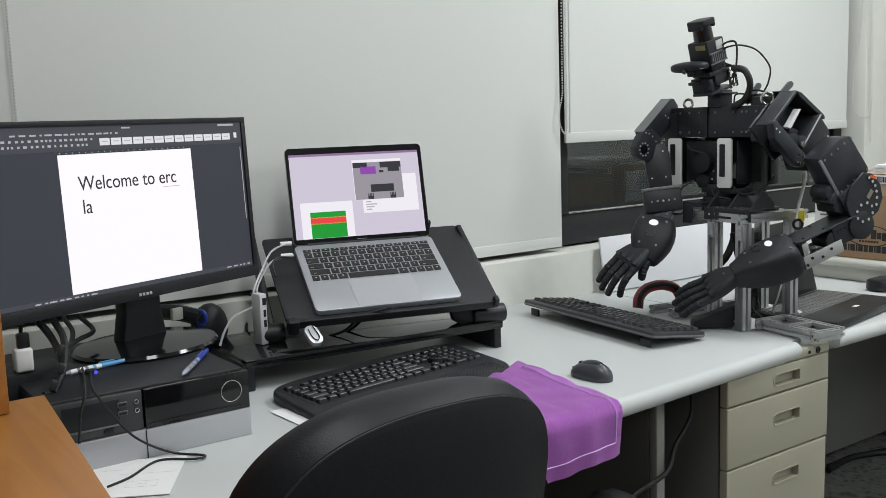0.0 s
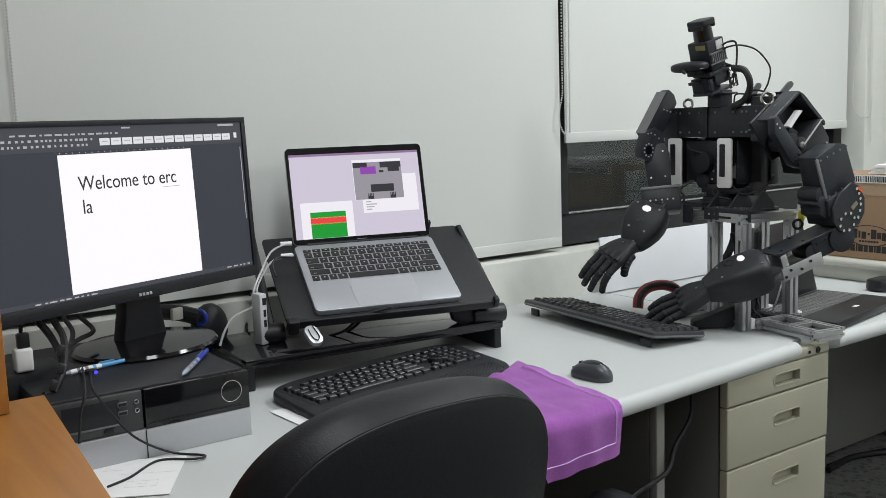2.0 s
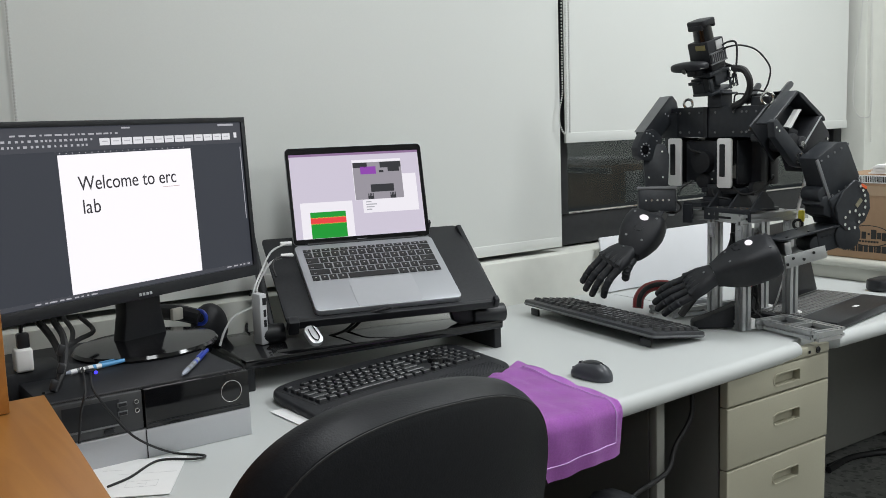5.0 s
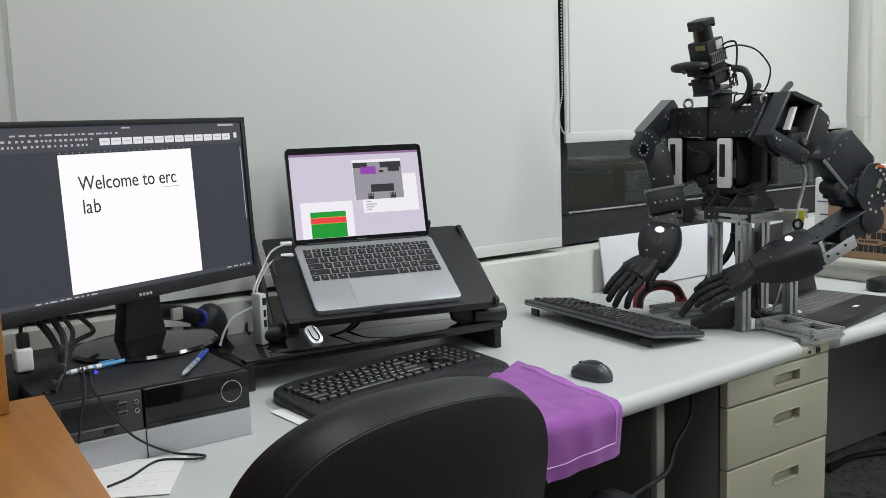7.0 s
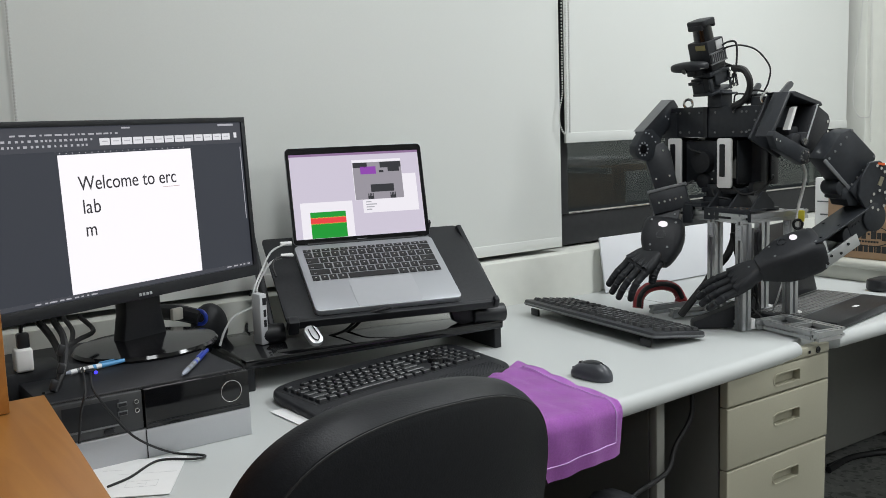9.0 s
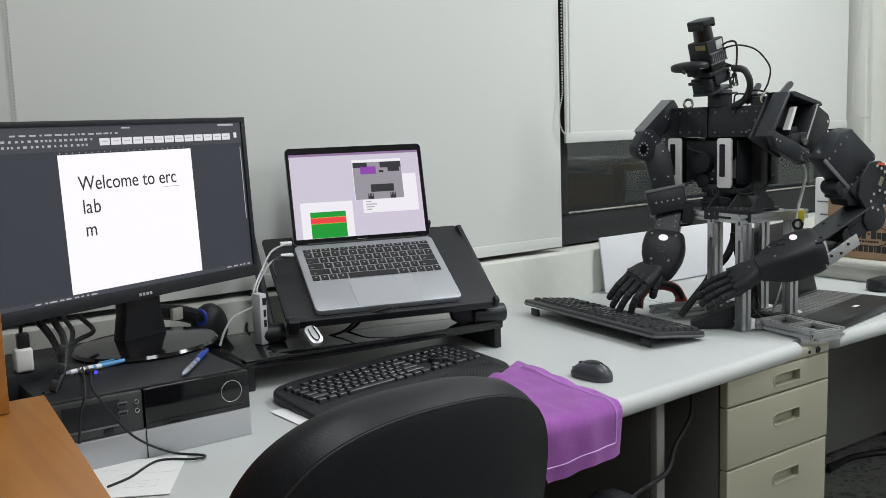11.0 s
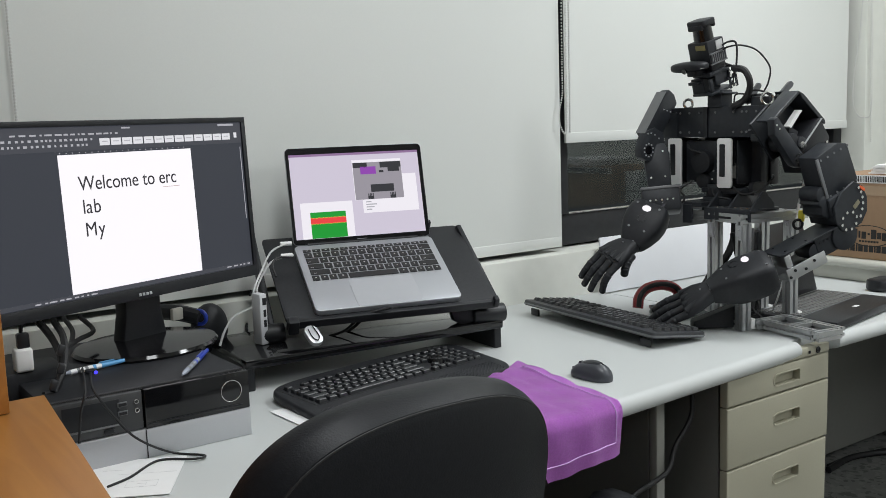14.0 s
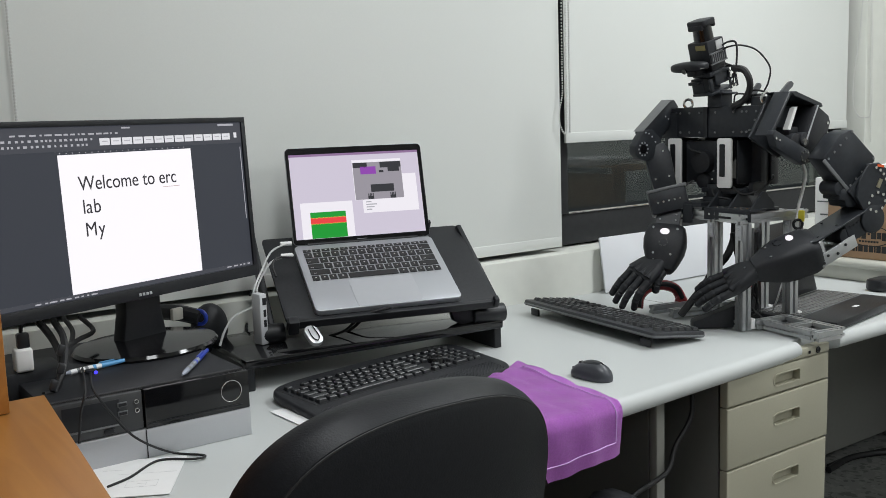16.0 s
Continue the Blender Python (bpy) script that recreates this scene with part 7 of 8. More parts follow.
    walk(ROBOT["near_shell"], [
        (0.0, ROBI @ aim((1.7870, 1.2010, 0.9160), (1.6980, 1.2820, 0.8710), (0, -0.45, 0.85))),
        (0.5, ROBI @ aim((1.7750, 1.2090, 0.9130), (1.6860, 1.2910, 0.8680), (0, -0.45, 0.85))),
        (1.0, ROBI @ aim((1.7530, 1.2230, 0.9040), (1.6650, 1.3050, 0.8590), (0, -0.45, 0.85))),
        (1.5, ROBI @ aim((1.7430, 1.2290, 0.8990), (1.6540, 1.3120, 0.8550), (0, -0.45, 0.85))),
        (1.8, ROBI @ aim((1.7390, 1.2310, 0.8950), (1.6510, 1.3130, 0.8500), (0, -0.45, 0.85))),
        (2.0, ROBI @ aim((1.7360, 1.2330, 0.8860), (1.6470, 1.3150, 0.8420), (0, -0.45, 0.85))),
        (2.2, ROBI @ aim((1.7400, 1.2300, 0.8950), (1.6520, 1.3130, 0.8500), (0, -0.45, 0.85))),
        (2.5, ROBI @ aim((1.7490, 1.2270, 0.9080), (1.6600, 1.3090, 0.8630), (0, -0.45, 0.85))),
        (3.0, ROBI @ aim((1.7500, 1.2280, 0.9180), (1.6610, 1.3100, 0.8740), (0, -0.45, 0.85))),
        (3.5, ROBI @ aim((1.7500, 1.2280, 0.9180), (1.6610, 1.3100, 0.8740), (0, -0.45, 0.85))),
        (4.0, ROBI @ aim((1.7500, 1.2280, 0.9180), (1.6610, 1.3100, 0.8740), (0, -0.45, 0.85))),
        (4.2, ROBI @ aim((1.7500, 1.2280, 0.9180), (1.6610, 1.3100, 0.8740), (0, -0.45, 0.85))),
        (5.2, ROBI @ aim((1.7540, 1.2250, 0.9190), (1.6650, 1.3070, 0.8750), (0, -0.45, 0.85))),
        (6.3, ROBI @ aim((1.7770, 1.2080, 0.9210), (1.6890, 1.2900, 0.8760), (0, -0.45, 0.85))),
        (6.5, ROBI @ aim((1.7890, 1.2000, 0.9200), (1.7010, 1.2820, 0.8760), (0, -0.45, 0.85))),
        (7.0, ROBI @ aim((1.8230, 1.1760, 0.9250), (1.7350, 1.2580, 0.8800), (0, -0.45, 0.85))),
        (7.5, ROBI @ aim((1.8310, 1.1710, 0.9270), (1.7430, 1.2520, 0.8830), (0, -0.45, 0.85))),
        (8.0, ROBI @ aim((1.8310, 1.1710, 0.9270), (1.7430, 1.2520, 0.8830), (0, -0.45, 0.85))),
        (9.2, ROBI @ aim((1.8310, 1.1710, 0.9270), (1.7430, 1.2520, 0.8830), (0, -0.45, 0.85))),
        (10.3, ROBI @ aim((1.8310, 1.1710, 0.9270), (1.7430, 1.2520, 0.8830), (0, -0.45, 0.85))),
        (11.5, ROBI @ aim((1.8310, 1.1710, 0.9270), (1.7430, 1.2520, 0.8830), (0, -0.45, 0.85))),
        (12.0, ROBI @ aim((1.8250, 1.1750, 0.9250), (1.7370, 1.2560, 0.8800), (0, -0.45, 0.85))),
        (12.5, ROBI @ aim((1.7990, 1.1920, 0.9180), (1.7110, 1.2740, 0.8730), (0, -0.45, 0.85))),
        (13.0, ROBI @ aim((1.7640, 1.2150, 0.9080), (1.6760, 1.2970, 0.8630), (0, -0.45, 0.85))),
        (13.5, ROBI @ aim((1.7520, 1.2230, 0.9030), (1.6630, 1.3050, 0.8580), (0, -0.45, 0.85))),
        (13.8, ROBI @ aim((1.7470, 1.2260, 0.8960), (1.6590, 1.3080, 0.8510), (0, -0.45, 0.85))),
        (14.0, ROBI @ aim((1.7420, 1.2270, 0.8840), (1.6530, 1.3090, 0.8390), (0, -0.45, 0.85))),
        (14.2, ROBI @ aim((1.7470, 1.2260, 0.8940), (1.6590, 1.3080, 0.8500), (0, -0.45, 0.85))),
        (14.5, ROBI @ aim((1.7590, 1.2200, 0.9170), (1.6710, 1.3020, 0.8720), (0, -0.45, 0.85))),
        (15.0, ROBI @ aim((1.7660, 1.2170, 0.9220), (1.6770, 1.2990, 0.8780), (0, -0.45, 0.85))),
        (15.5, ROBI @ aim((1.7930, 1.1970, 0.9210), (1.7050, 1.2790, 0.8770), (0, -0.45, 0.85))),
        (16.0, ROBI @ aim((1.8240, 1.1760, 0.9260), (1.7360, 1.2570, 0.8820), (0, -0.45, 0.85))),
    ])
    walk(ROBOT["near_hand"], [
        (0.0, ROBI @ aim((1.6980, 1.2820, 0.8710), (1.6110, 1.3850, 0.8120), (-0.10, -0.50, 0.80))),
        (0.5, ROBI @ aim((1.6860, 1.2910, 0.8680), (1.5980, 1.3940, 0.8090), (-0.10, -0.50, 0.80))),
        (1.0, ROBI @ aim((1.6650, 1.3050, 0.8590), (1.5760, 1.4080, 0.8000), (-0.10, -0.50, 0.80))),
        (1.5, ROBI @ aim((1.6540, 1.3120, 0.8550), (1.5660, 1.4150, 0.7950), (-0.10, -0.50, 0.80))),
        (1.8, ROBI @ aim((1.6510, 1.3130, 0.8500), (1.5620, 1.4170, 0.7910), (-0.10, -0.50, 0.80))),
        (2.0, ROBI @ aim((1.6470, 1.3150, 0.8420), (1.5580, 1.4180, 0.7820), (-0.10, -0.50, 0.80))),
        (2.2, ROBI @ aim((1.6520, 1.3130, 0.8500), (1.5630, 1.4160, 0.7910), (-0.10, -0.50, 0.80))),
        (2.5, ROBI @ aim((1.6600, 1.3090, 0.8630), (1.5710, 1.4120, 0.8040), (-0.10, -0.50, 0.80))),
        (3.0, ROBI @ aim((1.6610, 1.3100, 0.8740), (1.5730, 1.4130, 0.8150), (-0.10, -0.50, 0.80))),
        (3.5, ROBI @ aim((1.6610, 1.3100, 0.8740), (1.5730, 1.4130, 0.8150), (-0.10, -0.50, 0.80))),
        (4.0, ROBI @ aim((1.6610, 1.3100, 0.8740), (1.5730, 1.4130, 0.8150), (-0.10, -0.50, 0.80))),
        (4.2, ROBI @ aim((1.6610, 1.3100, 0.8740), (1.5730, 1.4130, 0.8150), (-0.10, -0.50, 0.80))),
        (5.2, ROBI @ aim((1.6650, 1.3070, 0.8750), (1.5770, 1.4100, 0.8160), (-0.10, -0.50, 0.80))),
        (6.3, ROBI @ aim((1.6890, 1.2900, 0.8760), (1.6010, 1.3930, 0.8180), (-0.10, -0.50, 0.80))),
        (6.5, ROBI @ aim((1.7010, 1.2820, 0.8760), (1.6130, 1.3840, 0.8170), (-0.10, -0.50, 0.80))),
        (7.0, ROBI @ aim((1.7350, 1.2580, 0.8800), (1.6480, 1.3600, 0.8220), (-0.10, -0.50, 0.80))),
        (7.5, ROBI @ aim((1.7430, 1.2520, 0.8830), (1.6560, 1.3540, 0.8240), (-0.10, -0.50, 0.80))),
        (8.0, ROBI @ aim((1.7430, 1.2520, 0.8830), (1.6560, 1.3540, 0.8240), (-0.10, -0.50, 0.80))),
        (9.2, ROBI @ aim((1.7430, 1.2520, 0.8830), (1.6560, 1.3540, 0.8240), (-0.10, -0.50, 0.80))),
        (10.3, ROBI @ aim((1.7430, 1.2520, 0.8830), (1.6560, 1.3540, 0.8240), (-0.10, -0.50, 0.80))),
        (11.5, ROBI @ aim((1.7430, 1.2520, 0.8830), (1.6560, 1.3540, 0.8240), (-0.10, -0.50, 0.80))),
        (12.0, ROBI @ aim((1.7370, 1.2560, 0.8800), (1.6500, 1.3590, 0.8220), (-0.10, -0.50, 0.80))),
        (12.5, ROBI @ aim((1.7110, 1.2740, 0.8730), (1.6230, 1.3770, 0.8140), (-0.10, -0.50, 0.80))),
        (13.0, ROBI @ aim((1.6760, 1.2970, 0.8630), (1.5880, 1.4000, 0.8040), (-0.10, -0.50, 0.80))),
        (13.5, ROBI @ aim((1.6630, 1.3050, 0.8580), (1.5750, 1.4090, 0.7990), (-0.10, -0.50, 0.80))),
        (13.8, ROBI @ aim((1.6590, 1.3080, 0.8510), (1.5700, 1.4110, 0.7920), (-0.10, -0.50, 0.80))),
        (14.0, ROBI @ aim((1.6530, 1.3090, 0.8390), (1.5650, 1.4130, 0.7790), (-0.10, -0.50, 0.80))),
        (14.2, ROBI @ aim((1.6590, 1.3080, 0.8500), (1.5700, 1.4110, 0.7900), (-0.10, -0.50, 0.80))),
        (14.5, ROBI @ aim((1.6710, 1.3020, 0.8720), (1.5830, 1.4060, 0.8130), (-0.10, -0.50, 0.80))),
        (15.0, ROBI @ aim((1.6770, 1.2990, 0.8780), (1.5890, 1.4020, 0.8190), (-0.10, -0.50, 0.80))),
        (15.5, ROBI @ aim((1.7050, 1.2790, 0.8770), (1.6170, 1.3810, 0.8180), (-0.10, -0.50, 0.80))),
        (16.0, ROBI @ aim((1.7360, 1.2570, 0.8820), (1.6490, 1.3590, 0.8230), (-0.10, -0.50, 0.80))),
    ])
    walk(ROBOT["far_upper"], [
        (0.0, ROBI @ aim((1.7520, 1.5620, 1.1390), (1.7360, 1.5250, 1.0020), (-0.7, -0.7, 0.1))),
        (0.5, ROBI @ aim((1.7520, 1.5620, 1.1390), (1.7350, 1.5280, 1.0120), (-0.7, -0.7, 0.1))),
        (1.0, ROBI @ aim((1.7520, 1.5620, 1.1390), (1.7310, 1.5330, 1.0260), (-0.7, -0.7, 0.1))),
        (1.5, ROBI @ aim((1.7520, 1.5620, 1.1390), (1.7340, 1.5320, 1.0330), (-0.7, -0.7, 0.1))),
        (2.0, ROBI @ aim((1.7520, 1.5620, 1.1390), (1.7340, 1.5320, 1.0330), (-0.7, -0.7, 0.1))),
        (3.0, ROBI @ aim((1.7520, 1.5620, 1.1390), (1.7340, 1.5320, 1.0330), (-0.7, -0.7, 0.1))),
        (3.5, ROBI @ aim((1.7520, 1.5620, 1.1390), (1.7280, 1.5340, 1.0190), (-0.7, -0.7, 0.1))),
        (4.0, ROBI @ aim((1.7520, 1.5620, 1.1390), (1.7240, 1.5350, 1.0040), (-0.7, -0.7, 0.1))),
        (4.2, ROBI @ aim((1.7520, 1.5620, 1.1390), (1.7210, 1.5350, 0.9980), (-0.7, -0.7, 0.1))),
        (4.7, ROBI @ aim((1.7520, 1.5620, 1.1390), (1.7230, 1.5360, 1.0090), (-0.7, -0.7, 0.1))),
        (5.5, ROBI @ aim((1.7520, 1.5620, 1.1390), (1.7280, 1.5330, 1.0120), (-0.7, -0.7, 0.1))),
        (6.3, ROBI @ aim((1.7520, 1.5620, 1.1390), (1.7300, 1.5310, 1.0070), (-0.7, -0.7, 0.1))),
        (6.5, ROBI @ aim((1.7520, 1.5620, 1.1390), (1.7340, 1.5270, 1.0020), (-0.7, -0.7, 0.1))),
        (7.0, ROBI @ aim((1.7520, 1.5620, 1.1390), (1.7430, 1.5180, 0.9900), (-0.7, -0.7, 0.1))),
        (7.5, ROBI @ aim((1.7520, 1.5620, 1.1390), (1.7490, 1.5130, 0.9850), (-0.7, -0.7, 0.1))),
        (7.8, ROBI @ aim((1.7520, 1.5620, 1.1390), (1.7470, 1.5130, 0.9720), (-0.7, -0.7, 0.1))),
        (8.0, ROBI @ aim((1.7520, 1.5620, 1.1390), (1.7460, 1.5120, 0.9670), (-0.7, -0.7, 0.1))),
        (8.2, ROBI @ aim((1.7520, 1.5620, 1.1390), (1.7490, 1.5120, 0.9760), (-0.7, -0.7, 0.1))),
        (8.5, ROBI @ aim((1.7520, 1.5620, 1.1390), (1.7520, 1.5130, 0.9960), (-0.7, -0.7, 0.1))),
        (9.0, ROBI @ aim((1.7520, 1.5620, 1.1390), (1.7510, 1.5150, 1.0020), (-0.7, -0.7, 0.1))),
        (9.2, ROBI @ aim((1.7520, 1.5620, 1.1390), (1.7490, 1.5150, 0.9970), (-0.7, -0.7, 0.1))),
        (10.4, ROBI @ aim((1.7520, 1.5620, 1.1390), (1.7500, 1.5140, 0.9910), (-0.7, -0.7, 0.1))),
        (11.0, ROBI @ aim((1.7520, 1.5620, 1.1390), (1.7470, 1.5130, 0.9720), (-0.7, -0.7, 0.1))),
        (11.3, ROBI @ aim((1.7520, 1.5620, 1.1390), (1.7470, 1.5130, 0.9720), (-0.7, -0.7, 0.1))),
        (11.5, ROBI @ aim((1.7520, 1.5620, 1.1390), (1.7500, 1.5130, 0.9840), (-0.7, -0.7, 0.1))),
        (12.0, ROBI @ aim((1.7520, 1.5620, 1.1390), (1.7470, 1.5150, 0.9870), (-0.7, -0.7, 0.1))),
        (12.5, ROBI @ aim((1.7520, 1.5620, 1.1390), (1.7420, 1.5210, 1.0020), (-0.7, -0.7, 0.1))),
        (13.0, ROBI @ aim((1.7520, 1.5620, 1.1390), (1.7360, 1.5300, 1.0270), (-0.7, -0.7, 0.1))),
        (13.5, ROBI @ aim((1.7520, 1.5620, 1.1390), (1.7340, 1.5320, 1.0330), (-0.7, -0.7, 0.1))),
        (14.5, ROBI @ aim((1.7520, 1.5620, 1.1390), (1.7340, 1.5320, 1.0330), (-0.7, -0.7, 0.1))),
        (15.0, ROBI @ aim((1.7520, 1.5620, 1.1390), (1.7360, 1.5300, 1.0310), (-0.7, -0.7, 0.1))),
        (15.5, ROBI @ aim((1.7520, 1.5620, 1.1390), (1.7420, 1.5230, 1.0100), (-0.7, -0.7, 0.1))),
        (16.0, ROBI @ aim((1.7520, 1.5620, 1.1390), (1.7500, 1.5130, 0.9870), (-0.7, -0.7, 0.1))),
    ])
    walk(ROBOT["far_fore"], [
        (0.0, ROBI @ aim((1.7220, 1.5200, 0.9880), (1.6660, 1.5050, 0.9140), (-0.6, -0.45, 0.65))),
        (0.5, ROBI @ aim((1.7220, 1.5230, 0.9970), (1.6560, 1.5130, 0.9140), (-0.6, -0.45, 0.65))),
        (1.0, ROBI @ aim((1.7180, 1.5280, 1.0110), (1.6430, 1.5230, 0.9210), (-0.6, -0.45, 0.65))),
        (1.5, ROBI @ aim((1.7200, 1.5270, 1.0180), (1.6360, 1.5280, 0.9230), (-0.6, -0.45, 0.65))),
        (2.0, ROBI @ aim((1.7200, 1.5270, 1.0180), (1.6350, 1.5290, 0.9230), (-0.6, -0.45, 0.65))),
        (3.0, ROBI @ aim((1.7200, 1.5270, 1.0180), (1.6350, 1.5290, 0.9230), (-0.6, -0.45, 0.65))),
        (3.5, ROBI @ aim((1.7150, 1.5290, 1.0050), (1.6330, 1.5290, 0.9150), (-0.6, -0.45, 0.65))),
        (4.0, ROBI @ aim((1.7100, 1.5300, 0.9890), (1.6280, 1.5300, 0.9000), (-0.6, -0.45, 0.65))),
        (4.2, ROBI @ aim((1.7080, 1.5300, 0.9840), (1.6280, 1.5290, 0.8940), (-0.6, -0.45, 0.65))),
        (4.7, ROBI @ aim((1.7100, 1.5310, 0.9940), (1.6320, 1.5290, 0.9100), (-0.6, -0.45, 0.65))),
        (5.5, ROBI @ aim((1.7150, 1.5280, 0.9970), (1.6400, 1.5240, 0.9150), (-0.6, -0.45, 0.65))),
        (6.3, ROBI @ aim((1.7160, 1.5260, 0.9920), (1.6480, 1.5170, 0.9080), (-0.6, -0.45, 0.65))),
        (6.5, ROBI @ aim((1.7210, 1.5220, 0.9880), (1.6550, 1.5120, 0.9050), (-0.6, -0.45, 0.65))),
        (7.0, ROBI @ aim((1.7300, 1.5130, 0.9760), (1.6760, 1.4940, 0.8870), (-0.6, -0.45, 0.65))),
        (7.5, ROBI @ aim((1.7350, 1.5080, 0.9700), (1.6830, 1.4880, 0.8820), (-0.6, -0.45, 0.65))),
        (7.8, ROBI @ aim((1.7330, 1.5080, 0.9580), (1.6830, 1.4860, 0.8710), (-0.6, -0.45, 0.65))),
        (8.0, ROBI @ aim((1.7330, 1.5070, 0.9530), (1.6820, 1.4860, 0.8660), (-0.6, -0.45, 0.65))),
        (8.2, ROBI @ aim((1.7350, 1.5070, 0.9610), (1.6840, 1.4860, 0.8770), (-0.6, -0.45, 0.65))),
        (8.5, ROBI @ aim((1.7380, 1.5080, 0.9810), (1.6860, 1.4870, 0.8910), (-0.6, -0.45, 0.65))),
        (9.0, ROBI @ aim((1.7370, 1.5100, 0.9870), (1.6840, 1.4900, 0.9040), (-0.6, -0.45, 0.65))),
        (9.2, ROBI @ aim((1.7350, 1.5100, 0.9830), (1.6840, 1.4900, 0.9010), (-0.6, -0.45, 0.65))),
        (10.4, ROBI @ aim((1.7360, 1.5090, 0.9760), (1.6830, 1.4900, 0.8950), (-0.6, -0.45, 0.65))),
        (11.0, ROBI @ aim((1.7330, 1.5080, 0.9580), (1.6830, 1.4860, 0.8710), (-0.6, -0.45, 0.65))),
        (11.3, ROBI @ aim((1.7330, 1.5080, 0.9570), (1.6840, 1.4850, 0.8690), (-0.6, -0.45, 0.65))),
        (11.5, ROBI @ aim((1.7360, 1.5080, 0.9690), (1.6820, 1.4900, 0.8880), (-0.6, -0.45, 0.65))),
        (12.0, ROBI @ aim((1.7330, 1.5100, 0.9730), (1.6800, 1.4930, 0.8990), (-0.6, -0.45, 0.65))),
        (12.5, ROBI @ aim((1.7280, 1.5160, 0.9870), (1.6620, 1.5070, 0.9050), (-0.6, -0.45, 0.65))),
        (13.0, ROBI @ aim((1.7220, 1.5250, 1.0130), (1.6430, 1.5220, 0.9170), (-0.6, -0.45, 0.65))),
        (13.5, ROBI @ aim((1.7200, 1.5270, 1.0180), (1.6350, 1.5290, 0.9230), (-0.6, -0.45, 0.65))),
        (14.5, ROBI @ aim((1.7200, 1.5270, 1.0180), (1.6350, 1.5290, 0.9230), (-0.6, -0.45, 0.65))),
        (15.0, ROBI @ aim((1.7230, 1.5250, 1.0170), (1.6400, 1.5250, 0.9210), (-0.6, -0.45, 0.65))),
        (15.5, ROBI @ aim((1.7280, 1.5180, 0.9960), (1.6640, 1.5050, 0.9070), (-0.6, -0.45, 0.65))),
        (16.0, ROBI @ aim((1.7370, 1.5080, 0.9730), (1.6880, 1.4850, 0.8840), (-0.6, -0.45, 0.65))),
    ])
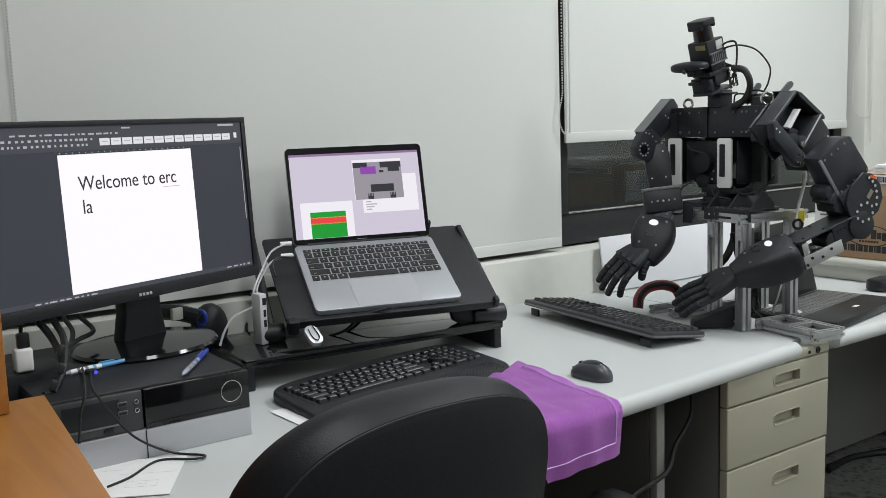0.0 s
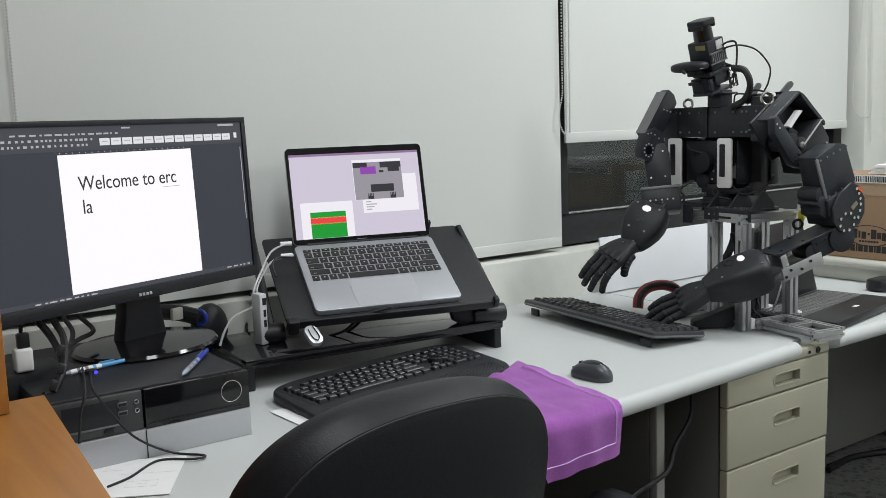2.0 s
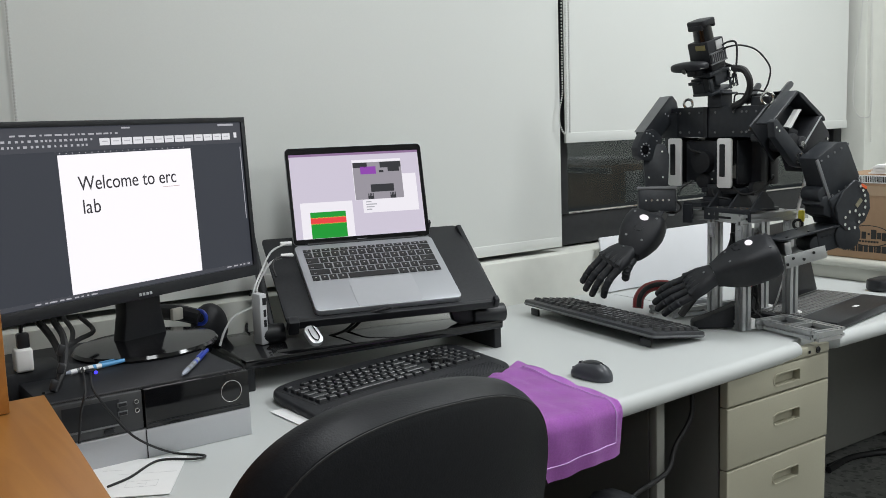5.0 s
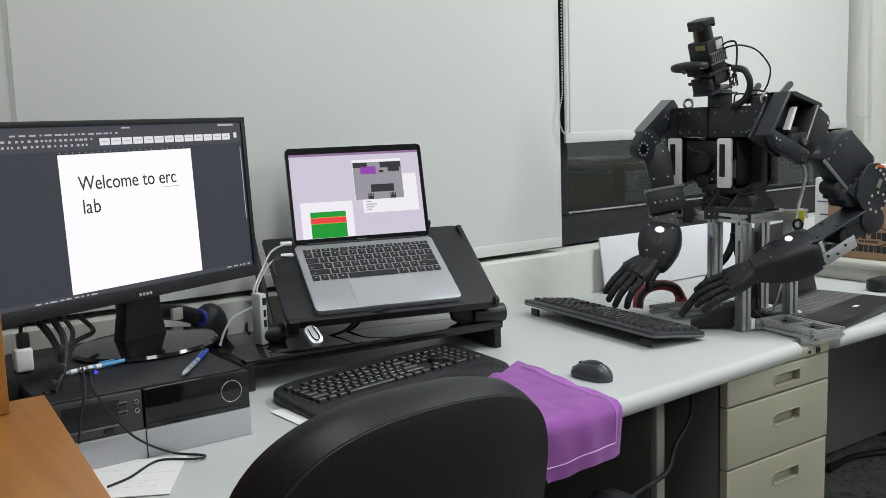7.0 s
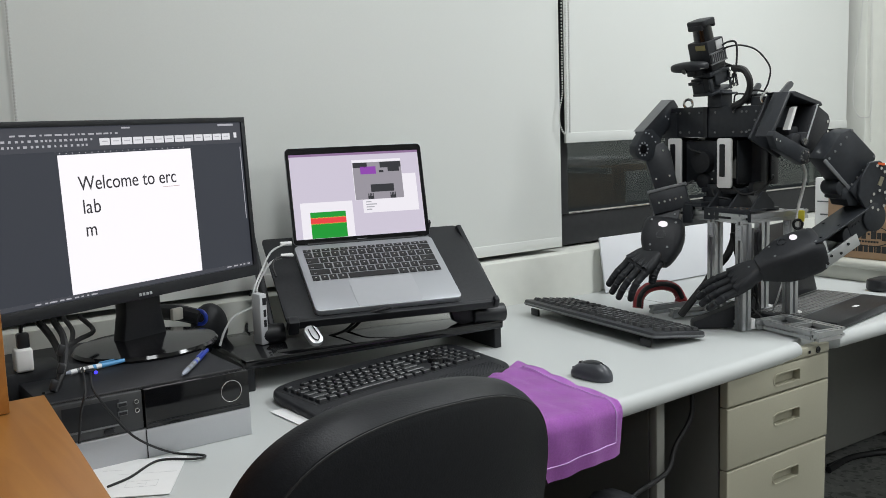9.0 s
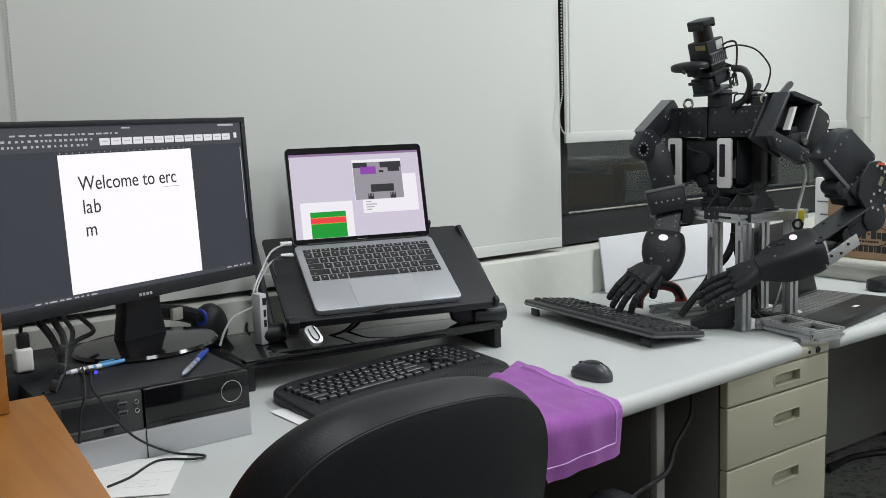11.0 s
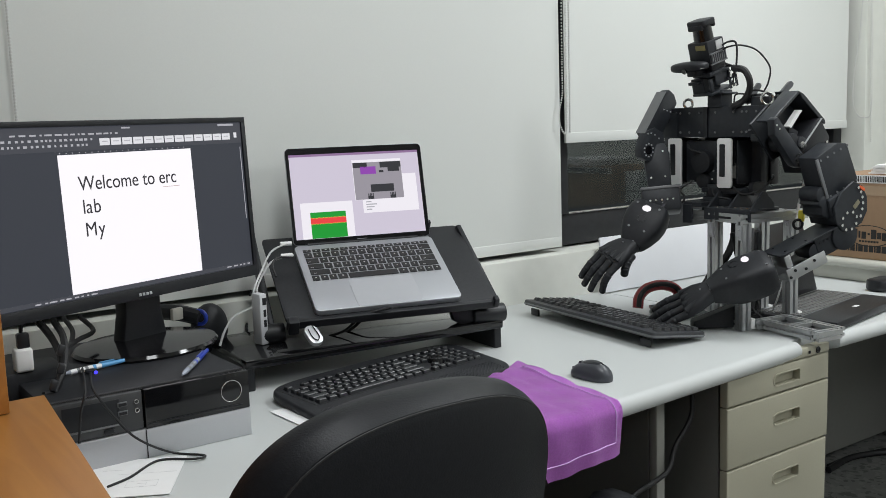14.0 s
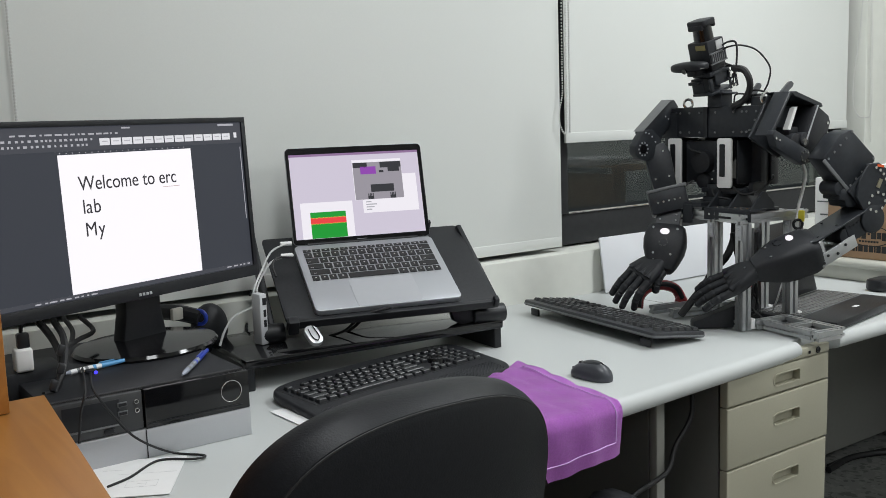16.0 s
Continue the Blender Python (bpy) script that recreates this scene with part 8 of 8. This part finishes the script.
    walk(ROBOT["far_shell"], [
        (0.0, ROBI @ aim((1.7220, 1.5200, 0.9880), (1.6660, 1.5050, 0.9140), (-0.6, -0.45, 0.65))),
        (0.5, ROBI @ aim((1.7220, 1.5230, 0.9970), (1.6560, 1.5130, 0.9140), (-0.6, -0.45, 0.65))),
        (1.0, ROBI @ aim((1.7180, 1.5280, 1.0110), (1.6430, 1.5230, 0.9210), (-0.6, -0.45, 0.65))),
        (1.5, ROBI @ aim((1.7200, 1.5270, 1.0180), (1.6360, 1.5280, 0.9230), (-0.6, -0.45, 0.65))),
        (2.0, ROBI @ aim((1.7200, 1.5270, 1.0180), (1.6350, 1.5290, 0.9230), (-0.6, -0.45, 0.65))),
        (3.0, ROBI @ aim((1.7200, 1.5270, 1.0180), (1.6350, 1.5290, 0.9230), (-0.6, -0.45, 0.65))),
        (3.5, ROBI @ aim((1.7150, 1.5290, 1.0050), (1.6330, 1.5290, 0.9150), (-0.6, -0.45, 0.65))),
        (4.0, ROBI @ aim((1.7100, 1.5300, 0.9890), (1.6280, 1.5300, 0.9000), (-0.6, -0.45, 0.65))),
        (4.2, ROBI @ aim((1.7080, 1.5300, 0.9840), (1.6280, 1.5290, 0.8940), (-0.6, -0.45, 0.65))),
        (4.7, ROBI @ aim((1.7100, 1.5310, 0.9940), (1.6320, 1.5290, 0.9100), (-0.6, -0.45, 0.65))),
        (5.5, ROBI @ aim((1.7150, 1.5280, 0.9970), (1.6400, 1.5240, 0.9150), (-0.6, -0.45, 0.65))),
        (6.3, ROBI @ aim((1.7160, 1.5260, 0.9920), (1.6480, 1.5170, 0.9080), (-0.6, -0.45, 0.65))),
        (6.5, ROBI @ aim((1.7210, 1.5220, 0.9880), (1.6550, 1.5120, 0.9050), (-0.6, -0.45, 0.65))),
        (7.0, ROBI @ aim((1.7300, 1.5130, 0.9760), (1.6760, 1.4940, 0.8870), (-0.6, -0.45, 0.65))),
        (7.5, ROBI @ aim((1.7350, 1.5080, 0.9700), (1.6830, 1.4880, 0.8820), (-0.6, -0.45, 0.65))),
        (7.8, ROBI @ aim((1.7330, 1.5080, 0.9580), (1.6830, 1.4860, 0.8710), (-0.6, -0.45, 0.65))),
        (8.0, ROBI @ aim((1.7330, 1.5070, 0.9530), (1.6820, 1.4860, 0.8660), (-0.6, -0.45, 0.65))),
        (8.2, ROBI @ aim((1.7350, 1.5070, 0.9610), (1.6840, 1.4860, 0.8770), (-0.6, -0.45, 0.65))),
        (8.5, ROBI @ aim((1.7380, 1.5080, 0.9810), (1.6860, 1.4870, 0.8910), (-0.6, -0.45, 0.65))),
        (9.0, ROBI @ aim((1.7370, 1.5100, 0.9870), (1.6840, 1.4900, 0.9040), (-0.6, -0.45, 0.65))),
        (9.2, ROBI @ aim((1.7350, 1.5100, 0.9830), (1.6840, 1.4900, 0.9010), (-0.6, -0.45, 0.65))),
        (10.4, ROBI @ aim((1.7360, 1.5090, 0.9760), (1.6830, 1.4900, 0.8950), (-0.6, -0.45, 0.65))),
        (11.0, ROBI @ aim((1.7330, 1.5080, 0.9580), (1.6830, 1.4860, 0.8710), (-0.6, -0.45, 0.65))),
        (11.3, ROBI @ aim((1.7330, 1.5080, 0.9570), (1.6840, 1.4850, 0.8690), (-0.6, -0.45, 0.65))),
        (11.5, ROBI @ aim((1.7360, 1.5080, 0.9690), (1.6820, 1.4900, 0.8880), (-0.6, -0.45, 0.65))),
        (12.0, ROBI @ aim((1.7330, 1.5100, 0.9730), (1.6800, 1.4930, 0.8990), (-0.6, -0.45, 0.65))),
        (12.5, ROBI @ aim((1.7280, 1.5160, 0.9870), (1.6620, 1.5070, 0.9050), (-0.6, -0.45, 0.65))),
        (13.0, ROBI @ aim((1.7220, 1.5250, 1.0130), (1.6430, 1.5220, 0.9170), (-0.6, -0.45, 0.65))),
        (13.5, ROBI @ aim((1.7200, 1.5270, 1.0180), (1.6350, 1.5290, 0.9230), (-0.6, -0.45, 0.65))),
        (14.5, ROBI @ aim((1.7200, 1.5270, 1.0180), (1.6350, 1.5290, 0.9230), (-0.6, -0.45, 0.65))),
        (15.0, ROBI @ aim((1.7230, 1.5250, 1.0170), (1.6400, 1.5250, 0.9210), (-0.6, -0.45, 0.65))),
        (15.5, ROBI @ aim((1.7280, 1.5180, 0.9960), (1.6640, 1.5050, 0.9070), (-0.6, -0.45, 0.65))),
        (16.0, ROBI @ aim((1.7370, 1.5080, 0.9730), (1.6880, 1.4850, 0.8840), (-0.6, -0.45, 0.65))),
    ])
    walk(ROBOT["far_hand"], [
        (0.0, ROBI @ aim((1.6660, 1.5050, 0.9140), (1.5280, 1.5390, 0.8590), (-0.3, -0.3, 0.9))),
        (0.5, ROBI @ aim((1.6560, 1.5130, 0.9140), (1.5200, 1.5450, 0.8610), (-0.3, -0.3, 0.9))),
        (1.0, ROBI @ aim((1.6430, 1.5230, 0.9210), (1.5080, 1.5550, 0.8670), (-0.3, -0.3, 0.9))),
        (1.5, ROBI @ aim((1.6360, 1.5280, 0.9230), (1.5020, 1.5600, 0.8710), (-0.3, -0.3, 0.9))),
        (2.0, ROBI @ aim((1.6350, 1.5290, 0.9230), (1.5010, 1.5610, 0.8730), (-0.3, -0.3, 0.9))),
        (3.0, ROBI @ aim((1.6350, 1.5290, 0.9230), (1.5000, 1.5610, 0.8720), (-0.3, -0.3, 0.9))),
        (3.5, ROBI @ aim((1.6330, 1.5290, 0.9150), (1.4960, 1.5630, 0.8640), (-0.3, -0.3, 0.9))),
        (4.0, ROBI @ aim((1.6280, 1.5300, 0.9000), (1.4920, 1.5630, 0.8490), (-0.3, -0.3, 0.9))),
        (4.2, ROBI @ aim((1.6280, 1.5290, 0.8940), (1.4920, 1.5630, 0.8440), (-0.3, -0.3, 0.9))),
        (4.7, ROBI @ aim((1.6320, 1.5290, 0.9100), (1.4970, 1.5610, 0.8550), (-0.3, -0.3, 0.9))),
        (5.5, ROBI @ aim((1.6400, 1.5240, 0.9150), (1.5050, 1.5560, 0.8610), (-0.3, -0.3, 0.9))),
        (6.3, ROBI @ aim((1.6480, 1.5170, 0.9080), (1.5120, 1.5500, 0.8580), (-0.3, -0.3, 0.9))),
        (6.5, ROBI @ aim((1.6550, 1.5120, 0.9050), (1.5170, 1.5460, 0.8560), (-0.3, -0.3, 0.9))),
        (7.0, ROBI @ aim((1.6760, 1.4940, 0.8870), (1.5420, 1.5250, 0.8340), (-0.3, -0.3, 0.9))),
        (7.5, ROBI @ aim((1.6830, 1.4880, 0.8820), (1.5540, 1.5160, 0.8270), (-0.3, -0.3, 0.9))),
        (7.8, ROBI @ aim((1.6830, 1.4860, 0.8710), (1.5550, 1.5130, 0.8200), (-0.3, -0.3, 0.9))),
        (8.0, ROBI @ aim((1.6820, 1.4860, 0.8660), (1.5550, 1.5130, 0.8170), (-0.3, -0.3, 0.9))),
        (8.2, ROBI @ aim((1.6840, 1.4860, 0.8770), (1.5560, 1.5140, 0.8260), (-0.3, -0.3, 0.9))),
        (8.5, ROBI @ aim((1.6860, 1.4870, 0.8910), (1.5560, 1.5160, 0.8390), (-0.3, -0.3, 0.9))),
        (9.0, ROBI @ aim((1.6840, 1.4900, 0.9040), (1.5550, 1.5190, 0.8540), (-0.3, -0.3, 0.9))),
        (9.2, ROBI @ aim((1.6840, 1.4900, 0.9010), (1.5550, 1.5180, 0.8510), (-0.3, -0.3, 0.9))),
        (10.4, ROBI @ aim((1.6830, 1.4900, 0.8950), (1.5550, 1.5180, 0.8460), (-0.3, -0.3, 0.9))),
        (11.0, ROBI @ aim((1.6830, 1.4860, 0.8710), (1.5520, 1.5160, 0.8230), (-0.3, -0.3, 0.9))),
        (11.3, ROBI @ aim((1.6840, 1.4850, 0.8690), (1.5520, 1.5160, 0.8210), (-0.3, -0.3, 0.9))),
        (11.5, ROBI @ aim((1.6820, 1.4900, 0.8880), (1.5520, 1.5180, 0.8360), (-0.3, -0.3, 0.9))),
        (12.0, ROBI @ aim((1.6800, 1.4930, 0.8990), (1.5510, 1.5210, 0.8480), (-0.3, -0.3, 0.9))),
        (12.5, ROBI @ aim((1.6620, 1.5070, 0.9050), (1.5280, 1.5380, 0.8530), (-0.3, -0.3, 0.9))),
        (13.0, ROBI @ aim((1.6430, 1.5220, 0.9170), (1.5070, 1.5550, 0.8650), (-0.3, -0.3, 0.9))),
        (13.5, ROBI @ aim((1.6350, 1.5290, 0.9230), (1.5000, 1.5610, 0.8720), (-0.3, -0.3, 0.9))),
        (14.5, ROBI @ aim((1.6350, 1.5290, 0.9230), (1.5000, 1.5610, 0.8720), (-0.3, -0.3, 0.9))),
        (15.0, ROBI @ aim((1.6400, 1.5250, 0.9210), (1.5050, 1.5580, 0.8710), (-0.3, -0.3, 0.9))),
        (15.5, ROBI @ aim((1.6640, 1.5050, 0.9070), (1.5270, 1.5390, 0.8530), (-0.3, -0.3, 0.9))),
        (16.0, ROBI @ aim((1.6880, 1.4850, 0.8840), (1.5530, 1.5160, 0.8290), (-0.3, -0.3, 0.9))),
    ])
    # letters typed on the screen come forward from behind the page as they are struck
    for name, t in (("letter_b", 2.15), ("letter_m", 7.9), ("letter_y", 11.1)):
        ob, m = TYPED[name]
        back = Matrix.Translation((0, 0.0022, 0)) @ m
        walk(ob, [(0, back), (t - 0.04, back), (t, m), (16, m)])
    ob, m = TYPED["capital_letter"]
    back = Matrix.Translation((0, 0.0022, 0)) @ m
    walk(ob, [(0, back), (13.96, back), (14.0, m), (16, m)])


for ob in scene.objects:
    if "screws" in ob.name:
        ob["kind"] = "stuff"
motions()
